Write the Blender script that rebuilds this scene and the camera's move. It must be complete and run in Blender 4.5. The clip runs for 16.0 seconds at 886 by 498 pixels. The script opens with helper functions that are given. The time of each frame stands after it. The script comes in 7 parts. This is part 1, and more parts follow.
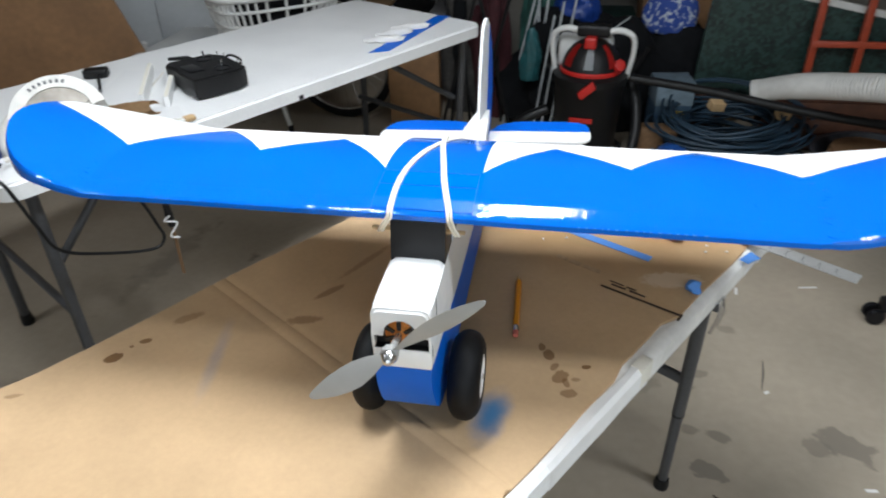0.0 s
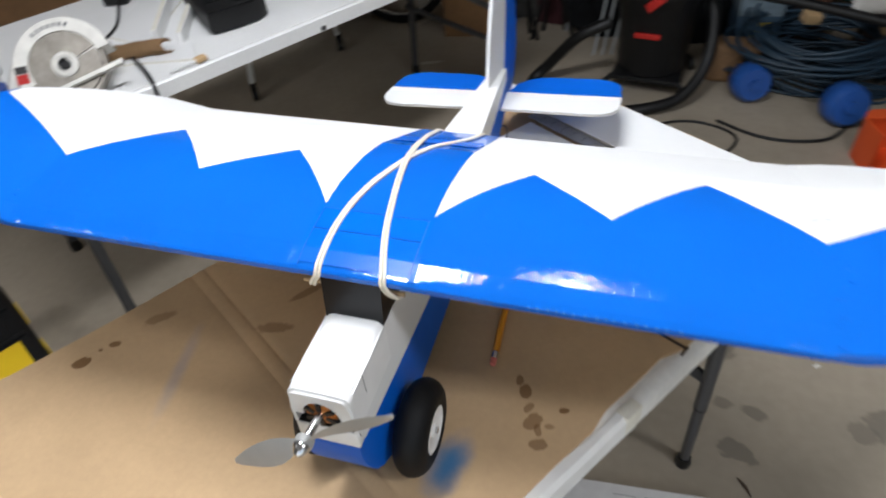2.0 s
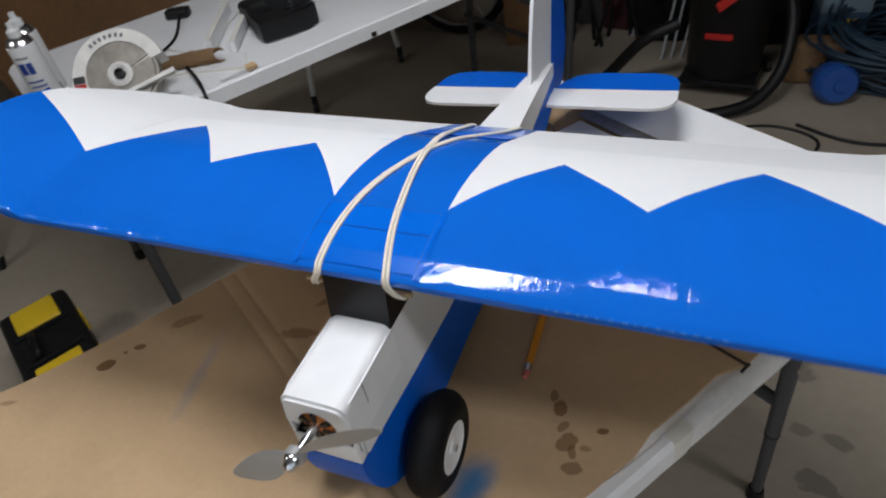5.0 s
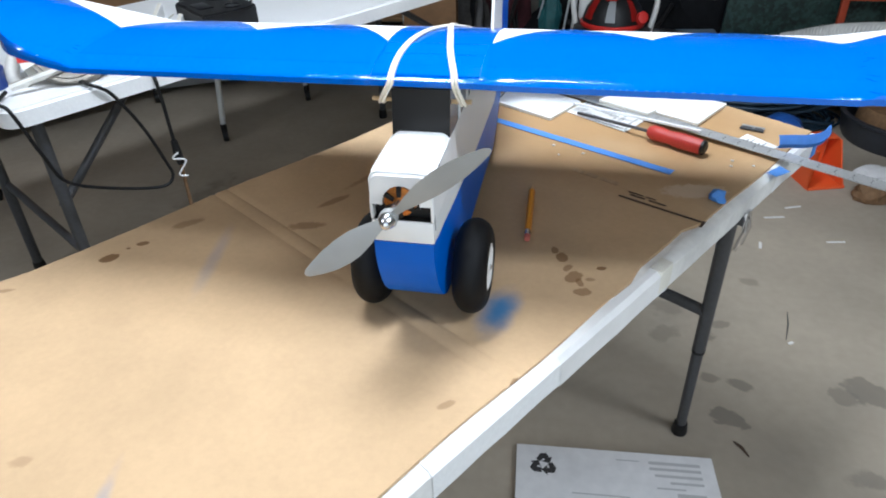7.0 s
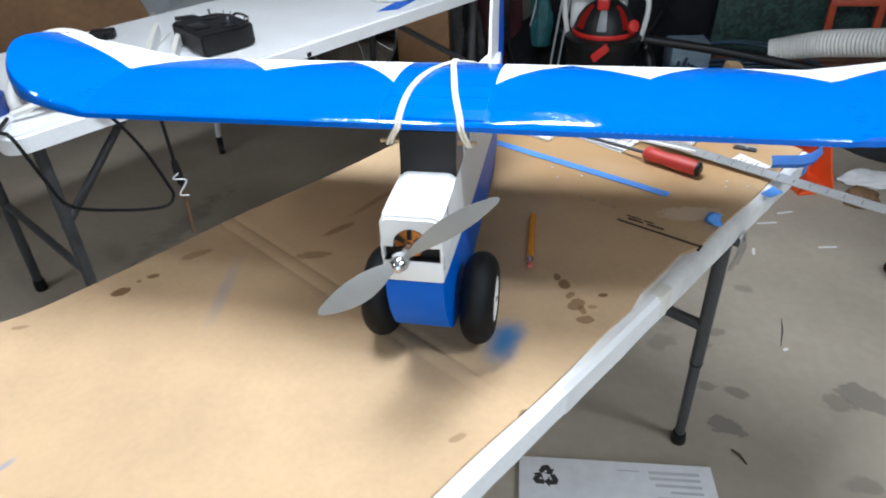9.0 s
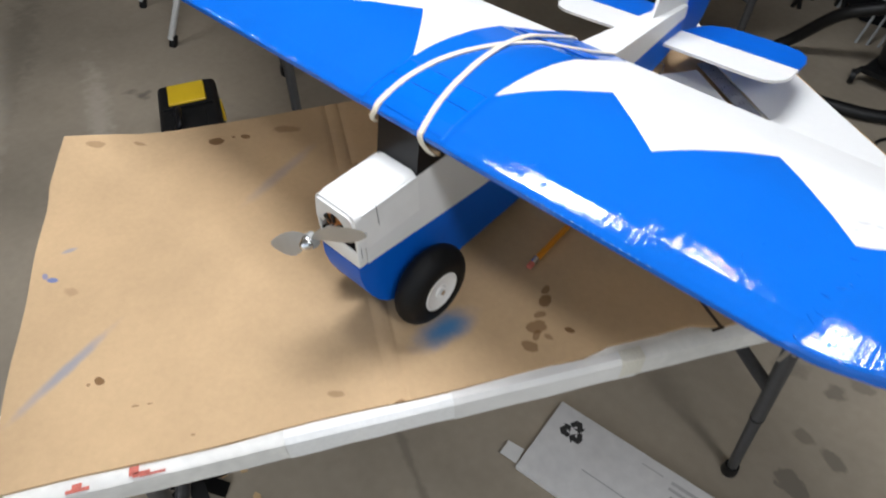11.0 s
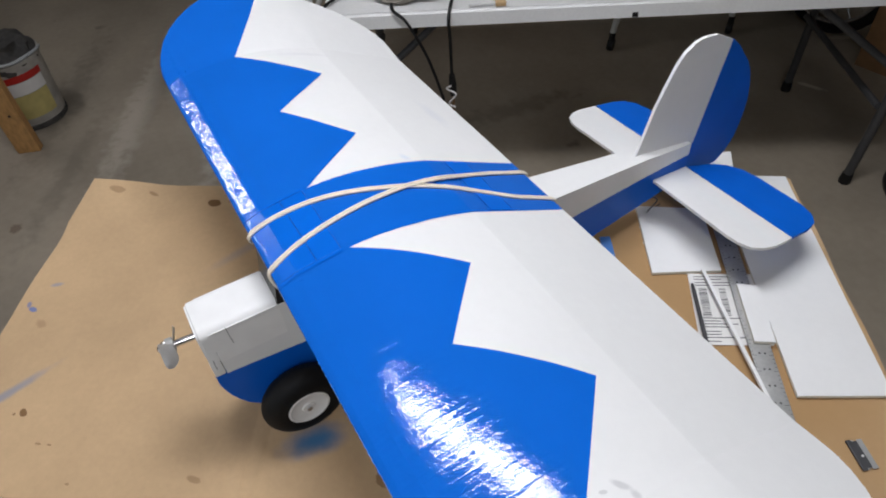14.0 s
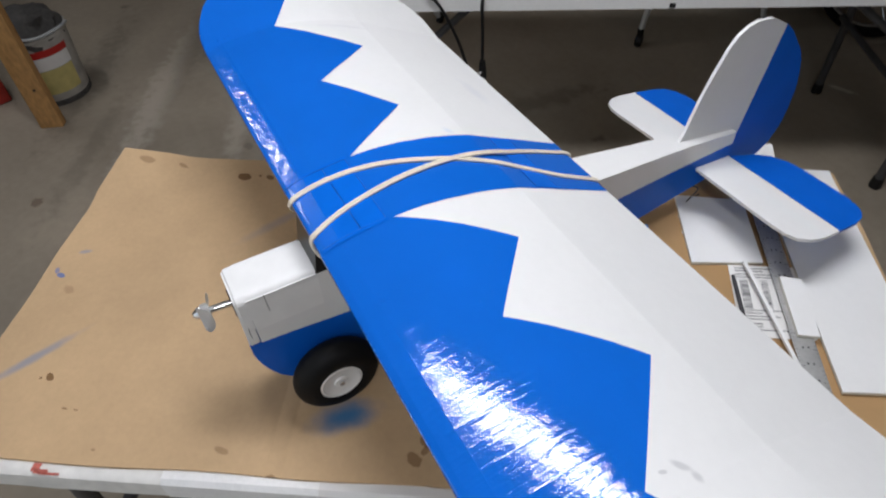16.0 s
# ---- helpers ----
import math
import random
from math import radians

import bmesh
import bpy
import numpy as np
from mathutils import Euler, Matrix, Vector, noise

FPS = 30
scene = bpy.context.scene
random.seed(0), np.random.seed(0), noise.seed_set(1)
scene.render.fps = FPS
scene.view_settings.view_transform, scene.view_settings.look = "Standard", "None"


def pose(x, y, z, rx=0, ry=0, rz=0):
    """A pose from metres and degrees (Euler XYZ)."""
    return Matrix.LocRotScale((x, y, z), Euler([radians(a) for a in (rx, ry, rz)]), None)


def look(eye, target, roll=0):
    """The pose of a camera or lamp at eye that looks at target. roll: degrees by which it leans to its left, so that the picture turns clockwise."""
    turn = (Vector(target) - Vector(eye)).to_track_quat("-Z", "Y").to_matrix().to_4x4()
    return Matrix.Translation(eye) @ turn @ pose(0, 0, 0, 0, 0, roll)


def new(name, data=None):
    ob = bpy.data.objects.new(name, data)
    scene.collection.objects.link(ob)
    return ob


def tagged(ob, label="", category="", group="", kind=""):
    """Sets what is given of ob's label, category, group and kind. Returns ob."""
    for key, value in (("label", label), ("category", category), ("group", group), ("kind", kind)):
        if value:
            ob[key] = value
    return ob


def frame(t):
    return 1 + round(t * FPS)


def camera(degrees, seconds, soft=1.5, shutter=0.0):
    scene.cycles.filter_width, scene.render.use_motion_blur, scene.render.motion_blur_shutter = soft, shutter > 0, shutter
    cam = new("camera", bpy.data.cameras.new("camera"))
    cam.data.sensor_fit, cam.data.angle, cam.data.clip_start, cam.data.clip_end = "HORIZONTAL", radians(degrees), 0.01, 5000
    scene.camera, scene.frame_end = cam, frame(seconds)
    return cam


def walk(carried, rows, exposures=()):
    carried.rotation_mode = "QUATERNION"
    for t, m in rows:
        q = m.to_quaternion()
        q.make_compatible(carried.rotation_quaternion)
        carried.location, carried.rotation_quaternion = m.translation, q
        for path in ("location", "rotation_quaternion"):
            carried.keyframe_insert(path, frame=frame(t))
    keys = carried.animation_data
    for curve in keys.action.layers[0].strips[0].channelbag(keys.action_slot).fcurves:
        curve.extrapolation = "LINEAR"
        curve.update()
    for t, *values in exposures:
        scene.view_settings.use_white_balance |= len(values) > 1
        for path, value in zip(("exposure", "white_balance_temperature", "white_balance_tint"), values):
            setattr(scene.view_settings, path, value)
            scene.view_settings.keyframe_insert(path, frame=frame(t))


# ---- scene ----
cam = camera(68.7, 16.0, soft=1.9, shutter=0.5)
PATH = [
    (0, (0.1332, 0.0145, 1.3623), (-0.1749, 1.6577, 0.2647), -1.56),
    (0.5, (0.0914, -0.0215, 1.3529), (-0.0517, 1.6599, 0.2794), -0.28),
    (1, (0.0894, -0.0040, 1.3762), (-0.0511, 1.5934, 0.1809), -1.79),
    (1.5, (0.1386, 0.0636, 1.4244), (-0.0402, 1.6245, 0.1868), -3.03),
    (2, (0.2278, 0.2248, 1.4332), (-0.2710, 1.6048, 0.0742), -5.52),
    (2.5, (0.2520, 0.3480, 1.4210), (-0.4580, 1.5770, 0.0120), -5.30),
    (3, (0.2300, 0.4430, 1.4110), (-0.5283, 1.5784, -0.0505), -8.00),
    (3.5, (0.2150, 0.4880, 1.4170), (-0.5829, 1.5768, -0.0588), -11.20),
    (4, (0.2250, 0.4780, 1.4140), (-0.5720, 1.5450, -0.0780), -11.60),
    (4.5, (0.2630, 0.3940, 1.3900), (-0.5323, 1.4944, -0.0785), -10.90),
    (4.7, (0.2670, 0.3450, 1.3860), (-0.4991, 1.5491, -0.0151), -11.00),
    (6.8, (0.1508, -0.0069, 1.2378), (-0.2251, 1.5961, 0.1024), -2.87),
    (7, (0.1498, -0.0099, 1.2398), (-0.2116, 1.5984, 0.1071), -2.27),
    (7.5, (0.1494, -0.0160, 1.2527), (-0.1847, 1.6028, 0.1266), -1.77),
    (8, (0.1239, -0.0260, 1.2616), (-0.1907, 1.6029, 0.1446), -2.27),
    (8.5, (0.1146, -0.0131, 1.2694), (-0.2023, 1.6142, 0.1507), -3.22),
    (8.7, (0.1156, -0.0171, 1.2734), (-0.2023, 1.6113, 0.1566), -3.32),
    (10.8, (0.4130, 0.2150, 1.4090), (-0.4520, 1.2320, -0.0801), -0.40),
    (11, (0.4030, 0.2330, 1.4200), (-0.5132, 1.2022, -0.0704), -1.30),
    (11.5, (0.3650, 0.2690, 1.4610), (-0.5590, 1.2300, -0.0299), -0.60),
    (12, (0.4270, 0.3790, 1.4690), (-0.5811, 1.2541, -0.0202), -1.50),
    (12.5, (0.4770, 0.4650, 1.4650), (-0.6530, 1.1990, -0.0130), -2.10),
    (13, (0.4950, 0.5070, 1.4900), (-0.7040, 1.2080, 0.0510), -2.20),
    (13.5, (0.5180, 0.5340, 1.5200), (-0.7129, 1.1779, 0.0811), -5.40),
    (14, (0.5320, 0.5470, 1.5180), (-0.6948, 1.1809, 0.0712), -4.50),
    (14.5, (0.5420, 0.5480, 1.5200), (-0.6934, 1.1707, 0.0757), -4.00),
    (15, (0.5230, 0.5450, 1.5130), (-0.7379, 1.1839, 0.0981), -3.30),
    (15.5, (0.5190, 0.5080, 1.4860), (-0.7646, 1.1488, 0.0925), -1.80),
    (16, (0.5170, 0.5090, 1.4880), (-0.7181, 1.1161, 0.0368), -3.10),
]
EXPOSURES = [(0, 0.0, 6330, 7), (0.5, 0.16, 6210, 5), (1.5, 0.12, 6260, 6), (2.0, -0.34, 6500, 10), (2.5, -0.74, 6500, 13), (3.0, -1.09, 6500, 13), (4.7, -1.10, 6500, 12),
             (6.8, 0.12, 5930, 7), (8.7, 0.12, 5920, 7), (10.8, -0.28, 6500, 9), (11.5, -0.57, 6550, 11), (12.5, -0.91, 6560, 12), (13, -0.97, 6560, 12), (16, -0.98, 6560, 12)]
walk(cam, [(t, look(eye, target, roll)) for t, eye, target, roll in PATH], EXPOSURES)

# ---- light: daylight through the open garage door, ceiling fixtures over the bench and to the west, an added fill by the door ----
world = bpy.data.worlds.new("world")
scene.world = world
world.use_nodes = True
sky = world.node_tree.nodes.new("ShaderNodeTexSky")
sky.sky_type = "NISHITA"
sky.sun_disc = False
sky.sun_elevation, sky.sun_rotation = radians(40), radians(200)
world.node_tree.links.new(sky.outputs[0], world.node_tree.nodes["Background"].inputs[0])
world.node_tree.nodes["Background"].inputs[1].default_value = 0.12


def lamp(name, kind, m, energy, colour, **sizes):
    data = bpy.data.lights.new(name, kind)
    data.energy, data.color = energy, colour
    for k, v in sizes.items():
        if k == "shape":
            data.shape = v
        elif k == "size":
            data.size = v
        elif k == "size_y":
            data.size_y = v
    ob = new(name, data)
    ob.matrix_world = m
    return ob


# three ceiling fixtures with fluorescent tubes: over the bench, out to the west, and an unseen one added by the door to
# brighten the east floor
CEILING_LAMPS = [(-0.16, 0.95, 2.42, 48), (-2.15, -0.09, 2.42, 0), (1.45, 0.15, 2.42, 0)]
for (lx_, ly_, lz_, turn_), watts, wide in zip(CEILING_LAMPS, (37, 15, 22), (0.165, 0.05, 0.20)):
    lamp("tube_light", "AREA", pose(lx_, ly_, lz_ - 0.09, 0, 0, turn_), watts, (0.95, 0.985, 1.05), shape="RECTANGLE", size=1.0, size_y=wide)
lamp("door_daylight", "AREA", pose(1.0, -1.0, 1.25, 90, 0, 0), 13.5, (0.90, 0.97, 0.985), shape="RECTANGLE", size=2.8, size_y=1.9)

# ---- materials ----


def mat(name, colour, rough=0.6, metal=0.0, grain=0.0, grain_scale=40.0, blotch=0.0, blotch_scale=4.0, bump=0.0, bump_scale=200.0,
        spec=0.5, dark=None, dark_at=0.62, dark_scale=6.0, coat=0.0, stretch=(1, 1, 1), island=0.0, wave=0.0, wave_scale=30.0):
    """A surface with a base colour varied at two scales, optional stains and fine relief, in metres."""
    m = bpy.data.materials.new(name)
    m.use_nodes = True
    nt = m.node_tree
    n, l = nt.nodes, nt.links
    b = n["Principled BSDF"]
    b.inputs["Roughness"].default_value = rough
    b.inputs["Metallic"].default_value = metal
    b.inputs["Specular IOR Level"].default_value = spec
    b.inputs["Coat Weight"].default_value = coat
    b.inputs["Coat Roughness"].default_value = 0.06
    geo = n.new("ShaderNodeNewGeometry")
    mp = n.new("ShaderNodeMapping")
    mp.inputs["Scale"].default_value = stretch
    l.new(geo.outputs["Position"], mp.inputs["Vector"])
    col = n.new("ShaderNodeRGB")
    col.outputs[0].default_value = (*colour, 1)
    out = col.outputs[0]

    def noise_tex(scale, detail=4.0):
        t = n.new("ShaderNodeTexNoise")
        t.inputs["Scale"].default_value = scale
        t.inputs["Detail"].default_value = detail
        l.new(mp.outputs[0], t.inputs["Vector"])
        return t

    def vary(src, fac_socket, amount):
        mr = n.new("ShaderNodeMapRange")
        mr.inputs[1].default_value, mr.inputs[2].default_value = 0.25, 0.75
        mr.inputs[3].default_value, mr.inputs[4].default_value = 1 - amount, 1 + amount * 0.6
        l.new(fac_socket, mr.inputs[0])
        mx = n.new("ShaderNodeMix")
        mx.data_type, mx.blend_type = "RGBA", "MULTIPLY"
        mx.inputs[0].default_value = 1.0
        l.new(src, mx.inputs[6])
        l.new(mr.outputs[0], mx.inputs[7])
        return mx.outputs[2]

    if blotch:
        out = vary(out, noise_tex(blotch_scale, 3).outputs[0], blotch)
    if grain:
        out = vary(out, noise_tex(grain_scale, 5).outputs[0], grain)
    if island:
        out = vary(out, geo.outputs["Random Per Island"], island)
    if dark:
        ramp = n.new("ShaderNodeMapRange")
        ramp.inputs[1].default_value, ramp.inputs[2].default_value = dark_at, dark_at + 0.06
        l.new(noise_tex(dark_scale, 4).outputs[0], ramp.inputs[0])
        mx = n.new("ShaderNodeMix")
        mx.data_type = "RGBA"
        l.new(ramp.outputs[0], mx.inputs[0])
        l.new(out, mx.inputs[6])
        mx.inputs[7].default_value = (*dark, 1)
        out = mx.outputs[2]
    l.new(out, b.inputs["Base Color"])
    if bump:
        bp = n.new("ShaderNodeBump")
        bp.inputs["Strength"].default_value = 1.0
        bp.inputs["Distance"].default_value = bump
        l.new(noise_tex(bump_scale, 4).outputs[0], bp.inputs["Height"])
        if wave:
            wv = n.new("ShaderNodeTexNoise")
            wv.inputs["Scale"].default_value = wave_scale
            wv.inputs["Detail"].default_value = 2.0
            l.new(geo.outputs["Position"], wv.inputs["Vector"])
            b2 = n.new("ShaderNodeBump")
            b2.inputs["Strength"].default_value = 1.0
            b2.inputs["Distance"].default_value = wave
            l.new(wv.outputs[0], b2.inputs["Height"])
            l.new(bp.outputs[0], b2.inputs["Normal"])
            bp = b2
        l.new(bp.outputs[0], b.inputs["Normal"])
    return m


def spots(m, marks, scale=60.0, rag=0.35):
    """Adds marks to a surface's base colour: (x, y, half length, half width, turn in degrees, softness, colour, strength)."""
    n, l = m.node_tree.nodes, m.node_tree.links
    b = n["Principled BSDF"]
    src = b.inputs["Base Color"].links[0].from_socket
    geo = n.new("ShaderNodeNewGeometry")
    rough = n.new("ShaderNodeTexNoise")
    rough.inputs["Scale"].default_value = scale
    rough.inputs["Detail"].default_value = 4.0
    l.new(geo.outputs["Position"], rough.inputs["Vector"])
    for x, y, a, c, turn, soft, colour, strength in marks:
        mp = n.new("ShaderNodeMapping")
        mp.vector_type = "TEXTURE"
        mp.inputs["Location"].default_value = (x, y, 0)
        mp.inputs["Rotation"].default_value = (0, 0, radians(turn))
        mp.inputs["Scale"].default_value = (a, c, 1000)
        l.new(geo.outputs["Position"], mp.inputs["Vector"])
        ln = n.new("ShaderNodeVectorMath")
        ln.operation = "LENGTH"
        l.new(mp.outputs[0], ln.inputs[0])
        ad = n.new("ShaderNodeMath")
        ad.operation = "MULTIPLY_ADD"
        l.new(rough.outputs[0], ad.inputs[0])
        ad.inputs[1].default_value = rag * 2
        l.new(ln.outputs["Value"], ad.inputs[2])
        mr = n.new("ShaderNodeMapRange")
        mr.interpolation_type = "SMOOTHSTEP"
        mr.inputs[1].default_value, mr.inputs[2].default_value = 1 + rag - soft, 1 + rag + soft * 0.3
        mr.inputs[3].default_value, mr.inputs[4].default_value = strength, 0.0
        l.new(ad.outputs[0], mr.inputs[0])
        mx = n.new("ShaderNodeMix")
        mx.data_type = "RGBA"
        l.new(mr.outputs[0], mx.inputs[0])
        l.new(src, mx.inputs[6])
        mx.inputs[7].default_value = (*colour, 1)
        src = mx.outputs[2]
    l.new(src, b.inputs["Base Color"])


M = {
    "concrete": mat("concrete", (0.368, 0.314, 0.242), 0.75, grain=0.07, grain_scale=35, blotch=0.30, blotch_scale=1.6, dark=(0.19, 0.165, 0.135), dark_at=0.70, dark_scale=4.5, bump=0.00008, bump_scale=120),
    "plaster": mat("plaster", (0.22, 0.205, 0.18), 0.85, blotch=0.15, grain=0.08),
    "ceiling_white": mat("ceiling_white", (0.36, 0.34, 0.31), 0.9, blotch=0.1, grain=0.05),
    "film_blue_matt": mat("film_blue_matt", (0.001, 0.115, 0.58), 0.45, spec=0.2, blotch=0.08, blotch_scale=15, bump=0.0002, bump_scale=60),
    "film_edge": mat("film_edge", (0.001, 0.105, 0.54), 0.4, blotch=0.2, blotch_scale=60),
    "film_tape": mat("film_tape", (0.001, 0.130, 0.63), 0.2, spec=0.11, blotch=0.06, blotch_scale=30, bump=0.00005, bump_scale=150),
    "smear_red": mat("smear_red", (0.62, 0.16, 0.12), 0.6, grain=0.3, grain_scale=200, blotch=0.4, blotch_scale=60),
    "film_nick": mat("film_nick", (0.05, 0.24, 0.70), 0.2, blotch=0.3, blotch_scale=60),
    "foam_white": mat("foam_white", (0.785, 0.785, 0.778), 0.5, grain=0.015, grain_scale=90, blotch=0.02, blotch_scale=9, bump=0.0001, bump_scale=250),
    "foam_edge": mat("foam_edge", (0.74, 0.71, 0.62), 0.85, grain=0.1, grain_scale=500, bump=0.0003, bump_scale=700),
    "nose_white": mat("nose_white", (0.83, 0.83, 0.82), 0.45, grain=0.03, blotch=0.04, blotch_scale=30),
    "cardboard": mat("cardboard", (0.57, 0.39, 0.218), 0.8, grain=0.05, grain_scale=130, blotch=0.17, blotch_scale=5, bump=0.00008, bump_scale=250),
    "cardboard_print": mat("cardboard_print", (0.46, 0.315, 0.18), 0.85, grain=0.2, grain_scale=120),
    "cardboard_dark": mat("cardboard_dark", (0.36, 0.22, 0.11), 0.85, grain=0.12, grain_scale=90, blotch=0.2, blotch_scale=6),
    "table_white": mat("table_white", (0.84, 0.84, 0.83), 0.45, grain=0.05, grain_scale=150, blotch=0.06, blotch_scale=5, bump=0.0003, bump_scale=250),
    "tape_white": mat("tape_white", (0.80, 0.785, 0.75), 0.7, grain=0.1, grain_scale=60, blotch=0.16, blotch_scale=14),
    "steel_grey": mat("steel_grey", (0.065, 0.066, 0.07), 0.45, metal=0.2, grain=0.15, grain_scale=100),
    "black": mat("black", (0.007, 0.007, 0.0075), 0.45, spec=0.35, grain=0.2, grain_scale=80),
    "black_gloss": mat("black_gloss", (0.006, 0.006, 0.0075), 0.32, spec=0.3, blotch=0.2),
    "rubber": mat("rubber", (0.005, 0.005, 0.0055), 0.6, spec=0.22, grain=0.25, grain_scale=120, bump=0.0003, bump_scale=150),
    "hub_white": mat("hub_white", (0.78, 0.77, 0.75), 0.4, blotch=0.05),
    "prop_grey": mat("prop_grey", (0.36, 0.36, 0.345), 0.38, blotch=0.08, blotch_scale=30),
    "aluminium": mat("aluminium", (0.75, 0.75, 0.76), 0.22, metal=1.0, blotch=0.08),
    "copper": mat("copper", (0.60, 0.22, 0.05), 0.35, metal=0.8, grain=0.4, grain_scale=400),
    "rubber_band": mat("rubber_band", (0.80, 0.73, 0.60), 0.6, grain=0.08, grain_scale=200),
    "dowel": mat("dowel", (0.62, 0.42, 0.22), 0.6, grain=0.15, grain_scale=150),
    "yellow": mat("yellow", (0.75, 0.50, 0.02), 0.4, blotch=0.06),
    "pencil_yellow": mat("pencil_yellow", (0.74, 0.28, 0.015), 0.35, blotch=0.05),
    "red": mat("red", (0.46, 0.018, 0.014), 0.4, blotch=0.1),
    "orange": mat("orange", (0.75, 0.10, 0.02), 0.5, blotch=0.1),
    "tape_blue": mat("tape_blue", (0.088, 0.255, 0.653), 0.7, grain=0.08, grain_scale=120),
    "paper": mat("paper", (0.74, 0.73, 0.71), 0.8, grain=0.05, blotch=0.05),
    "box_grey": mat("box_grey", (0.72, 0.71, 0.70), 0.85, grain=0.08, blotch=0.1),
    "wood": mat("wood", (0.55, 0.30, 0.11), 0.65, grain=0.3, grain_scale=30, stretch=(6, 1, 1), bump=0.0004),
}

M.update({
    "grey_guard": mat("grey_guard", (0.33, 0.30, 0.26), 0.45, metal=0.5, grain=0.2, grain_scale=60, blotch=0.25, blotch_scale=25),
    "saw_white": mat("saw_white", (0.72, 0.70, 0.65), 0.5, grain=0.1, blotch=0.15, blotch_scale=25),
    "ruler_steel": mat("ruler_steel", (0.50, 0.50, 0.49), 0.42, metal=0.5, grain=0.1, grain_scale=200, blotch=0.12, blotch_scale=20),
    "ink": mat("ink", (0.03, 0.028, 0.028), 0.7, blotch=0.2, blotch_scale=100),
    "ink_brown": mat("ink_brown", (0.07, 0.045, 0.03), 0.8, grain=0.3, grain_scale=200),
    "print_pale": mat("print_pale", (0.45, 0.445, 0.44), 0.85, blotch=0.1),
    "print_grey": mat("print_grey", (0.14, 0.14, 0.145), 0.85, blotch=0.1),
    "dark_green": mat("dark_green", (0.010, 0.031, 0.025), 0.5, grain=0.8, grain_scale=45, blotch=0.5, blotch_scale=9, dark=(0.020, 0.048, 0.042), dark_at=0.50, dark_scale=55),
    "tub_dark": mat("tub_dark", (0.030, 0.033, 0.041), 0.5, blotch=0.2, blotch_scale=9, grain=0.15),
    "reel_blue": mat("reel_blue", (0.018, 0.085, 0.33), 0.35, blotch=0.15),
    "faded_blue": mat("faded_blue", (0.035, 0.075, 0.125), 0.6, blotch=0.3, blotch_scale=14, grain=0.2),
    "faded_label": mat("faded_label", (0.14, 0.19, 0.23), 0.7, blotch=0.35, blotch_scale=20),
    "dark_wood": mat("dark_wood", (0.085, 0.032, 0.016), 0.7, grain=0.3, grain_scale=30, blotch=0.35, blotch_scale=7),
    "red_paint": mat("red_paint", (0.38, 0.055, 0.02), 0.45, grain=0.15, blotch=0.2, blotch_scale=10),
    "hose_white": mat("hose_white", (0.56, 0.55, 0.52), 0.6, grain=0.1, blotch=0.15),
    "cord_blue": mat("cord_blue", (0.025, 0.06, 0.10), 0.5, blotch=0.3, blotch_scale=8, island=0.5),
    "blue_plastic": mat("blue_plastic", (0.012, 0.045, 0.24), 0.35, blotch=0.15),
    "grey_plastic": mat("grey_plastic", (0.16, 0.16, 0.165), 0.5, blotch=0.1),
    "grey_panel": mat("grey_panel", (0.42, 0.44, 0.45), 0.5, blotch=0.1, grain=0.05),
    "brown_panel": mat("brown_panel", (0.23, 0.12, 0.05), 0.7, grain=0.15, grain_scale=40, blotch=0.2, blotch_scale=4),
    "white_plastic": mat("white_plastic", (0.68, 0.68, 0.66), 0.4, blotch=0.06),
    "white_enamel": mat("white_enamel", (0.62, 0.62, 0.60), 0.35, blotch=0.08),
    "bucket_white": mat("bucket_white", (0.42, 0.40, 0.36), 0.5, grain=0.1, blotch=0.25, blotch_scale=14),
    "rag_grey": mat("rag_grey", (0.07, 0.066, 0.062), 0.9, grain=0.3, grain_scale=60, blotch=0.3, blotch_scale=15),
    "label_yellow": mat("label_yellow", (0.55, 0.47, 0.18), 0.6, blotch=0.2, blotch_scale=20),
    "teal_plastic": mat("teal_plastic", (0.02, 0.10, 0.11), 0.4, grain=0.2, blotch=0.4, blotch_scale=14),
    "maroon_cloth": mat("maroon_cloth", (0.05, 0.008, 0.012), 0.85, grain=0.3, blotch=0.4, blotch_scale=12),
    "olive_cloth": mat("olive_cloth", (0.035, 0.038, 0.012), 0.85, grain=0.3, blotch=0.4, blotch_scale=10),
    "green_cloth": mat("green_cloth", (0.03, 0.11, 0.09), 0.8, grain=0.3, blotch=0.4, blotch_scale=10),
    "dark_cloth": mat("dark_cloth", (0.006, 0.0065, 0.008), 0.9, spec=0.2, grain=0.3, blotch=0.4, blotch_scale=8, bump=0.002, bump_scale=25),
    "pattern_cloth": mat("pattern_cloth", (0.02, 0.055, 0.26), 0.8, dark=(0.42, 0.45, 0.52), dark_at=0.54, dark_scale=42),
    "stump": mat("stump", (0.20, 0.11, 0.05), 0.8, grain=0.3, grain_scale=60, blotch=0.3),
    "eraser": mat("eraser", (0.60, 0.16, 0.12), 0.7, blotch=0.1),
    "clear_red": mat("clear_red", (0.42, 0.032, 0.022), 0.5, coat=0.0, blotch=0.15, blotch_scale=30),
})

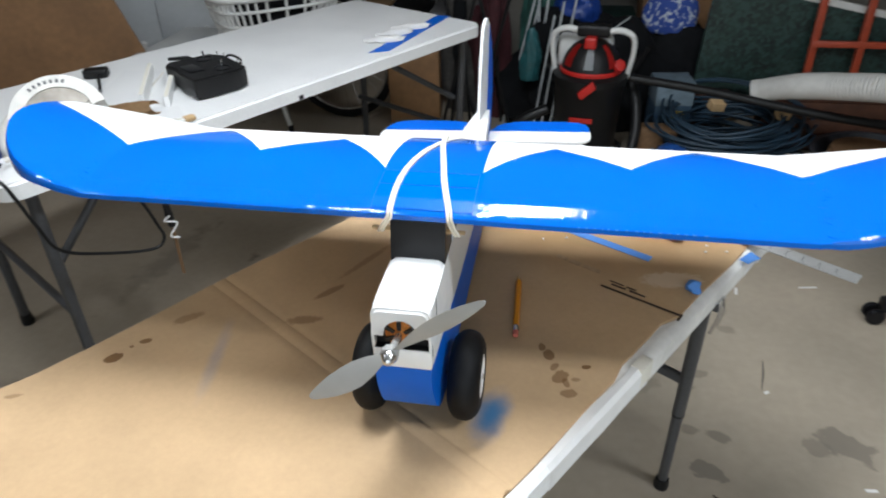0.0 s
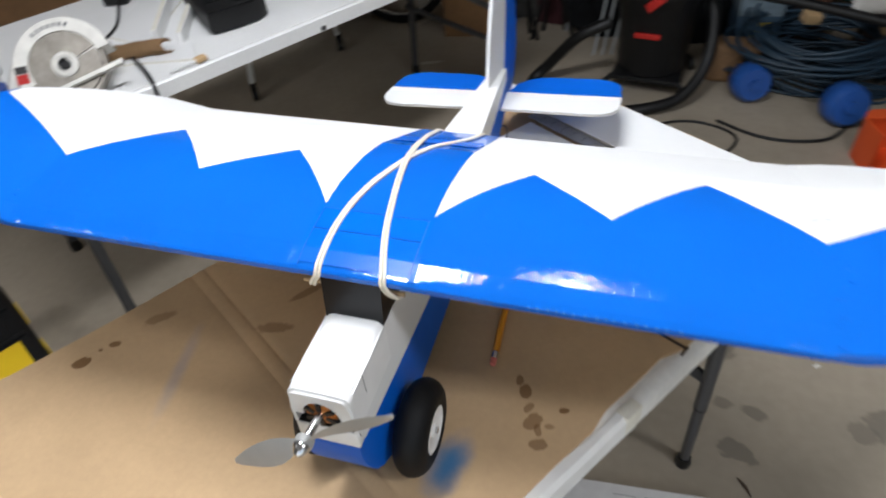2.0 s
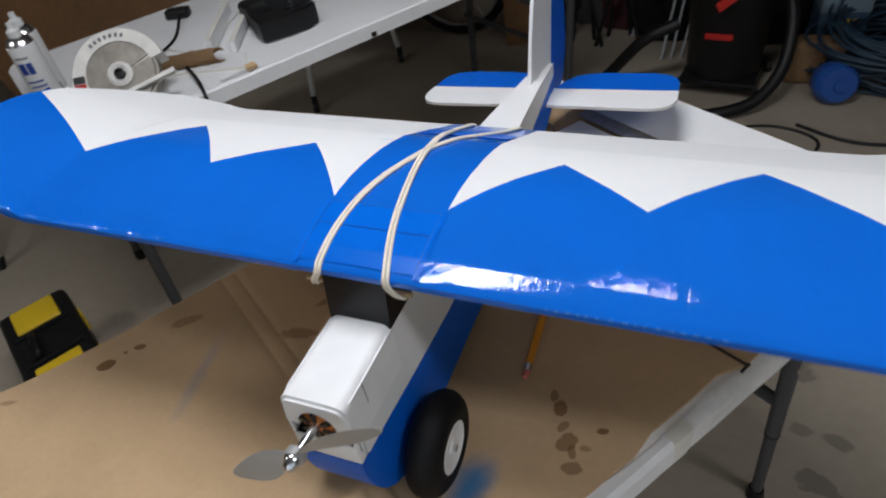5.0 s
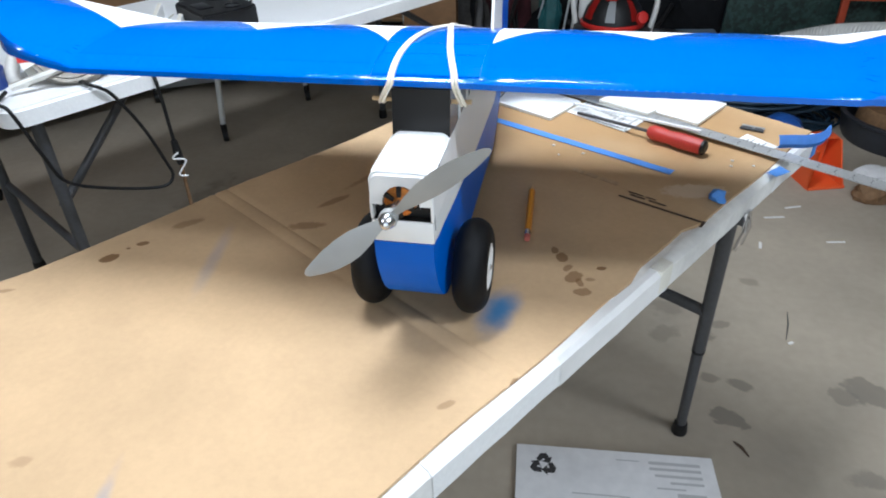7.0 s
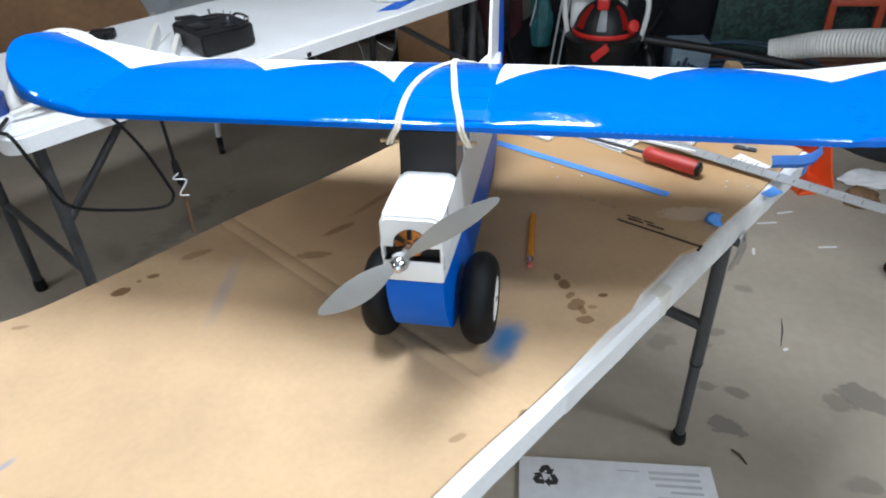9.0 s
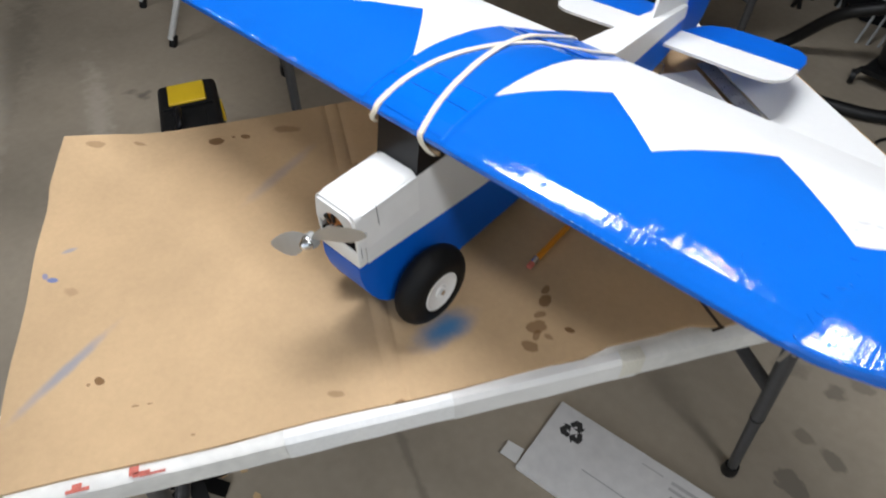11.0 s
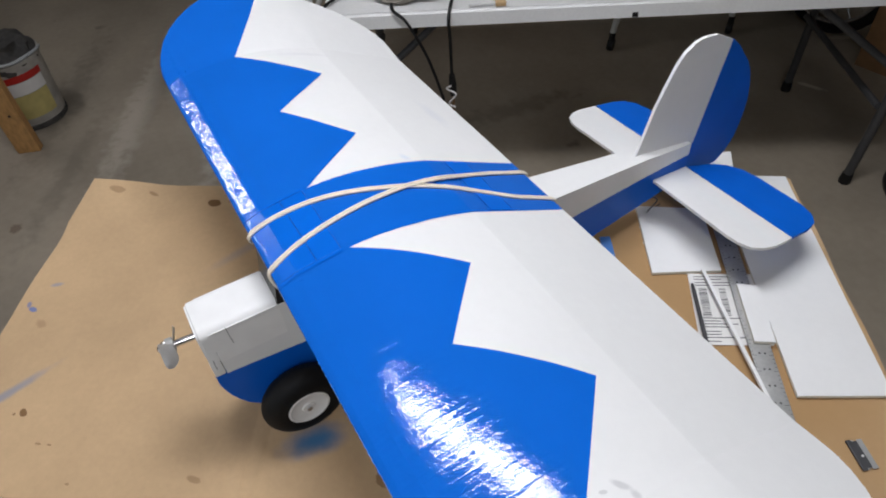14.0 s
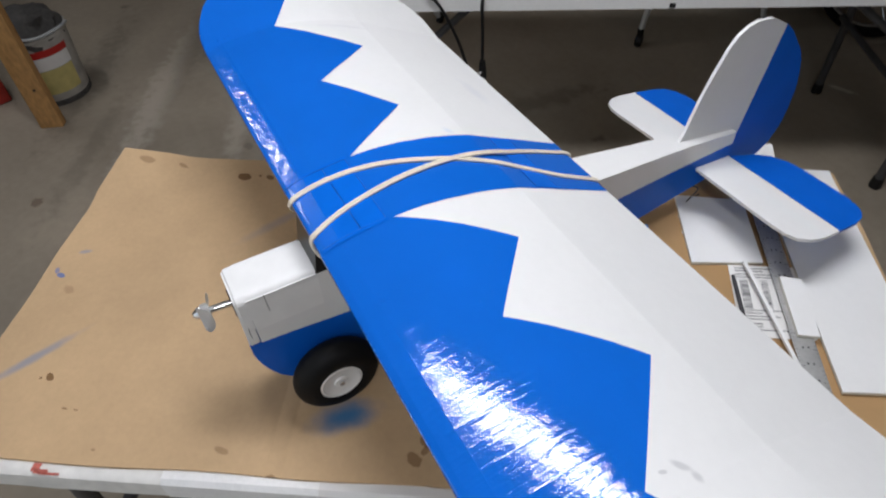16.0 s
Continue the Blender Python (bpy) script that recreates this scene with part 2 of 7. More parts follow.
def crinkled_film(name, colour, rough):
    """Glossy shrink film: fine ridges from front to back that grow towards the tips, a speckle of crinkles, and slow waves."""
    m = mat(name, colour, rough, spec=0.44, blotch=0.05, blotch_scale=12)
    n, l = m.node_tree.nodes, m.node_tree.links
    geo = n.new("ShaderNodeNewGeometry")
    sep = n.new("ShaderNodeSeparateXYZ")
    l.new(geo.outputs["Position"], sep.inputs[0])
    grow = n.new("ShaderNodeMapRange")
    grow.inputs[1].default_value, grow.inputs[2].default_value = 0.12, 0.30
    grow.inputs[3].default_value, grow.inputs[4].default_value = 0.25, 1.0
    span = n.new("ShaderNodeMath")
    span.operation = "ABSOLUTE"
    l.new(sep.outputs["X"], span.inputs[0])
    l.new(span.outputs[0], grow.inputs[0])
    last = None
    # the fold along the front of the west half is crumpled
    fold = n.new("ShaderNodeMath")
    fold.operation = "MULTIPLY"
    for k, axis, edge in ((0, "Y", 0.623), (1, "X", -0.055)):
        less = n.new("ShaderNodeMapRange")
        less.inputs[1].default_value, less.inputs[2].default_value = edge, edge - 0.006
        l.new(sep.outputs[axis], less.inputs[0])
        l.new(less.outputs[0], fold.inputs[k])
    for scale, stretch, detail, height in ((210, (1, 0.05, 0.2), 3.0, 0.00012), (150, (1, 1, 1), 5.0, 0.00020), (26, (1, 0.7, 1), 1.0, 0.0004), (85, (1, 0.6, 1), 2.0, 0.0011)):
        mp = n.new("ShaderNodeMapping")
        mp.inputs["Scale"].default_value = stretch
        l.new(geo.outputs["Position"], mp.inputs["Vector"])
        tex = n.new("ShaderNodeTexNoise")
        tex.inputs["Scale"].default_value, tex.inputs["Detail"].default_value = scale, detail
        l.new(mp.outputs[0], tex.inputs["Vector"])
        bp = n.new("ShaderNodeBump")
        bp.inputs["Strength"].default_value = 1.0
        bp.inputs["Distance"].default_value = height
        if scale == 210:
            # ridges only where the film has puckered
            sharp = n.new("ShaderNodeMapRange")
            sharp.inputs[1].default_value, sharp.inputs[2].default_value = 0.48, 0.80
            l.new(tex.outputs[0], sharp.inputs[0])
            mul = n.new("ShaderNodeMath")
            mul.operation = "MULTIPLY"
            l.new(sharp.outputs[0], mul.inputs[0])
            l.new(grow.outputs[0], mul.inputs[1])
            l.new(mul.outputs[0], bp.inputs["Height"])
        elif scale == 85:
            mul = n.new("ShaderNodeMath")
            mul.operation = "MULTIPLY"
            l.new(tex.outputs[0], mul.inputs[0])
            l.new(fold.outputs[0], mul.inputs[1])
            l.new(mul.outputs[0], bp.inputs["Height"])
        else:
            l.new(tex.outputs[0], bp.inputs["Height"])
        if last is not None:
            l.new(last, bp.inputs["Normal"])
        last = bp.outputs[0]
    l.new(last, n["Principled BSDF"].inputs["Normal"])
    return m


M["film_blue"] = crinkled_film("film_blue", (0.004, 0.130, 0.60), 0.03)

OIL = (0.150, 0.062, 0.010)
# the far end of the board is a deeper brown, in one broad soft oval
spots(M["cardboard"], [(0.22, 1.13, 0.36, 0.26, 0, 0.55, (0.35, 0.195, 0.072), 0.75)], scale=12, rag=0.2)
spots(M["cardboard"], [
    (-0.447, 0.597, 0.01382, 0.009216, 35, 0.12, OIL, 0.85), (-0.421, 0.636, 0.009216, 0.005184, 20, 0.12, OIL, 0.8), (-0.435, 0.622, 0.003456, 0.00288, 0, 0.16, OIL, 0.7),
    (-0.386, 0.693, 0.02592, 0.009216, 40, 0.32, OIL, 0.45), (-0.212, 0.714, 0.0288, 0.01037, 15, 0.32, OIL, 0.5), (-0.195, 0.787, 0.0288, 0.007488, 50, 0.24, OIL, 0.5), (-0.16, 0.88, 0.06912, 0.006912, 62, 0.48, OIL, 0.35),
    (0.158, 0.668, 0.009, 0.005, 60, 0.2, OIL, 0.6), (0.174, 0.640, 0.009, 0.0045, 110, 0.2, OIL, 0.6), (0.186, 0.648, 0.007, 0.004, 10, 0.3, OIL, 0.5), (0.140, 0.705, 0.005, 0.008, 10, 0.2, OIL, 0.65), (0.150, 0.690, 0.008064, 0.01152, 10, 0.16, OIL, 0.75), (0.166, 0.650, 0.01498, 0.009792, 60, 0.16, OIL, 0.65), (0.178, 0.622, 0.01152, 0.008064, 20, 0.16, OIL, 0.6), (0.200, 0.674, 0.006912, 0.004032, 20, 0.12, OIL, 0.85),
    (-0.171, 0.243, 0.006912, 0.005184, 20, 0.12, OIL, 0.85), (-0.176, 0.232, 0.002304, 0.002304, 0, 0.16, OIL, 0.7), (-0.568, 0.455, 0.01382, 0.008064, 55, 0.24, OIL, 0.4), (-0.534, 0.508, 0.01152, 0.004032, 30, 0.24, OIL, 0.45),
    (-0.325, 0.285, 0.01152, 0.006912, 20, 0.4, OIL, 0.25), (-0.11, 0.255, 0.004608, 0.00144, 50, 0.16, OIL, 0.6), (-0.10, 0.268, 0.003456, 0.001267, 50, 0.16, OIL, 0.6), (-0.03, 0.28, 0.00288, 0.001728, 50, 0.16, OIL, 0.5),
    (0.05, 0.42, 0.01152, 0.004608, 40, 0.32, OIL, 0.4), (0.115, 0.462, 0.008064, 0.004608, 50, 0.24, OIL, 0.6), (0.335, 0.893, 0.05, 0.022, 10, 0.3, (0.70, 0.58, 0.43), 0.55), (-0.1, 0.66, 0.01728, 0.00576, 40, 0.32, OIL, 0.3),
], scale=120, rag=0.4)
spots(M["cardboard"], [
    (0.083, 0.572, 0.024, 0.048, -12, 0.9, (0.004, 0.16, 0.38), 0.9), (-0.215, 0.222, 0.075, 0.009, 103, 0.8, (0.24, 0.27, 0.34), 0.75), (-0.305, 0.62, 0.085, 0.012, 100, 0.9, (0.30, 0.29, 0.32), 0.45),
    (-0.363, 0.278, 0.009, 0.005, 30, 0.3, (0.06, 0.15, 0.42), 0.8), (-0.377, 0.274, 0.007, 0.004, -10, 0.4, (0.06, 0.15, 0.42), 0.6), (-0.398, 0.318, 0.012, 0.005, 70, 0.6, (0.22, 0.27, 0.38), 0.6), (0.235, 1.02, 0.09, 0.04, -30, 0.8, (0.60, 0.45, 0.29), 0.2),
], scale=40, rag=0.3)
spots(M["foam_white"], [
    (0.404, 0.752, 0.010, 0.0035, 40, 0.6, (0.40, 0.40, 0.41), 0.5), (0.416, 0.757, 0.006, 0.004, 10, 0.6, (0.40, 0.40, 0.41), 0.5), (0.402, 0.735, 0.004, 0.002, 70, 0.4, (0.40, 0.40, 0.41), 0.5),
    (-0.195, 0.925, 0.045, 0.012, 5, 0.9, (0.62, 0.64, 0.70), 0.35), (-0.383, 0.80, 0.05, 0.006, 82, 0.9, (0.60, 0.60, 0.62), 0.35), (-0.069, 0.814, 0.012, 0.006, 20, 0.8, (0.55, 0.62, 0.75), 0.5),
], scale=90)
WET = (0.17, 0.148, 0.118)
spots(M["concrete"], [
    (-0.06, 0.615, 0.32, 0.012, 155, 0.8, WET, 0.6),
    (0.572, 1.150, 0.045, 0.030, -20, 0.2, WET, 0.8), (0.560, 1.438, 0.030, 0.026, 0, 0.3, WET, 0.75), (0.604, 1.502, 0.028, 0.020, 0, 0.3, WET, 0.6), (0.620, 1.266, 0.034, 0.020, -10, 0.3, WET, 0.75), (0.545, 1.278, 0.028, 0.020, 10, 0.4, WET, 0.65), (0.447, 1.435, 0.045, 0.030, 20, 0.4, WET, 0.5),
    (0.937, 1.285, 0.08, 0.045, -25, 0.25, WET, 0.7), (0.86, 1.27, 0.035, 0.03, 0, 0.3, WET, 0.6), (0.84, 1.02, 0.04, 0.03, 0, 0.4, WET, 0.6), (0.47, 1.55, 0.05, 0.04, 0, 0.5, WET, 0.5), (0.72, 1.72, 0.03, 0.02, 0, 0.5, WET, 0.5),
    (0.74, 0.86, 0.05, 0.04, 30, 0.4, WET, 0.6), (0.95, 1.0, 0.06, 0.05, 30, 0.4, WET, 0.5), (-2.45, 0.30, 0.55, 0.09, 153, 0.9, WET, 0.55), (-1.9, 0.22, 0.45, 0.05, 150, 0.9, WET, 0.45), (-2.1, 0.50, 0.6, 0.07, 153, 0.9, (0.62, 0.56, 0.47), 0.55), (-1.8, 0.78, 0.5, 0.05, 156, 0.9, (0.62, 0.56, 0.47), 0.4), (-2.6, 0.85, 0.6, 0.08, 150, 0.9, WET, 0.5), (-1.67, 0.01, 0.03, 0.022, 0, 0.3, (0.16, 0.11, 0.08), 0.7), (-0.716, 2.91, 0.07, 0.014, 20, 0.4, (0.62, 0.56, 0.47), 0.6), (-0.876, 3.355, 0.09, 0.02, 60, 0.5, (0.62, 0.56, 0.47), 0.6), (-1.27, 1.85, 0.30, 0.06, 80, 0.8, WET, 0.6), (0.05, 2.62, 0.05, 0.035, 0, 0.3, WET, 0.7), (-1.6, 0.75, 0.03, 0.02, 0, 0.4, WET, 0.6),
], scale=22, rag=1.0)

# ---- mesh helpers ----
base = {}


def thing(name, label, category, m=None, group="", kind=""):
    ob = new(name)
    ob.empty_display_size = 0.05
    ob.matrix_world = m if m is not None else Matrix()
    base[ob] = ob.matrix_world.copy()
    return tagged(ob, label, category, group, kind)


def mesh_of(name, bm, material, smooth=None):
    bmesh.ops.recalc_face_normals(bm, faces=bm.faces)
    me = bpy.data.meshes.new(name)
    if smooth is not None:
        for f in bm.faces:
            f.smooth = True
        for e in bm.edges:
            e.smooth = e.is_manifold and len(e.link_faces) == 2 and e.calc_face_angle(0) < radians(smooth)
    bm.to_mesh(me)
    bm.free()
    for mm in material if isinstance(material, (list, tuple)) else [material]:
        me.materials.append(M[mm] if isinstance(mm, str) else mm)
    return me


def part(name, bm, material, parent, label="", world_space=False, smooth=40):
    """One mesh object under a thing or a part; the bmesh is in the thing's own space, or in the world's."""
    if world_space:
        bmesh.ops.transform(bm, matrix=base[parent].inverted(), verts=bm.verts)
    ob = new(name, mesh_of(name, bm, material, smooth))
    ob.parent = parent
    base[ob] = base[parent]
    return tagged(ob, label)


def single(name, bm, material, label, category, m=None, group="", kind="", smooth=40):
    ob = new(name, mesh_of(name, bm, material, smooth))
    ob.matrix_world = m if m is not None else Matrix()
    base[ob] = ob.matrix_world.copy()
    return tagged(ob, label, category, group, kind)


def box(bm, lo, hi, bevel=0.0, m=None, seg=2):
    r = bmesh.ops.create_cube(bm, size=1.0)
    vs = r["verts"]
    c = [(a + b) / 2 for a, b in zip(lo, hi)]
    s = [b - a for a, b in zip(lo, hi)]
    for v in vs:
        v.co = Vector((c[i] + v.co[i] * s[i] for i in range(3)))
    if bevel:
        es = list({e for v in vs for e in v.link_edges})
        r2 = bmesh.ops.bevel(bm, geom=es, offset=min(bevel, min(abs(x) for x in s) * 0.45), segments=seg, affect="EDGES", profile=0.6)
        vs = list({v for f in r2["faces"] for v in f.verts} | {v for v in vs if v.is_valid})
    if m is not None:
        bmesh.ops.transform(bm, matrix=m, verts=[v for v in vs if v.is_valid])
    return bm


def tube(bm, pts, radius, sides=10, cap=True, closed=False):
    """A tube along points; radius may be a list."""
    pts = [Vector(p) for p in pts]
    k = len(pts)
    rings = []
    up = Vector((0, 0, 1))
    for i, p in enumerate(pts):
        a = pts[(i - 1) % k] if (i or closed) else p
        b = pts[(i + 1) % k] if (i < k - 1 or closed) else p
        d = (b - a).normalized()
        side = d.cross(up)
        if side.length < 0.05:
            side = d.cross(Vector((0, 1, 0)))
        side.normalize()
        if rings and side.dot(last) < 0:
            side = -side
        last = side
        n2 = side.cross(d).normalized()
        r = radius[i] if isinstance(radius, (list, tuple)) else radius
        rings.append([bm.verts.new(p + r * (math.cos(2 * math.pi * j / sides) * side + math.sin(2 * math.pi * j / sides) * n2)) for j in range(sides)])
    for i in range(k if closed else k - 1):
        a, b = rings[i], rings[(i + 1) % k]
        for j in range(sides):
            bm.faces.new((a[j], a[(j + 1) % sides], b[(j + 1) % sides], b[j]))
    if cap and not closed:
        bm.faces.new(rings[0][::-1])
        bm.faces.new(rings[-1])
    return bm


def lathe(bm, profile, m=None, sides=32):
    """Turns (radius, height) points about z."""
    rings = []
    for r, z in profile:
        if r < 1e-6:
            rings.append([bm.verts.new((0, 0, z))])
        else:
            rings.append([bm.verts.new((r * math.cos(2 * math.pi * j / sides), r * math.sin(2 * math.pi * j / sides), z)) for j in range(sides)])
    for a, b in zip(rings, rings[1:]):
        for j in range(sides):
            k = (j + 1) % sides
            if len(a) == 1 and len(b) == 1:
                continue
            if len(a) == 1:
                bm.faces.new((a[0], b[k], b[j]))
            elif len(b) == 1:
                bm.faces.new((a[j], a[k], b[0]))
            else:
                bm.faces.new((a[j], a[k], b[k], b[j]))
    if m is not None:
        bmesh.ops.transform(bm, matrix=m, verts=[v for ring in rings for v in ring])
    return bm


def slab(bm, outline, thick, m=None):
    """A flat plate: an outline in x, y, from z = 0 up to thick."""
    lo = [bm.verts.new((x, y, 0)) for x, y in outline]
    hi = [bm.verts.new((x, y, thick)) for x, y in outline]
    k = len(outline)
    for i in range(k):
        bm.faces.new((lo[i], lo[(i + 1) % k], hi[(i + 1) % k], hi[i]))
    bm.faces.new(lo[::-1])
    bm.faces.new(hi)
    if m is not None:
        bmesh.ops.transform(bm, matrix=m, verts=lo + hi)
    return bm


def smooth_path(pts, n=6):
    """Catmull-Rom points through pts."""
    pts = [Vector(p) for p in pts]
    ext = [2 * pts[0] - pts[1]] + pts + [2 * pts[-1] - pts[-2]]
    out = []
    for i in range(1, len(ext) - 2):
        a, b, c, d = ext[i - 1:i + 3]
        for j in range(n):
            t = j / n
            out.append(0.5 * ((2 * b) + (c - a) * t + (2 * a - 5 * b + 4 * c - d) * t * t + (3 * b - a - 3 * c + d) * t ** 3))
    out.append(pts[-1])
    return out


def B():
    return bmesh.new()


def axis_matrix(p, direction):
    """Local z along a direction, at p."""
    return Matrix.Translation(p) @ Vector(direction).to_track_quat("Z", "Y").to_matrix().to_4x4()


# ---- the garage ----
X0, X1, Y0, Y1, H = -4.2, 3.6, -1.1, 4.4, 2.6
single("floor", box(B(), (X0 - 0.2, Y0 - 6, -0.1), (X1 + 0.2, Y1 + 0.2, 0)), "concrete", "stained grey-brown concrete garage floor", "floor", kind="structure")
single("wall_north", box(B(), (X0 - 0.2, Y1, 0), (X1 + 0.2, Y1 + 0.15, H)), "plaster", "plain painted back wall of the garage", "wall", kind="structure")
single("wall_west", box(B(), (X0 - 0.15, Y0, 0), (X0, Y1, H)), "plaster", "plain painted side wall of the garage", "wall", kind="structure")
single("wall_east", box(B(), (X1, Y0, 0), (X1 + 0.15, Y1, H)), "plaster", "plain painted side wall of the garage", "wall", kind="structure")
bm = B()
box(bm, (X0 - 0.15, Y0 - 0.15, 0), (-0.5, Y0, H))
box(bm, (2.5, Y0 - 0.15, 0), (X1 + 0.15, Y0, H))
box(bm, (-0.5, Y0 - 0.15, 2.4), (2.5, Y0, H))
single("wall_south", bm, "plaster", "front wall round the open garage door", "wall", kind="structure")
single("ceiling", box(B(), (X0 - 0.15, Y0 - 0.15, H), (X1 + 0.15, Y1 + 0.15, H + 0.1)), "ceiling_white", "plain off-white garage ceiling", "ceiling", kind="structure")

# ---- the folding table with its cardboard sheet ----
TOP = 0.75
TA = math.degrees(math.atan2(1.044, 0.684))
table_m = Matrix.Translation((-0.120, 0.105, 0)) @ pose(0, 0, 0, 0, 0, TA)
# in the table's own space x runs along its length, y to the west
TL, TW = 1.235, 0.60
fold_table = thing("folding_table", "white folding table with grey steel legs under a cardboard sheet", "table", table_m)
part("tabletop", box(B(), (-0.004, -0.012, 0.703), (TL, TW - 0.015, 0.744), 0.006), "tape_white", fold_table)
for top, foot in ((0.13, 0.02), (1.0, 1.139)):
    for y, fy in ((0.02, 0.0585), (0.565, 0.527)):
        mid = [(top + (foot - top) * k, y + (fy - y) * k, 0.703 * (1 - k) + 0.03 * k) for k in (0, 0.58, 1)]
        leg = part("leg", tube(B(), [mid[0], mid[1]], 0.0128, 16), "steel_grey", fold_table)
        part("lower_tube", tube(B(), [mid[1], mid[2]], 0.0112, 16), "steel_grey", leg)
        part("collar", tube(B(), [Vector(mid[1]) + (Vector(mid[0]) - Vector(mid[1])).normalized() * 0.004, Vector(mid[1]) - (Vector(mid[0]) - Vector(mid[1])).normalized() * 0.003], 0.0134, 16), "black", leg)
        part("foot_cap", lathe(B(), [(0, 0), (0.017, 0.0), (0.018, 0.010), (0.015, 0.030), (0, 0.031)], Matrix.Translation((foot, fy, 0)), 18), "black", leg)
    k = 0.40
    part("crossbar", tube(B(), [(top + (foot - top) * k, 0.035, 0.43), (top + (foot - top) * k, 0.55, 0.43)], 0.0115, 12), "steel_grey", fold_table)

# ---- model aeroplane ----
CX = -0.004
plane = thing("model_airplane", "blue and white foam model airplane with black tyres, standing on cardboard", "model airplane", Matrix.Translation((0, 0.6, TOP)))
PROFILE_TOP = [(0.5975, 1.0115), (0.5980, 1.0127), (0.6005, 1.0142), (0.6195, 1.0203), (0.632, 1.0221), (0.645, 1.0237), (0.67, 1.0258), (0.695, 1.0264), (0.715, 1.0255), (0.74, 1.0225), (0.78, 1.0143), (0.805, 1.0071), (0.835, 0.9966), (0.974, 0.928)]


def interp(x, pts):
    if x <= pts[0][0]:
        return pts[0][1]
    for (a, za), (b, zb) in zip(pts, pts[1:]):
        if x <= b:
            return za + (zb - za) * (x - a) / (b - a)
    return pts[-1][1]


def tip_lift(x):
    return max(0.0, x - 0.42) * 0.14 if x > 0 else max(0.0, -x - 0.405) * 0.19


def wing_edges(x):
    """Leading and trailing edge in y at the span x."""
    a = abs(x)
    le, te = 0.5975, 0.974
    if a > 0.42:
        u = min(1.0, (a - 0.42) / 0.157)
        le += 0.175 * (1 - math.sqrt(max(0.0, 1 - u * u)))
    if a > 0.45:
        u = min(1.0, (a - 0.45) / 0.127)
        te -= 0.20 * (1 - math.sqrt(max(0.0, 1 - u * u)))
    return le, te


def wing_top(x, y):
    le = wing_edges(x)[0]
    z = interp(y, PROFILE_TOP)
    if y < 0.6195:
        # the east half is evenly rounded, the west half has a creased front strip
        d = 0.6195 - y
        e = min(1.0, max(0.0, (x - 0.055) / 0.04))
        z += e * (min(1.0203 - 0.16 * d - 10.4 * d * d, z) - z) if y > 0.6004 else -0.0007 * e
        # which fades out towards the tips
        k = min(1.0, max(0.0, (abs(x) - 0.40) / 0.02))
        z += k * max(0.0, 1.0201 - (0.6195 - y) * 0.14 - z)
    z = min(z, 1.0120 + math.sqrt(max(0.0, y - le)) * 0.16)
    return z + tip_lift(x)


def wing_low(x, y):
    z = 1.0055 - (y - 0.5975) * 0.219 + 0.0035 * max(0.0, 1 - (y - 0.5975) / 0.02)
    return min(z + tip_lift(x), wing_top(x, y) - 0.0045)


YS = [0.5975, 0.5980, 0.6005, 0.6030, 0.606, 0.609, 0.612, 0.6155, 0.6195, 0.632, 0.645, 0.67, 0.68, 0.695, 0.715, 0.728, 0.74, 0.76, 0.78, 0.805, 0.82, 0.835, 0.85, 0.88, 0.91, 0.945, 0.974]


def wing_mesh(span):
    bm = B()
    xs = [i * 0.03 for i in range(-13, 14)] + [s * a for s in (-1, 1) for a in (0.405, 0.42, 0.44, 0.46, 0.48, 0.50, 0.515, 0.53, 0.542, 0.552, 0.56, 0.566, 0.571, 0.5745, 0.5765)]
    xs = sorted(xs)
    rows_t, rows_b = [], []
    for x in xs:
        le, te = wing_edges(x)
        ys = [min(max(y, le), te) for y in YS]
        f = [(y - YS[0]) / (YS[-1] - YS[0]) for y in YS]
        ys = [le + (te - le) * k for k in f] if te - le < 0.375 else ys
        rows_t.append([bm.verts.new((x, y, wing_top(x, y))) for y in ys])
        rows_b.append([bm.verts.new((x, y, wing_low(x, y))) for y in ys])
    k = len(YS)
    for rows in (rows_t, rows_b):
        for a, b in zip(rows, rows[1:]):
            for j in range(k - 1):
                bm.faces.new((a[j], a[j + 1], b[j + 1], b[j]))
    for a, b in ((rows_t[0], rows_b[0]), (rows_t[-1], rows_b[-1])):
        for j in range(k - 1):
            bm.faces.new((a[j], a[j + 1], b[j + 1], b[j]))
    for i in range(len(xs) - 1):
        for j in (0, k - 1):
            bm.faces.new((rows_t[i][j], rows_t[i + 1][j], rows_b[i + 1][j], rows_b[i][j]))
    return bm


wing = part("wing", wing_mesh(0.577), "foam_white", plane, "white foam wing with folded upturned tips", True, 6.4)

ZIG = {1: [(0.0575, 0.679), (0.138, 0.782), (0.224, 0.7085), (0.312, 0.806), (0.408, 0.713), (0.571, 0.80)],
       -1: [(0.0575, 0.679), (0.138, 0.779), (0.226, 0.7085), (0.311, 0.803), (0.403, 0.703), (0.571, 0.80)]}


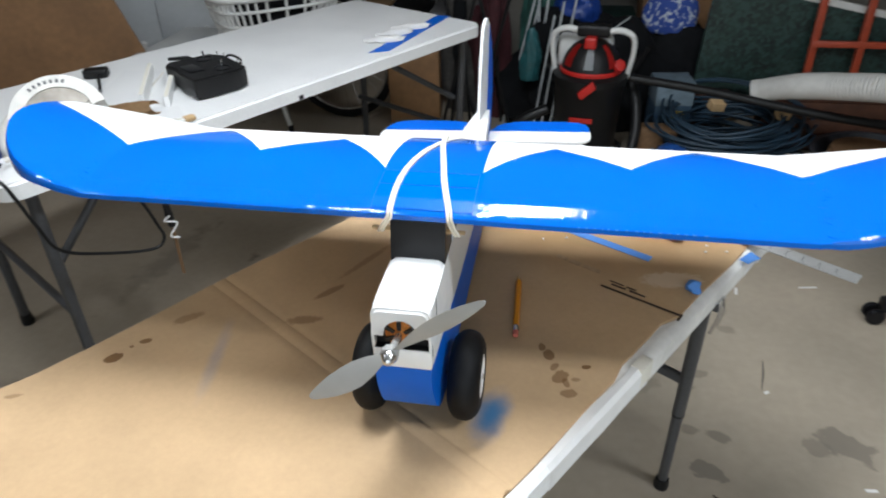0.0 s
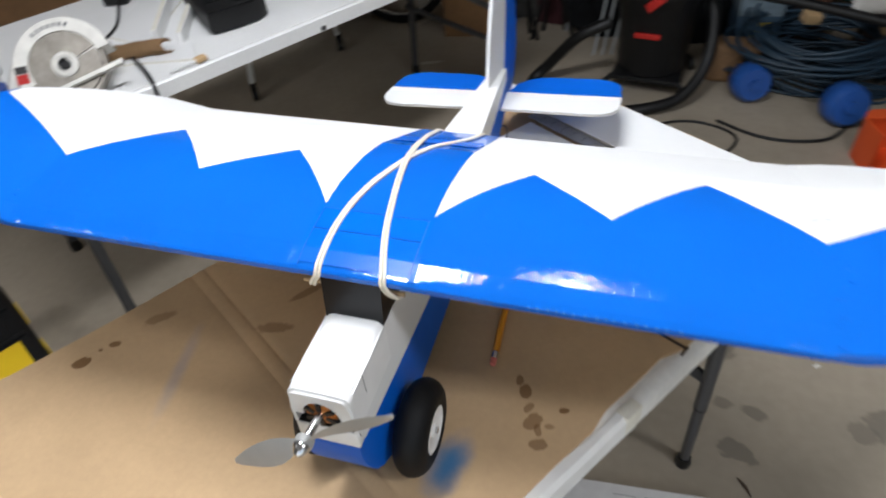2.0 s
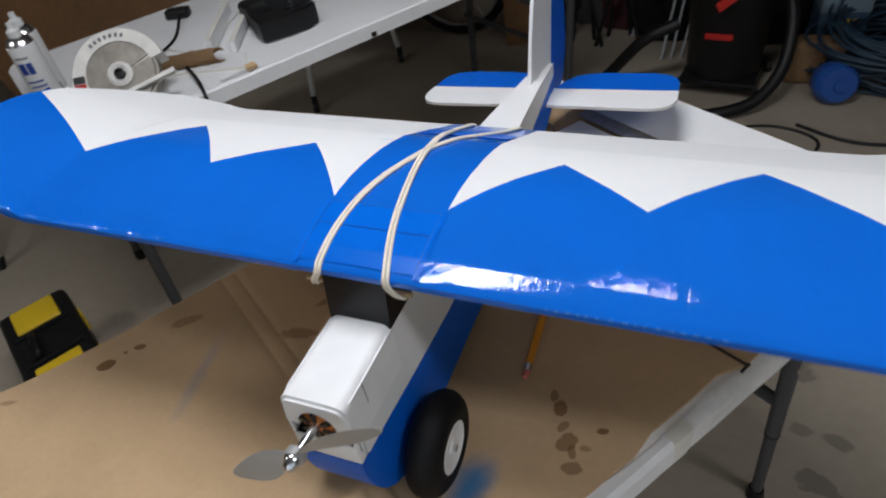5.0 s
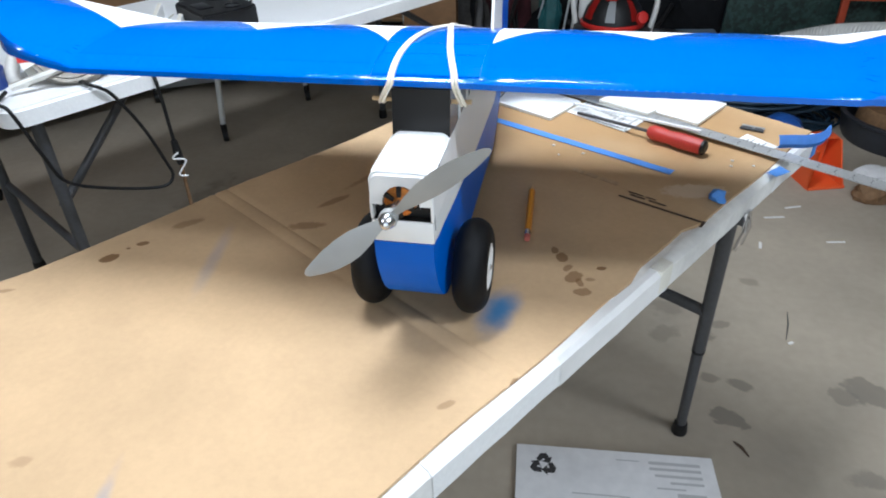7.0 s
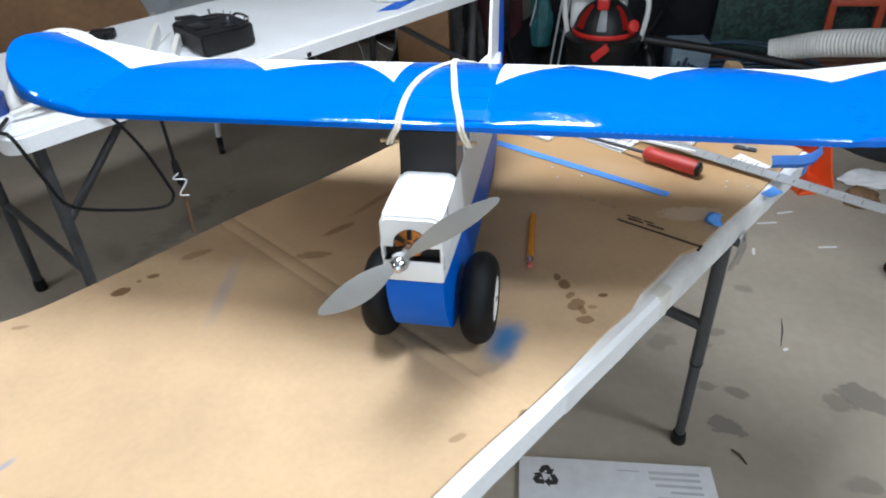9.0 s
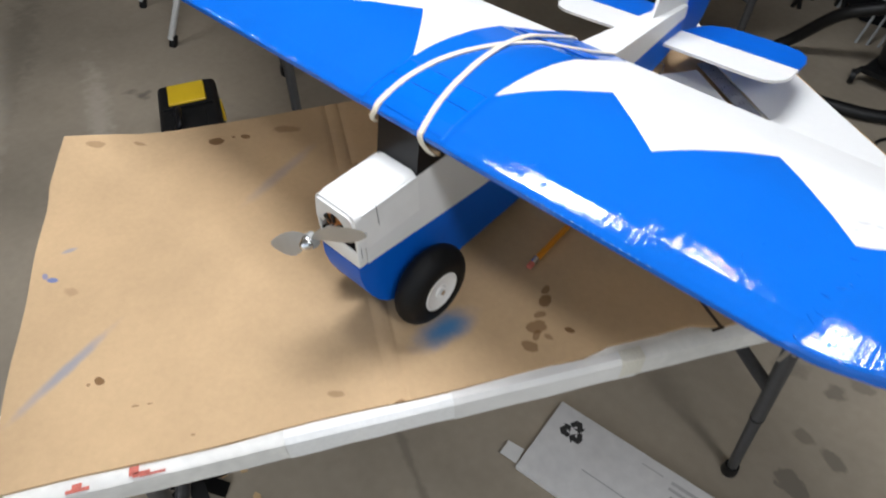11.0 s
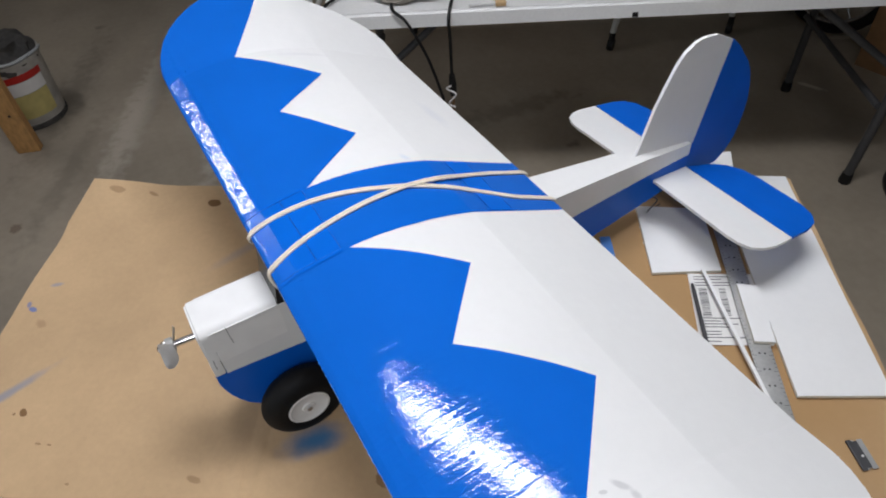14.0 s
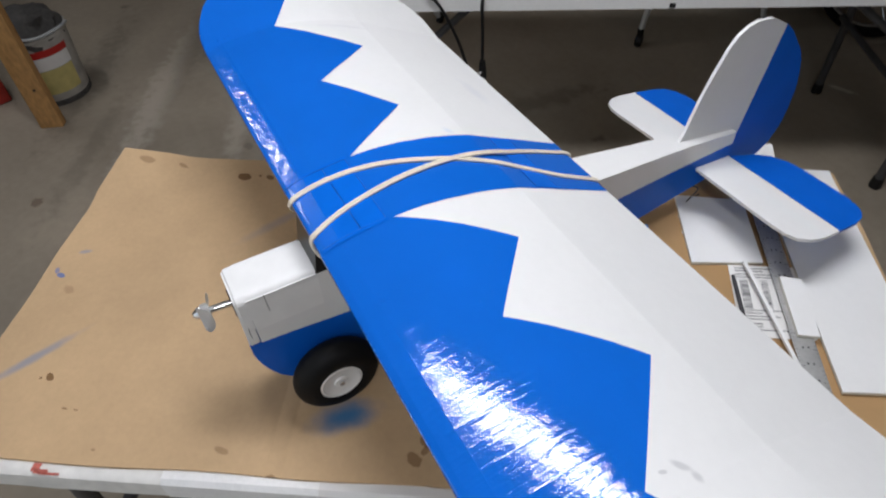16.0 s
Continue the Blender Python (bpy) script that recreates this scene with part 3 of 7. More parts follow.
def film(x_from, x_to, rear, lift=0.0008, step=0.006, front=None):
    """A sheet of film laid over the wing, from under its leading edge (or from front) back to rear(x)."""
    bm = B()
    n = max(2, round(abs(x_to - x_from) / step))
    xs = [x_from + (x_to - x_from) * i / n for i in range(n + 1)]
    grid = [(y - YS[0]) / (YS[-1] - YS[0]) for y in YS]
    rows = []
    for x in xs:
        le, te = wing_edges(x)
        end = min(rear(x), te - 0.0005)
        row = []
        if front is None:
            ys = [min(le + (te - le) * g, end) for g in grid]
            row = [bm.verts.new((x, le + 0.010, wing_low(x, le + 0.010) - lift)), bm.verts.new((x, le - lift, wing_low(x, le) - lift * 0.6))]
        else:
            ys = [front] + [min(max(y, front), end) for y in YS if y > front and y < end + 0.02] + [end]
            ys = ys[:14] + [end] * (14 - len(ys))
        row += [bm.verts.new((x, y - (lift if i == 0 and front is None else 0), wing_top(x, y) + lift)) for i, y in enumerate(ys)]
        rows.append(row)
    for a, b in zip(rows, rows[1:]):
        for j in range(len(a) - 1):
            try:
                f = bm.faces.new((a[j], a[j + 1], b[j + 1], b[j]))
            except ValueError:
                continue
            if f.calc_area() < 1e-9:
                bm.faces.remove(f)
    return bm


def zig(side):
    def rear(x):
        a = abs(x)
        pts = ZIG[side]
        for (p, yp), (q, yq) in zip(pts, pts[1:]):
            if a <= q:
                u = (a - p) / (q - p)
                bow = 0.0035 if yq > yp else 0.0
                return yp + (yq - yp) * u + bow * 4 * u * (1 - u)
        return 1.0
    return rear


for side in (1, -1):
    xs = [p[0] for p in ZIG[side]] + [0.5765]
    bm = B()
    for a, b in zip(xs, xs[1:]):
        piece = film(side * a, side * b, zig(side), step=0.005)
        me = bpy.data.meshes.new("tmp")
        piece.to_mesh(me)
        piece.free()
        bm.from_mesh(me)
        bpy.data.meshes.remove(me)
    bmesh.ops.remove_doubles(bm, verts=bm.verts, dist=0.0002)
    part("blue_covering", bm, "film_blue", wing, "glossy blue film with a zigzag border", True, 6)
part("centre_covering", film(-0.0578, 0.0578, lambda x: 0.9735, 0.0005), "film_blue", wing, "glossy blue film", True, 6)
for y0, y1 in ((0.604, 0.643), (0.6445, 0.672), (0.862, 0.894)):
    part("tape_strip", film(-0.0555, 0.0555, lambda x: y1, 0.0016, 0.012, y0), "film_tape", wing, "blue tape across the wing joint", True, 6)
for s in (-1, 1):
    part("joint_tape", film(s * 0.0555, s * 0.0605, lambda x: 0.674, 0.0019, 0.003, 0.5995), "film_tape", wing, "raised film edge at the wing joint", True, 30)

for y in (0.6435, 0.672, 0.862, 0.894):
    part("tape_edge", tube(B(), [(x, y, wing_top(x, y) + 0.0017) for x in (-0.0555, 0.0, 0.0555)], 0.00035, 6), "film_edge", wing, "dark edge of the tape", True)
for s in (-1, 1):
    part("tape_edge", tube(B(), [(s * 0.0555, y, wing_top(0.05, y) + 0.0019) for y in (0.60, 0.61, 0.6195, 0.632, 0.645, 0.672)], 0.00035, 6), "film_edge", wing, "dark edge of the tape", True)

# creases and nicks in the film where the tips fold up, and along the leading edge
rng = random.Random(8)
for s, spread in ((1, (0.602, 0.70)), (-1, (0.602, 0.66))):
    y = spread[0]
    bm = B()
    while y < spread[1]:
        x = s * (0.413 + rng.uniform(-0.006, 0.006) + (y - 0.6) * 0.05)
        ln, a = rng.uniform(0.004, 0.013), rng.uniform(-0.7, 0.7)
        p = [Vector((x + k * ln / 2 * math.cos(a), y + k * ln / 2 * math.sin(a), 0)) for k in (-1, -0.3, 0.4, 1)]
        tube(bm, [(q.x, q.y, wing_top(q.x, q.y) + 0.0009) for q in p], [0.0002, rng.uniform(0.0004, 0.0010), rng.uniform(0.0004, 0.0008), 0.0002], 6)
        y += rng.uniform(0.005, 0.018)
    part("film_creases", bm, "film_blue", wing, "raised wrinkles in the film at the fold", True, 60)
bm = B()
x = 0.165
while x < 0.29:
    ln = rng.uniform(0.0025, 0.005)
    box(bm, (x, 0.5960, 1.0118), (x + ln * 0.8, 0.5968, 1.0128), 0.0002)
    x += ln + rng.uniform(0.003, 0.007)
part("edge_nicks", bm, "film_nick", wing, "row of small pale nicks on the leading edge", True)
for x, y, ln in ((0.150, 0.625, 0.016), (0.345, 0.645, 0.012), (0.352, 0.668, 0.007), (0.40, 0.70, 0.006), (0.20, 0.70, 0.005), (0.30, 0.69, 0.008), (0.068, 0.62, 0.012)):
    a = rng.uniform(0.9, 2.0)
    p = [Vector((x + k * ln / 2 * math.cos(a), y + k * ln / 2 * math.sin(a), 0)) for k in (-1, 0, 1)]
    part("film_crease", tube(B(), [(q.x, q.y, wing_top(q.x, q.y) + 0.0006) for q in p], [0.0002, 0.0009, 0.0002], 6), "film_blue", wing, "small raised crease in the film", True, 60)

# fuselage: sections along y of half width, bottom, colour break, top
W = [(0.499, 0.0302), (0.52, 0.031), (0.95, 0.031), (1.10, 0.021), (1.277, 0.011)]
CXY = [(0.5, -0.004), (0.95, -0.004), (1.277, -0.009)]
ZB = [(0.4992, 0.868), (0.5015, 0.855), (0.505, 0.842), (0.511, 0.827), (0.520, 0.811), (0.533, 0.797), (0.550, 0.786), (0.575, 0.781), (0.62, 0.780), (0.80, 0.783), (1.08, 0.785), (1.23, 0.796), (1.277, 0.806)]
ZM = [(0.499, 0.884), (0.545, 0.881), (0.60, 0.875), (0.72, 0.864), (1.03, 0.856), (1.187, 0.852), (1.277, 0.848)]
ZT = [(0.50, 0.956), (0.72, 0.956), (0.94, 0.921), (0.9401, 0.9209), (1.176, 0.888), (1.277, 0.870)]


def hull(ys, low, high):
    bm = B()
    rows = []
    for y in ys:
        w, c = interp(y, W), interp(y, CXY)
        a, b = low(y), high(y)
        rows.append([bm.verts.new(p) for p in ((c - w, y, b), (c - w, y, a), (c + w, y, a), (c + w, y, b))])
    for p, q in zip(rows, rows[1:]):
        for j in range(4):
            bm.faces.new((p[j], p[(j + 1) % 4], q[(j + 1) % 4], q[j]))
    bm.faces.new(rows[0])
    bm.faces.new(rows[-1][::-1])
    return bm


fuselage = part("fuselage", hull([0.5126, 0.55, 0.60, 0.72, 0.80, 0.94, 1.03, 1.10, 1.176, 1.277], lambda y: interp(y, ZM), lambda y: interp(y, ZT)), "foam_white", plane, "white foam fuselage", True, 20)
part("lower_hull", hull([0.4992, 0.5015, 0.505, 0.511, 0.52, 0.533, 0.55, 0.575, 0.62, 0.70, 0.80, 0.94, 1.03, 1.08, 1.16, 1.23, 1.277], lambda y: interp(y, ZB), lambda y: interp(y, ZM)), "film_blue_matt", fuselage, "blue-covered lower fuselage", True, 25)
# cabin behind the windscreen, up to the wing
bm = B()
vs = [(0.72, 0.954), (0.945, 0.905), (0.945, 0.928), (0.72, 0.977)]
for s in (-1, 1):
    x0, x1 = sorted((CX + s * 0.031, CX + s * 0.0255))
    q = [[bm.verts.new((x, y, z)) for y, z in vs] for x in (x0, x1)]
    bm.faces.new(q[0]), bm.faces.new(q[1][::-1])
    for j in range(4):
        bm.faces.new((q[0][j], q[0][(j + 1) % 4], q[1][(j + 1) % 4], q[1][j]))
part("cabin_side", bm, "foam_white", fuselage, "", True)
bm = B()
vs = [(0.5925, 0.9555), (0.72, 0.9555), (0.72, 0.976), (0.6005, 1.0035)]
q = [[bm.verts.new((CX + s * 0.0305, y, z)) for y, z in vs] for s in (-1, 1)]
bm.faces.new(q[0]), bm.faces.new(q[1][::-1])
for j in range(4):
    bm.faces.new((q[0][j], q[0][(j + 1) % 4], q[1][(j + 1) % 4], q[1][j]))
part("windscreen", bm, "black_gloss", fuselage, "black windscreen block", True)
for s in (-1, 1):
    for y in (0.640, 0.690):
        part("window_post", box(B(), (CX + s * 0.0312 - 0.0012, y, 0.957), (CX + s * 0.0312 + 0.0012, y + 0.006, 1.004 - (y - 0.598) * 0.219)), "foam_white", fuselage, "", True)
# cowl
bm = B()
arc = [(0.0311 - 0.0105 + 0.0105 * math.cos(math.radians(t)), 0.9500 + 0.0105 * math.sin(math.radians(t))) for t in range(0, 91, 15)]
sect = [(0.0311, 0.906)] + arc
sect = [(CX + x, z) for x, z in sect] + [(CX - x, z) for x, z in sect[::-1]]
rows = []
for y, k in ((0.5125, 1.0), (0.56, 1.0), (0.5935, 1.0)):
    rows.append([bm.verts.new((x, y, z)) for x, z in sect])
for p, q in zip(rows, rows[1:]):
    for j in range(len(sect)):
        bm.faces.new((p[j], p[(j + 1) % len(sect)], q[(j + 1) % len(sect)], q[j]))
bm.faces.new(rows[0])
bm.faces.new(rows[-1][::-1])
part("hood", bm, "nose_white", fuselage, "smooth white hood", True)
bm = B()
arch = [(CX + 0.0185 * math.cos(math.radians(a)), 0.926 + 0.0215 * math.sin(math.radians(a))) for a in range(180, -1, -15)]
outline = [(CX - 0.0314, 0.9265), *arch, (CX + 0.0314, 0.9265)] + [(CX + x, z) for x, z in arc] + [(CX - x, z) for x, z in arc[::-1]]
slab(bm, outline, 0.0125, Matrix.Translation((0, 0.5125, 0)) @ pose(0, 0, 0, 90, 0, 0))
bmesh.ops.bevel(bm, geom=[e for e in bm.edges if all(abs(v.co.y - 0.5) < 1e-4 and v.co.z > 0.949 for v in e.verts)], offset=0.003, segments=3, affect="EDGES")
part("cowl_front", bm, "nose_white", fuselage, "white cowl with an arched motor opening", True)
part("chin", box(B(), (CX - 0.0312, 0.4995, 0.8842), (CX + 0.0312, 0.512, 0.909), 0.0025), "nose_white", fuselage, "", True)
for s in (-1, 1):
    x0, x1 = sorted((CX + s * 0.0314, CX + s * 0.0285))
    part("cheek", box(B(), (x0, 0.5005, 0.9095), (x1, 0.5124, 0.9264), 0.0005), "nose_white", fuselage, "", True)
part("motor_bay", box(B(), (CX - 0.0284, 0.5085, 0.9096), (CX + 0.0284, 0.5122, 0.95)), "black", fuselage, "dark motor bay", True)
part("bay_floor", box(B(), (CX - 0.0284, 0.5012, 0.9092), (CX + 0.0284, 0.5084, 0.9100)), "black", fuselage, "dark floor of the motor bay", True)

# cuts in the foam of the nose
for a, b in (((0.5325, 0.957), (0.5335, 0.929)), ((0.5052, 0.915), (0.5050, 0.898))):
    part("foam_cut", tube(B(), [(CX + 0.0313, a[0], a[1]), (CX + 0.0315, (a[0] + b[0]) / 2 - 0.0004, (a[1] + b[1]) / 2), (CX + 0.0313, b[0], b[1])], 0.00035, 6), "rag_grey", fuselage, "thin dark cut in the foam", True)

# motor, shaft and propeller
HUB = Vector((-0.008, 0.471, 0.930))
motor = part("motor", lathe(B(), [(0, 0), (0.007, 0.0), (0.0155, 0.002), (0.0165, 0.005), (0.0165, 0.016), (0, 0.016)], axis_matrix((HUB.x + 0.003, 0.4995, HUB.z), (0, 1, 0)), 28), "copper", plane, "copper-wound brushless motor", True)
bm = B()
for j in range(6):
    a = math.radians(60 * j)
    box(bm, (-0.0022, -0.0165, -0.001), (0.0022, -0.006, 0.003), 0.0, axis_matrix((HUB.x + 0.003, 0.4995, HUB.z), (0, 1, 0)) @ pose(0, 0, 0, 0, 0, 60 * j))
part("motor_spokes", bm, "black", motor, "", True)
part("prop_shaft", tube(B(), [HUB + Vector((0.003, 0.035, 0)), HUB + Vector((0, -0.006, 0))], 0.0042, 14), "aluminium", plane, "", True)
part("spinner", lathe(B(), [(0.0075, 0), (0.008, 0.004), (0.0070, 0.006), (0.0046, 0.011), (0.002, 0.0128), (0, 0.013)], axis_matrix(HUB + Vector((0, -0.002, 0)), (0, -1, 0)), 20), "aluminium", plane, "polished aluminium prop nut", True)


def blade(bm, turn):
    rows = []
    for r, chord, tw in ((0.006, 0.010, 42), (0.016, 0.013, 40), (0.03, 0.0205, 34), (0.048, 0.0265, 28), (0.066, 0.027, 23), (0.084, 0.0235, 19), (0.100, 0.017, 16), (0.115, 0.009, 14), (0.119, 0.0035, 13)):
        ring = []
        for k, (u, w) in enumerate(((-0.5, 0), (-0.25, 0.8), (0.1, 1), (0.5, 0), (0.1, -0.3), (-0.25, -0.25))):
            p = Vector((r, 0, 0)) + Matrix.Rotation(radians(tw), 3, "X") @ Vector((0, w * 0.0016, u * chord))
            p = Vector((p.x, p.y, p.z + 0.0018 * math.sin(r / 0.115 * 3.1)))
            ring.append(bm.verts.new(HUB + Matrix.Rotation(-radians(turn), 3, "Y") @ p))
        rows.append(ring)
    for a, b in zip(rows, rows[1:]):
        for j in range(6):
            bm.faces.new((a[j], a[(j + 1) % 6], b[(j + 1) % 6], b[j]))
    bm.faces.new(rows[0])
    bm.faces.new(rows[-1])


prop = thing_prop = part("propeller_hub", lathe(B(), [(0, 0), (0.0085, 0), (0.009, 0.003), (0.009, 0.008), (0, 0.008)], axis_matrix(HUB + Vector((0, 0.004, 0)), (0, -1, 0)), 20), "prop_grey", plane, "grey plastic propeller hub", True)
for turn in (39, 219):
    bm = B()
    blade(bm, turn)
    part("blade", bm, "prop_grey", prop, "", True, 60)

# wheels
WR, WW_ = 0.0548, 0.0195
tyre_prof = [(0.026, -0.9), (0.033, -1.0)] + [(WR - 0.021 + 0.021 * math.cos(math.radians(a)), math.sin(math.radians(a))) for a in range(-75, 76, 15)] + [(0.033, 1.0), (0.026, 0.9), (0.026, -0.9)]
for s, x in ((1, 0.0525), (-1, -0.0625)):
    wm = Matrix.Translation((x, 0.581, TOP + WR)) @ pose(0, 0, 0, 0, 90, 0)
    wheel = part("wheel", lathe(B(), [(r, w * WW_) for r, w in tyre_prof], wm, 48), "rubber", plane, "black foam tyre", True, 30)
    side_m = wm if s > 0 else wm @ pose(0, 0, 0, 180)
    part("wheel_disc", lathe(B(), [(0, -0.0165), (0.022, -0.0165), (0.0275, -0.0178), (0.0275, 0.0178), (0.0245, 0.0186), (0.0225, 0.0168), (0.009, 0.0160), (0.0075, 0.0178), (0, 0.0178)], side_m, 32), "hub_white", wheel, "white plastic wheel disc", True)
    part("axle_bolt", lathe(B(), [(0, 0.0175), (0.0038, 0.0175), (0.0038, 0.0205), (0, 0.0205)], side_m, 6), "aluminium", wheel, "", True)
part("axle", tube(B(), [(-0.075, 0.581, TOP + WR), (0.065, 0.581, TOP + WR)], 0.002, 8), "steel_grey", plane, "", True)

# dowels and rubber bands
for y, z, r in ((0.607, 0.9895, 0.0024), (0.958, 0.912, 0.0024)):
    part("dowel", tube(B(), [(CX - 0.053, y, z), (CX + 0.051, y, z)], r, 10), "dowel", plane, "short wooden dowel for the rubber bands", True)


def band(line, lift):
    x_front, x_rear = line[0][1], line[-1][1]
    xd = math.copysign(0.043, x_front) + CX
    pts = [(xd, 0.6100, 0.9860), (xd, 0.6035, 0.9875), ((xd + x_front) / 2, 0.5965, 1.000), (x_front, 0.5955, 1.0105)]
    for i in range(15):
        u = i / 14
        y = 0.603 + (0.972 - 0.603) * u
        x = interp(y, line)
        pts.append((x, y, wing_top(x, min(y, 0.973)) + 0.0022 + lift * max(0.0, 1 - abs(u - 0.62) / 0.25)))
    pts.append((x_rear, 0.978, 0.922))
    pts.append((x_rear, 0.958, 0.914))
    return pts


BAND_LINES = ([(0.597, -0.034), (0.635, -0.0345), (0.668, -0.033), (0.70, -0.027), (0.725, -0.021), (0.79, -0.006), (0.845, 0.0095), (0.915, 0.029), (0.972, 0.034)],
              [(0.597, 0.032), (0.625, 0.024), (0.65, 0.0175), (0.71, 0.0065), (0.755, -0.002), (0.80, -0.008), (0.845, -0.0125), (0.915, -0.027), (0.972, -0.031)])
for line, lift in zip(BAND_LINES, (0.0, 0.0028)):
    rb = None
    for off in (-0.0019, 0.0019):
        p = [(x + off, y, z) for x, y, z in band(line, lift)]
        ob = part("rubber_band" if rb is None else "strand", tube(B(), smooth_path(p, 4), 0.00175, 8), "rubber_band", plane if rb is None else rb, "tan rubber band holding the wing" if rb is None else "", True, 60)
        rb = rb or ob

# tail
FX = -0.008
FIN = [(1.160, 0.885), (1.168, 0.898), (1.185, 0.962), (1.198, 0.996), (1.211, 1.025), (1.222, 1.041), (1.238, 1.051), (1.254, 1.0545), (1.282, 1.051), (1.316, 1.033), (1.303, 0.95), (1.289, 0.862), (1.20, 0.868)]
RUD = [(1.3175, 1.0325), (1.336, 1.017), (1.352, 0.998), (1.368, 0.980), (1.380, 0.960), (1.390, 0.933), (1.397, 0.903), (1.398, 0.865), (1.393, 0.832), (1.380, 0.806), (1.361, 0.790), (1.34, 0.790), (1.316, 0.800), (1.283, 0.812), (1.290, 0.862), (1.3045, 0.95)]


def side_plate(outline, x, thick):
    return slab(B(), outline, thick, Matrix(((0, 0, 1, x - thick / 2), (1, 0, 0, 0), (0, 1, 0, 0), (0, 0, 0, 1))))


fin = part("fin", side_plate(FIN, FX, 0.005), "foam_white", plane, "white foam fin", True, 20)
part("rudder", side_plate(RUD, FX, 0.0048), "film_blue_matt", fin, "blue rudder", True, 20)
STAB_M = Matrix(((1, 0, 0, -0.008), (0, 1, 0, 1.200), (0.0347, -0.1482, 1, 0.8295), (0, 0, 0, 1)))


def mirrored(pts):
    return pts + [(-x, y) for x, y in pts[::-1] if x]


stab = part("stabiliser", slab(B(), mirrored([(0.010, 0.0), (0.165, -0.004), (0.186, -0.002), (0.202, 0.006), (0.212, 0.022), (0.216, 0.042), (0.215, 0.0775), (0.010, 0.0775)]), 0.005, STAB_M), "foam_white", plane, "white foam tailplane", True, 20)
for s in (1, -1):
    el = [(0.012, 0.079), (0.2145, 0.079), (0.213, 0.118), (0.207, 0.140), (0.192, 0.155), (0.168, 0.162), (0.09, 0.162), (0.062, 0.158), (0.038, 0.144), (0.022, 0.120)]
    part("elevator", slab(B(), [(s * x, y) for x, y in el], 0.0048, STAB_M), "film_blue_matt", stab, "blue elevator", True, 20)
part("tail_wire", tube(B(), smooth_path([(0.0, 1.20, 0.795), (0.012, 1.215, 0.79), (0.02, 1.19, 0.785), (0.0, 1.215, 0.7535), (-0.004, 1.245, 0.752)], 5), 0.0012, 8), "steel_grey", plane, "bent wire tail skid", True)

# ---- cardboard sheet on the table: creased, its corner curling up ----
CREASE = [(0.402, 0), (0.412, 0.0004), (0.4155, -0.0010), (0.4175, -0.0010), (0.421, 0.0002), (0.428, 0.0005), (0.435, 0.0002), (0.4385, -0.0010), (0.4405, -0.0010), (0.444, 0.0004), (0.454, 0)]


def sheet_z(u, v):
    z = 0.7495 + interp(u, CREASE)
    d = math.hypot(u - 0.0, v - 0.585)
    z += 0.034 * max(0.0, 1 - d / 0.14) ** 1.5
    z += 0.0009 * math.sin(u * 9 + 1.3) * math.sin(v * 8)
    return z


bm = B()
us = sorted([i * TL / 34 for i in range(35)] + [c[0] for c in CREASE])
vs = [i / 26 for i in range(27)]
top_rows, low_rows = [], []
for u in us:
    v0 = 0.002 + 0.0016 * math.sin(u * 23) + interp(u, [(0.655, 0), (0.66, 0.009), (0.83, 0.012), (0.835, -0.002)])
    v1 = 0.592 + 0.002 * math.sin(u * 17) - 0.012 * max(0.0, 1 - u / 0.06)
    rt, rl = [], []
    for k in vs:
        v = v0 + (v1 - v0) * k
        uu = u - 0.018 * max(0.0, 1 - u / 0.3) * (1 - 1.3 * max(0.0, k - 0.85) / 0.15) + (0.0015 * math.sin(v * 31) if u in (us[0], us[-1]) else 0)
        # the far end reaches past the table, more so away from the corner
        uu += 0.018 * max(0.0, (u - 1.1) / (TL - 1.1)) * min(1.0, max(0.0, v - 0.02) / 0.15)
        z = sheet_z(uu, v)
        rt.append(bm.verts.new((uu, v, z)))
        rl.append(bm.verts.new((uu, v, z - 0.0048)))
    top_rows.append(rt)
    low_rows.append(rl)
for rows in (top_rows, low_rows):
    for a, b in zip(rows, rows[1:]):
        for j in range(26):
            bm.faces.new((a[j], a[j + 1], b[j + 1], b[j]))
for i in range(len(us) - 1):
    for j in (0, 26):
        bm.faces.new((top_rows[i][j], top_rows[i + 1][j], low_rows[i + 1][j], low_rows[i][j]))
for i in (0, len(us) - 1):
    for j in range(26):
        bm.faces.new((top_rows[i][j], top_rows[i][j + 1], low_rows[i][j + 1], low_rows[i][j]))
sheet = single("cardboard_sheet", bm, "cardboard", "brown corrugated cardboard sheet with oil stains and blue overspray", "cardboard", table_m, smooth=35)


def flat(name, outline, z, thick, material, label, category, group="", parent=None):
    """A thin flat thing lying level, outline in world x, y."""
    bm = slab(B(), outline, thick, Matrix.Translation((0, 0, z)))
    if parent is not None:
        return part(name, bm, material, parent, label, True)
    c = Vector((sum(p[0] for p in outline) / len(outline), sum(p[1] for p in outline) / len(outline), z))
    bmesh.ops.translate(bm, vec=-c, verts=bm.verts)
    return single(name, bm, material, label, category, Matrix.Translation(c), group)


def strip(a, b, w):
    """Outline of a straight strip from a to b."""
    d = Vector((b[0] - a[0], b[1] - a[1])).normalized() * w / 2
    n = Vector((-d.y, d.x))
    return [(a[0] + n.x, a[1] + n.y), (a[0] - n.x, a[1] - n.y), (b[0] - n.x, b[1] - n.y), (b[0] + n.x, b[1] + n.y)]


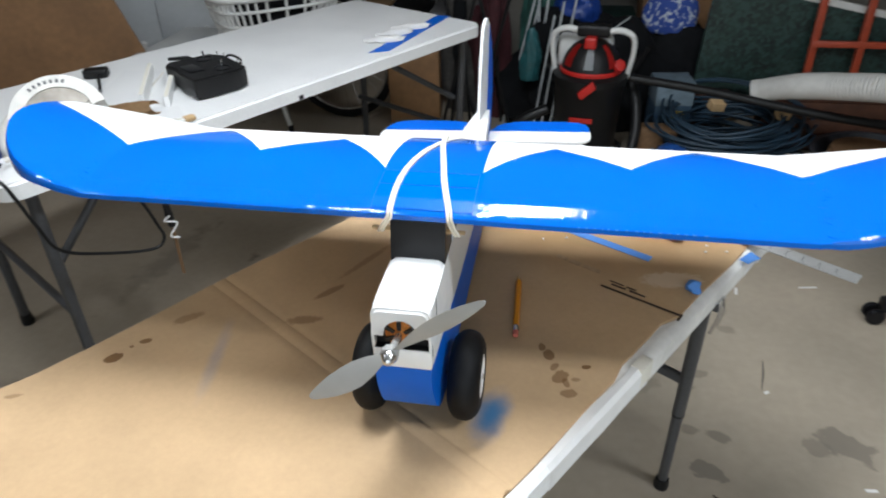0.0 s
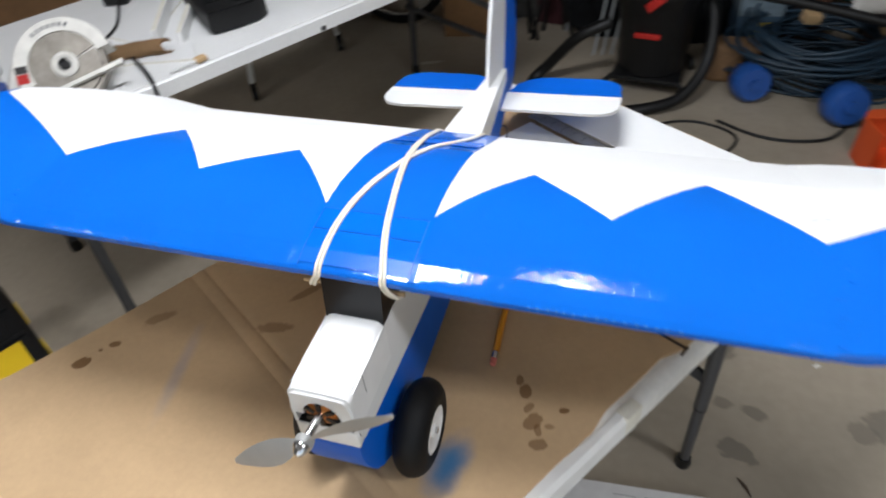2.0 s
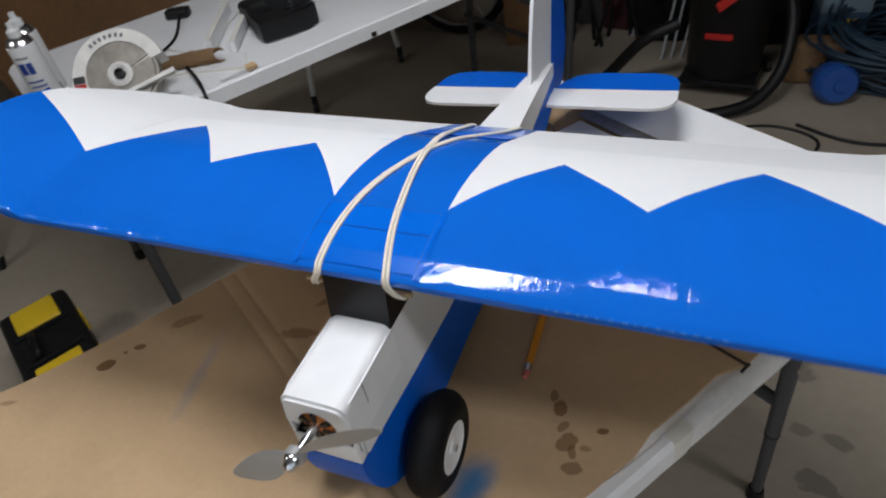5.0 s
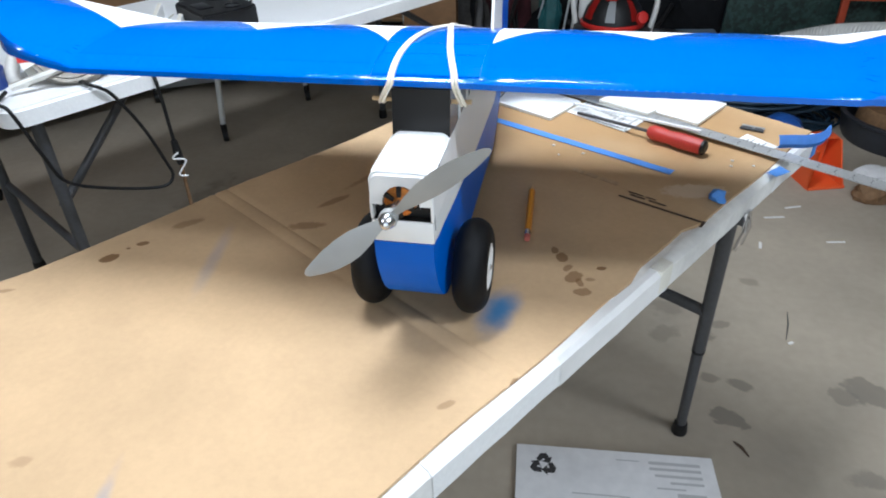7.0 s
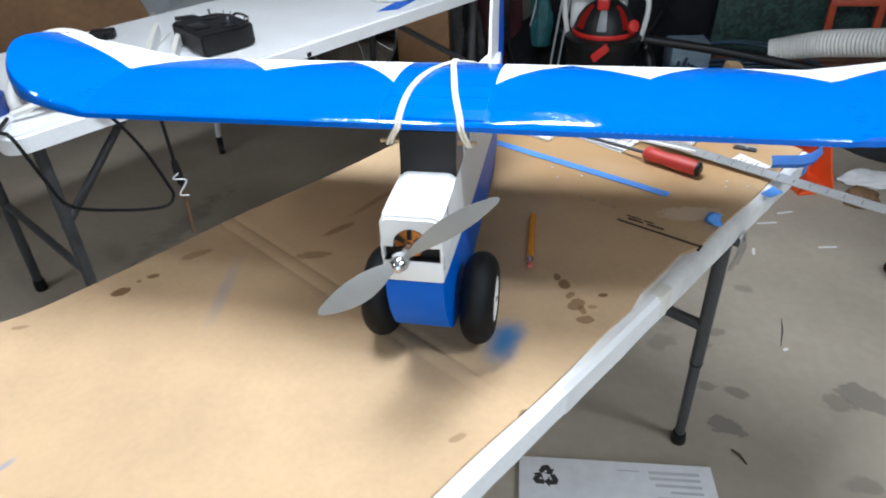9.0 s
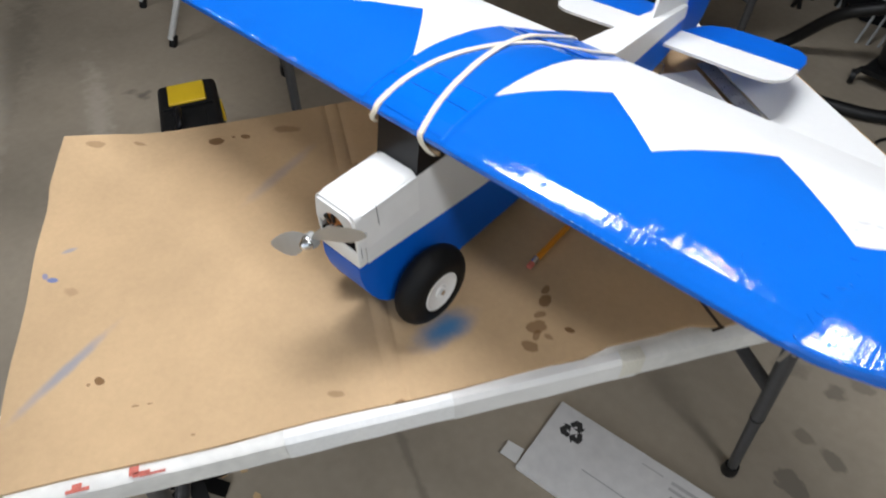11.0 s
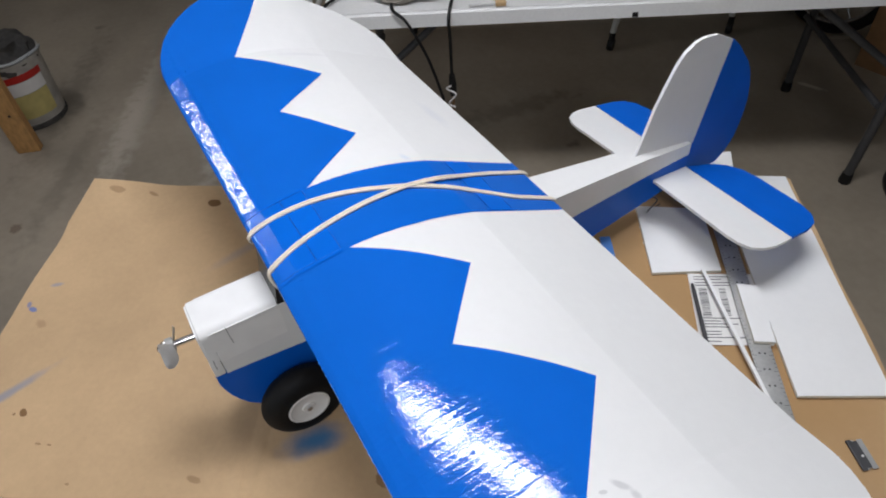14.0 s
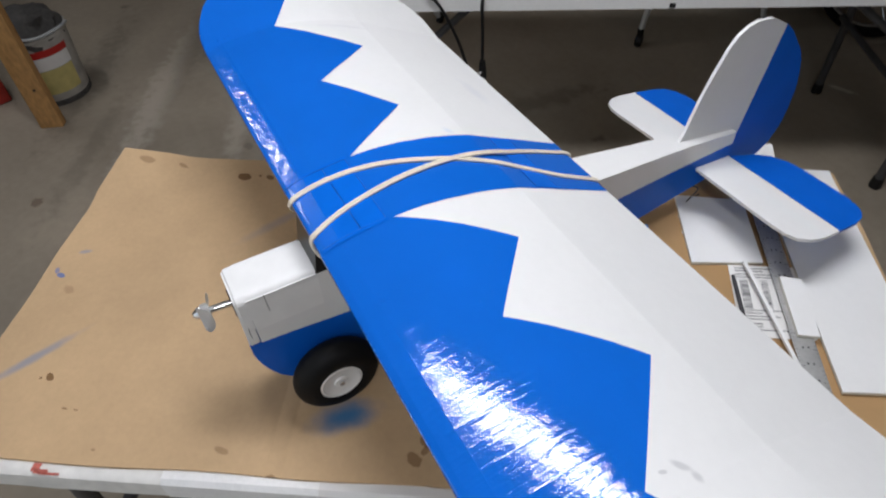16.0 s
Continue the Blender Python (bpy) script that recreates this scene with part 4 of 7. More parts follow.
# printed marks on the cardboard: a rule and two rows of short bars
p0, p1 = Vector((0.225, 0.862)), Vector((0.338, 0.801))
d = (p1 - p0).normalized()
n = Vector((-d.y, d.x))
for a, b, off, w in ((0.0, 0.128, 0.0, 0.0045), (0.012, 0.036, 0.012, 0.004), (0.042, 0.068, 0.012, 0.004), (0.006, 0.03, 0.019, 0.003), (0.034, 0.05, 0.019, 0.003)):
    q0, q1 = p0 + d * a + n * off, p0 + d * b + n * off
    flat("printed_bar", strip(q0, q1, w), 0.7508, 0.0003, "ink_brown", "", "", parent=sheet)
q0 = p1 + d * 0.0
flat("printed_bar", strip(q0 + n * 0.004, q0 - n * 0.014, 0.004), 0.7508, 0.0003, "ink_brown", "", "", parent=sheet)
q0, q1 = p0 + Vector((-0.07, 0.075)), p0 + Vector((0.0, 0.035))
for a, b in ((0.0, 0.25), (0.32, 0.55), (0.62, 1.0)):
    flat("printed_bar", strip(q0.lerp(q1, a), q0.lerp(q1, b), 0.010), 0.7508, 0.0002, "cardboard_print", "faded print", "", parent=sheet)

# masking tape wrapped along the table's rim, in torn lengths
rng = random.Random(5)
u = 0.0
k = 0
while u < TL - 0.03:
    ln = rng.uniform(0.18, 0.36)
    e = min(TL, u + ln)
    bm = B()
    rows = []
    zk = 0.0005 * (k % 3)
    for i in range(7):
        uu = u + (e - u) * i / 6
        top_v = 0.003 + rng.uniform(-0.003, 0.003)
        low_z = 0.708 + rng.uniform(-0.0015, 0.0015)
        o = -0.0135 - 0.0005 * (k % 3) - rng.uniform(0, 0.0004)
        rows.append([bm.verts.new(p) for p in ((uu, top_v, 0.7455 + zk), (uu, o + 0.006, 0.7455 + zk), (uu, o, 0.7405), (uu, o - 0.0006, 0.725), (uu, o, low_z))])
    for a, b in zip(rows, rows[1:]):
        for j in range(4):
            bm.faces.new((a[j], a[j + 1], b[j + 1], b[j]))
    part("rim_tape", bm, ["tape_white", "table_white", "paper"][k % 3], fold_table, "torn masking tape on the rim")
    u = e + rng.uniform(-0.012, 0.004)
    k += 1
for uu, w, v0, v1 in ((0.128, 0.010, -0.010, 0.0005), (0.132, 0.018, -0.0125, -0.007), (0.140, 0.026, -0.0135, -0.0105), (0.064, 0.024, -0.0135, -0.0095), (0.070, 0.010, -0.010, -0.004)):
    part("paint_smear", box(B(), (uu, v0, 0.7462), (uu + w, v1, 0.7474), 0.0004), "smear_red", fold_table, "faint red paint smear")
part("tape_patch", box(B(), (0.697, -0.0152, 0.712), (0.726, 0.002, 0.7474), 0.0006), "foam_edge", fold_table, "beige tape patch on the rim")

# pencil
pa, pb = Vector((0.102, 0.717, 0.7555)), Vector((0.097, 0.862, 0.7600))
pencil = thing("pencil", "yellow hexagonal pencil with a pink eraser lying on the cardboard", "pencil", axis_matrix(pa, pb - pa))
L = (pb - pa).length
part("shaft", lathe(B(), [(0, 0.019), (0.0046, 0.019), (0.0046, L - 0.020), (0, L - 0.020)], None, 6), "pencil_yellow", pencil, smooth=None)
part("eraser", lathe(B(), [(0, 0), (0.0034, 0.0), (0.0042, 0.0015), (0.0042, 0.010), (0, 0.010)], None, 16), "eraser", pencil, "worn pink eraser")
part("ferrule", lathe(B(), [(0.0043, 0.009), (0.0048, 0.011), (0.0044, 0.0125), (0.0048, 0.014), (0.0044, 0.0155), (0.0048, 0.0175), (0.0044, 0.0195)], None, 18), "aluminium", pencil, "ribbed metal ferrule")
part("point", lathe(B(), [(0.0046, L - 0.020), (0.001, L - 0.004), (0, L)], None, 12), "dowel", pencil, "sharpened wooden tip")

# blue masking tape strip, wad and curl
flat("masking_tape", strip((0.004, 1.118), (0.308, 0.946), 0.017), 0.7508, 0.0004, "tape_blue", "strip of blue masking tape stuck on the cardboard", "tape", "blue tape")
bm = B()
bmesh.ops.create_icosphere(bm, subdivisions=3, radius=0.0105)
for v in bm.verts:
    v.co *= 1 + 0.6 * noise.noise(v.co * 130)
    v.co.z = max(-0.004, v.co.z * 1.25)
    v.co.x *= 1.15
single("tape_wad", bm, "tape_blue", "crumpled wad of blue masking tape on the cardboard", "tape", Matrix.Translation((0.366, 0.868, 0.755)), "blue tape")
path = [(0.478, 1.040, 0.7585), (0.500, 1.045, 0.7580), (0.524, 1.046, 0.7590), (0.545, 1.052, 0.763), (0.558, 1.062, 0.772)]
bm = B()
rows = []
for i, p in enumerate(smooth_path(path, 4)):
    rows.append([bm.verts.new(p + Vector(o)) for o in ((0, 0, 0), (0.0015, -0.003, 0.008), (0.001, 0.001, 0.016), (-0.001, 0.005, 0.021))])
for a, b in zip(rows, rows[1:]):
    for j in range(3):
        bm.faces.new((a[j], a[j + 1], b[j + 1], b[j]))
bmesh.ops.solidify(bm, geom=bm.faces[:], thickness=0.0005)
single("curled_tape", bm, "tape_blue", "curled end of blue masking tape at the table corner", "tape", group="blue tape")
flat("tape_tab", [(0.450, 0.964), (0.462, 0.952), (0.486, 0.972), (0.474, 0.990)], 0.7512, 0.0005, "tape_blue", "short blue masking tape tab on the table edge", "tape", "blue tape")

single("tape_wrap", box(B(), (TL - 0.026, -0.0172, 0.712), (TL - 0.006, -0.0158, 0.7462), 0.0004), "tape_blue", "blue masking tape folded over the table corner", "tape", table_m, "blue tape")

# foam board offcuts
def foam(outline, z, label):
    ob = thing("foam_board", label, "foam board", Matrix.Translation((*outline[0], z)), "foam board offcuts")
    part("face_sheet", slab(B(), outline, 0.0006, Matrix.Translation((0, 0, z + 0.0046))), "foam_white", ob, "smooth white paper face", True)
    part("core", slab(B(), outline, 0.0046, Matrix.Translation((0, 0, z))), "foam_edge", ob, "cream foam core", True)
    return ob


foam([(-0.020, 1.205), (0.107, 1.124), (0.160, 1.214), (0.045, 1.290)], 0.7508, "small white foam board offcut on the cardboard")
foam([(-0.005, 1.372), (0.366, 1.131), (0.430, 1.232), (0.066, 1.468)], 0.7508, "long white foam board offcut near the table end")
foam([(0.195, 1.205), (0.280, 1.146), (0.297, 1.168), (0.214, 1.228)], 0.7595, "narrow white foam strip beside the ruler")
foam([(-0.060, 1.395), (-0.010, 1.365), (0.010, 1.405), (-0.035, 1.445)], 0.7508, "small white foam scrap under the tail")

# shipping label
lab = thing("shipping_label", "white printed paper label with grey text bars and barcodes", "label", Matrix.Translation((0.215, 1.17, 0.7508)))
c0, c1, c3 = Vector((0.135, 1.170)), Vector((0.240, 1.090)), Vector((0.190, 1.252))


def lab_pt(a, b):
    return c0 + (c1 - c0) * a + (c3 - c0) * b


part("paper", slab(B(), [lab_pt(0, 0), lab_pt(1, 0), lab_pt(1, 1), lab_pt(0, 1)], 0.0006, Matrix.Translation((0, 0, 0.7508))), "paper", lab, "", True)
rng = random.Random(8)


def label_bar(a0, a1, b0, b1, material):
    part("printed_bar", slab(B(), [lab_pt(a0, b0), lab_pt(a1, b0), lab_pt(a1, b1), lab_pt(a0, b1)], 0.0002, Matrix.Translation((0, 0, 0.7515))), material, lab, "", True, None)


for b0, b1 in ((0.12, 0.24), (0.42, 0.52), (0.66, 0.76)):
    a = 0.22
    while a < 0.62:
        w = rng.choice((0.006, 0.010, 0.016))
        label_bar(a, a + w, b0, b1, "print_grey")
        a += w + rng.choice((0.006, 0.010, 0.014))
for a in (0.04, 0.08, 0.13, 0.17, 0.64, 0.68, 0.72, 0.76, 0.82, 0.86, 0.90, 0.95):
    label_bar(a, a + 0.012, 0.08, 0.08 + rng.uniform(0.2, 0.75), "print_grey")

flat("foam_stick", strip((0.147, 1.186), (0.365, 1.085), 0.005), 0.7600, 0.004, "foam_white", "thin white foam stick lying across the label", "stick")

# steel ruler
ra, rb = Vector((0.045, 1.318)), Vector((0.617, 0.922))
ruler = thing("steel_ruler", "long scratched steel ruler reaching past the table edge", "ruler", Matrix.Translation((*((ra + rb) / 2), 0.7568)) @ pose(0, 0, 0, 0, 0, math.degrees(math.atan2(rb.y - ra.y, rb.x - ra.x))))
RL = (rb - ra).length
part("blade", box(B(), (-RL / 2, -0.0145, 0), (RL / 2, 0.0145, 0.0014), 0.0005), "ruler_steel", ruler)
bm = B()
for i in range(int(RL / 0.00635)):
    x = -RL / 2 + 0.005 + i * 0.00635
    ln = 0.0065 if i % 4 == 0 else 0.003
    for s in (-1, 1):
        y0, y1 = sorted((s * 0.0142, s * (0.0142 - ln)))
        box(bm, (x, y0, 0.0014), (x + 0.0004, y1, 0.0016))
tagged(part("graduation", bm, "ink", ruler, "engraved scale marks", smooth=None), kind="stuff")
for i in range(1, int(RL / 0.0254)):
    x = -RL / 2 + 0.005 + i * 0.0254
    for s in (-1, 1):
        part("numeral_bar", box(B(), (x - 0.0042, s * 0.0035 - 0.0012, 0.0014), (x - 0.0018, s * 0.0035 + 0.0012, 0.0016)), "ink", ruler, smooth=None)

# screwdriver
ha, hb, tip = Vector((0.363, 1.012, 0.7645)), Vector((0.277, 1.069, 0.7645)), Vector((0.156, 1.158, 0.7550))
drv = thing("screwdriver", "flat screwdriver with a translucent red handle lying on cardboard", "screwdriver", axis_matrix(ha, hb - ha))
HL = (hb - ha).length
bm = B()
prof = [(0, 0.0055), (0.0125, 0.0055), (0.0136, 0.010), (0.0138, HL * 0.42), (0.0116, HL * 0.62), (0.0128, HL * 0.80), (0.0122, HL * 0.93), (0.008, HL * 0.99), (0, HL)]
lathe(bm, prof, None, 24)
for v in bm.verts:
    r = math.hypot(v.co.x, v.co.y)
    if r > 0.009 and v.co.z < HL * 0.66:
        a = math.atan2(v.co.y, v.co.x)
        k = 1 - 0.07 * (0.5 + 0.5 * math.cos(6 * a))
        v.co.x *= k
        v.co.y *= k
part("handle", bm, "clear_red", drv, "fluted red plastic handle")
part("end_cap", lathe(B(), [(0, 0), (0.0095, 0), (0.0122, 0.002), (0.0124, 0.0054), (0, 0.0054)], None, 24), "black", drv, "black end cap")
part("end_cap", lathe(B(), [(0, -0.001), (0.0075, -0.001), (0.0075, 0.0005), (0, 0.0005)], None, 16), "black", drv)
part("shank", tube(B(), [hb - (hb - ha).normalized() * 0.004, hb + (tip - hb) * 0.9, tip], [0.003, 0.003, 0.0022], 10), "steel_grey", drv, "dark steel shank", True)

# razor blade on a scrap of paper
scrap = flat("paper_scrap", [(0.419, 1.075), (0.462, 1.036), (0.487, 1.062), (0.446, 1.108)], 0.7508, 0.0005, "paper", "torn scrap of white paper on the cardboard", "paper")
for k in range(6):
    q0, q1 = Vector((0.428 + 0.005 * k, 1.076 - 0.0045 * k)), Vector((0.446 + 0.005 * k, 1.096 - 0.0045 * k))
    flat("printed_bar", strip(q0, q0.lerp(q1, 0.45 + 0.25 * (k % 3)), 0.0014 + 0.0008 * (k % 2)), 0.7514, 0.0002, "print_grey", "", "", parent=scrap)
raz = thing("razor_blade", "single-edged steel razor blade lying near the table end", "razor blade", Matrix.Translation((0.459, 1.132, 0.752)) @ pose(0, 0, 0, 0, 0, -23))
part("blade", slab(B(), [(-0.019, -0.008), (0.019, -0.008), (0.019, -0.002), (0.0175, -0.001), (0.0175, 0.002), (0.019, 0.003), (0.019, 0.0095), (-0.019, 0.0095), (-0.019, 0.003), (-0.0175, 0.002), (-0.0175, -0.001), (-0.019, -0.002)], 0.0006), "ruler_steel", raz)
part("coating", box(B(), (-0.0172, -0.0045, 0.0007), (0.0172, 0.0025, 0.0009)), "steel_grey", raz, "dark grey middle of the blade")
part("spine", box(B(), (-0.0195, -0.0105, -0.0008), (0.0195, -0.0045, 0.0016), 0.0004), "steel_grey", raz, "folded grey spine")
part("hole", lathe(B(), [(0, 0.0010), (0.0016, 0.0010), (0.0016, 0.0012), (0, 0.0012)], Matrix.Translation((0.002, -0.001, 0)), 14), "paper", raz, "small round hole")

# spring clamp under the rim
clamp = thing("spring_clamp", "small steel spring clamp gripping the table rim", "clamp", table_m @ Matrix.Translation((0.955, -0.012, 0.70)))
for s in (-1, 1):
    part("arm", tube(B(), [(s * 0.006, -0.006, 0.02), (s * 0.010, -0.010, -0.01), (s * 0.012, -0.004, -0.045)], 0.0035, 8), "aluminium", clamp)
part("jaw", box(B(), (-0.014, -0.008, 0.0), (0.014, 0.004, 0.012), 0.002), "steel_grey", clamp)
# paint chips and dust on the sheet
rng = random.Random(12)
for i, (x, y) in enumerate(((0.435, 0.985), (0.405, 1.0), (0.12, 1.02), (0.17, 0.995), (0.02, 1.18), (0.05, 1.16), (0.13, 0.985), (0.40, 0.98))):
    a = rng.uniform(0, 180)
    o = [(0.0022 * math.cos(math.radians(a + t)) * rng.uniform(0.6, 1.5), 0.0016 * math.sin(math.radians(a + t))) for t in (0, 70, 150, 210, 290)]
    flat("foam_crumb", [(x + p, y + q) for p, q in o], 0.7508, 0.0014, "foam_white", "tiny white foam crumb on the cardboard", "crumb", "foam crumbs")

# ---- floor between the tables ----
# flattened printed carton with a recycling sign
bo = thing("carton", "flattened grey printed carton lying on the concrete floor", "carton", Matrix.Translation((0.085, 0.972, 0)) @ pose(0, 0, 0, 0, 0, math.degrees(math.atan2(0.033, 0.425))))
BL_, BW_ = 0.43, 0.20
part("panel", box(B(), (0, -BW_, 0.004), (BL_, 0, 0.022), 0.002), "box_grey", bo)
for i in range(3):
    # one chasing arrow: a bent band round a corner of a triangle, with a pointed head
    turn = Matrix.Translation((0.060, -0.052, 0.0221)) @ pose(0, 0, 0, 0, 0, 120 * i) @ Matrix.Diagonal((1.12, 1.12, 1, 1))
    arrow = [(-0.0145, 0.012), (-0.0065, 0.0255), (0.0055, 0.0275), (0.0125, 0.0165), (0.0175, 0.0195), (0.0125, 0.0035), (-0.0030, 0.0070), (0.0030, 0.0105), (0.0005, 0.0150), (-0.0055, 0.0065)]
    part("recycling_arrow", slab(B(), arrow, 0.0003, turn), "ink", bo, "black printed arrow", smooth=None)
for x0, x1, y0, y1 in ((0.29, 0.40, -0.030, -0.022), (0.29, 0.40, -0.045, -0.038), (0.30, 0.40, -0.062, -0.055), (0.33, 0.40, -0.078, -0.072), (0.22, 0.27, -0.026, -0.023), (0.30, 0.36, -0.092, -0.088), (0.12, 0.24, -0.12, -0.117), (0.34, 0.40, -0.11, -0.10)):
    part("printed_bar", box(B(), (x0, y0, 0.0221), (x1, y1, 0.0224)), "print_pale", bo, smooth=None)
flat("paper_tag", [(0.052, 0.808), (0.056, 0.772), (0.098, 0.776), (0.092, 0.815)], 0.0235, 0.0006, "paper", "small white paper tag beside the carton", "paper")
for x, y, a, s in ((1.035, 1.985, 10, 0.030), (0.871, 2.119, 12, 0.035), (0.79, 1.93, 80, 0.02), (0.95, 1.15, 5, 0.014), (0.78, 1.45, 40, 0.008), (0.95, 2.2, 20, 0.03)):
    dx, dy = s * math.cos(math.radians(a)), s * math.sin(math.radians(a))
    flat("paper_shred", strip((x - dx, y - dy), (x + dx, y + dy), 0.009), 0.0005, 0.0008, "paper", "small white shred of paper on the floor", "paper shred", "paper shreds")
single("wood_splinter", tube(B(), [(0.575, 1.078, 0.003), (0.590, 1.062, 0.005), (0.602, 1.040, 0.003)], [0.002, 0.004, 0.0015], 6), "ink_brown", "dark splinter of wood on the concrete floor", "splinter")
single("floor_crack", tube(B(), [(0.80, 1.585, 0.0), (0.79, 1.53, 0.0005), (0.77, 1.46, 0.0)], [0.001, 0.0025, 0.001], 6), "rag_grey", "short dark scratch in the concrete", "scratch", kind="structure")

# white strip and black bar lying on the floor by the front table
strip_ob = thing("metal_strip", "white enamelled metal strip on a black bar lying on the floor", "metal strip", Matrix.Translation((-1.0, -0.02, 0)))
part("strip", tube(B(), [(-0.855, 0.115, 0.012), (-0.93, -0.11, 0.012), (-1.05, -0.45, 0.012)], 0.011, 10), "white_enamel", strip_ob, "", True)
part("bar", tube(B(), [(-0.760, 0.070, 0.014), (-0.835, -0.13, 0.014), (-0.95, -0.46, 0.014)], 0.013, 10), "black", strip_ob, "black bar", True)
part("tie_bar", tube(B(), [(-0.86, -0.20, 0.014), (-0.96, -0.19, 0.012)], 0.009, 8), "black", strip_ob, "", True)
# black webbing and tan wood chips under the front table
heap_m = Matrix.Translation((-0.40, 0.26, 0))
web = thing("webbing_strap", "black webbing strap bunched on the concrete floor", "strap", heap_m)
for k, (a0, b0) in enumerate((((-0.05, -0.03), (0.06, 0.05)), ((0.0, -0.06), (0.02, 0.08)), ((-0.06, 0.04), (0.07, -0.01)))):
    bm = B()
    rows = []
    for i in range(9):
        u = i / 8
        c = Vector((a0[0] + (b0[0] - a0[0]) * u, a0[1] + (b0[1] - a0[1]) * u, 0.004 + 0.03 * math.sin(math.pi * u) + 0.006 * k))
        dv = Vector((-(b0[1] - a0[1]), b0[0] - a0[0], 0)).normalized() * 0.017
        rows.append([bm.verts.new(c - dv), bm.verts.new(c + dv)])
    for p, q in zip(rows, rows[1:]):
        bm.faces.new((p[0], p[1], q[1], q[0]))
    bmesh.ops.solidify(bm, geom=bm.faces[:], thickness=0.002)
    part("loop", bm, "black", web)
rng = random.Random(4)
for i in range(7):
    cx, cy = -0.34 + rng.uniform(-0.06, 0.07), 0.33 + rng.uniform(-0.05, 0.06)
    o = [(cx + rng.uniform(0.006, 0.018) * math.cos(t), cy + rng.uniform(0.006, 0.016) * math.sin(t)) for t in (0.2, 1.3, 2.5, 3.6, 4.9)]
    flat("wood_chip", o, 0.0005, 0.004, "dowel", "pale tan wood chip on the concrete floor", "wood chip", "wood chips")

# tool box
tb = thing("tool_box", "black plastic tool box with yellow lid panels on the floor", "tool box", Matrix.Translation((-1.315, 0.912, 0)) @ pose(0, 0, 0, 0, 0, -28))
part("body", box(B(), (-0.21, -0.088, 0), (0.21, 0.088, 0.135), 0.015, seg=3), "black", tb)
lid = part("lid", box(B(), (-0.22, -0.095, 0.138), (0.22, 0.095, 0.19), 0.022, seg=3), "black", tb)
for s in (-1, 1):
    x0, x1 = sorted((s * 0.088, s * 0.200))
    part("lid_panel", box(B(), (x0, -0.060, 0.182), (x1, 0.058, 0.197), 0.006, seg=3), "yellow", lid, "yellow plastic panel")
    part("panel_rib", box(B(), (s * 0.068 - 0.006, -0.078, 0.185), (s * 0.068 + 0.006, 0.078, 0.199), 0.003), "black", lid)
part("handle", tube(B(), smooth_path([(-0.04, -0.048, 0.186), (-0.042, -0.03, 0.205), (0.0, -0.03, 0.212), (0.042, -0.03, 0.205), (0.04, -0.048, 0.186)], 4), 0.009, 10), "black_gloss", lid)
part("handle_recess", box(B(), (-0.05, -0.05, 0.186), (0.05, 0.05, 0.1925), 0.002), "black", lid)
for x in (-0.10, 0.10):
    part("latch", box(B(), (x - 0.022, 0.088, 0.10), (x + 0.022, 0.100, 0.16), 0.003), "yellow", tb, "yellow latch")

# ---- the second, white table ----
EA = math.degrees(math.atan2(0.856, 0.517))
wt_m = Matrix.Translation((-1.014, 1.043, 0)) @ pose(0, 0, 0, 0, 0, EA)
WL, WW = 1.667, 0.69
wt = thing("white_table", "long white plastic folding table with dark grey tube legs", "table", wt_m)


def rounded(x0, y0, x1, y1, r, n=6):
    out = []
    for cx, cy, a in ((x1 - r, y0 + r, -90), (x1 - r, y1 - r, 0), (x0 + r, y1 - r, 90), (x0 + r, y0 + r, 180)):
        out += [(cx + r * math.cos(math.radians(a + 90 * i / n)), cy + r * math.sin(math.radians(a + 90 * i / n))) for i in range(n + 1)]
    return out


bm = slab(B(), rounded(0, 0, WL, WW, 0.045), 0.042, Matrix.Translation((0, 0, 0.698)))
es = [e for e in bm.edges if all(v.co.z > 0.735 for v in e.verts)]
bmesh.ops.bevel(bm, geom=es, offset=0.007, segments=3, affect="EDGES")
part("tabletop", bm, "table_white", wt, "white textured plastic top")
part("edge_notch", box(B(), (0.80, -0.0015, 0.700), (0.815, 0.012, 0.712)), "black", wt, "dark seam notch")
for x0, foot in ((0.075, 0.053), (WL - 0.10, WL - 0.02)):
    for y, fy in ((0.04, 0.05 if x0 < 1 else 0.125), (0.60, 0.65 if x0 < 1 else 0.69)):
        leg = part("leg", tube(B(), [(x0 - (x0 - foot) * 0.4, y, 0.697), (foot, fy, 0.03)], 0.0145, 12), "steel_grey", wt)
        part("foot_cap", lathe(B(), [(0, 0), (0.018, 0), (0.02, 0.01), (0.017, 0.04), (0, 0.041)], Matrix.Translation((foot, fy, 0)), 16), "black", leg)
    part("crossbar", tube(B(), [((x0 + foot) / 2, 0.09, 0.33), ((x0 + foot) / 2, 0.66, 0.33)], 0.011, 10), "steel_grey", wt)
    sgn = 1 if x0 < 1 else -1
    part("brace", tube(B(), [((x0 + foot) / 2, 0.10, 0.45), (x0 + sgn * 0.31, 0.20, 0.692)], 0.011, 10), "steel_grey", wt)

WT = 0.7402
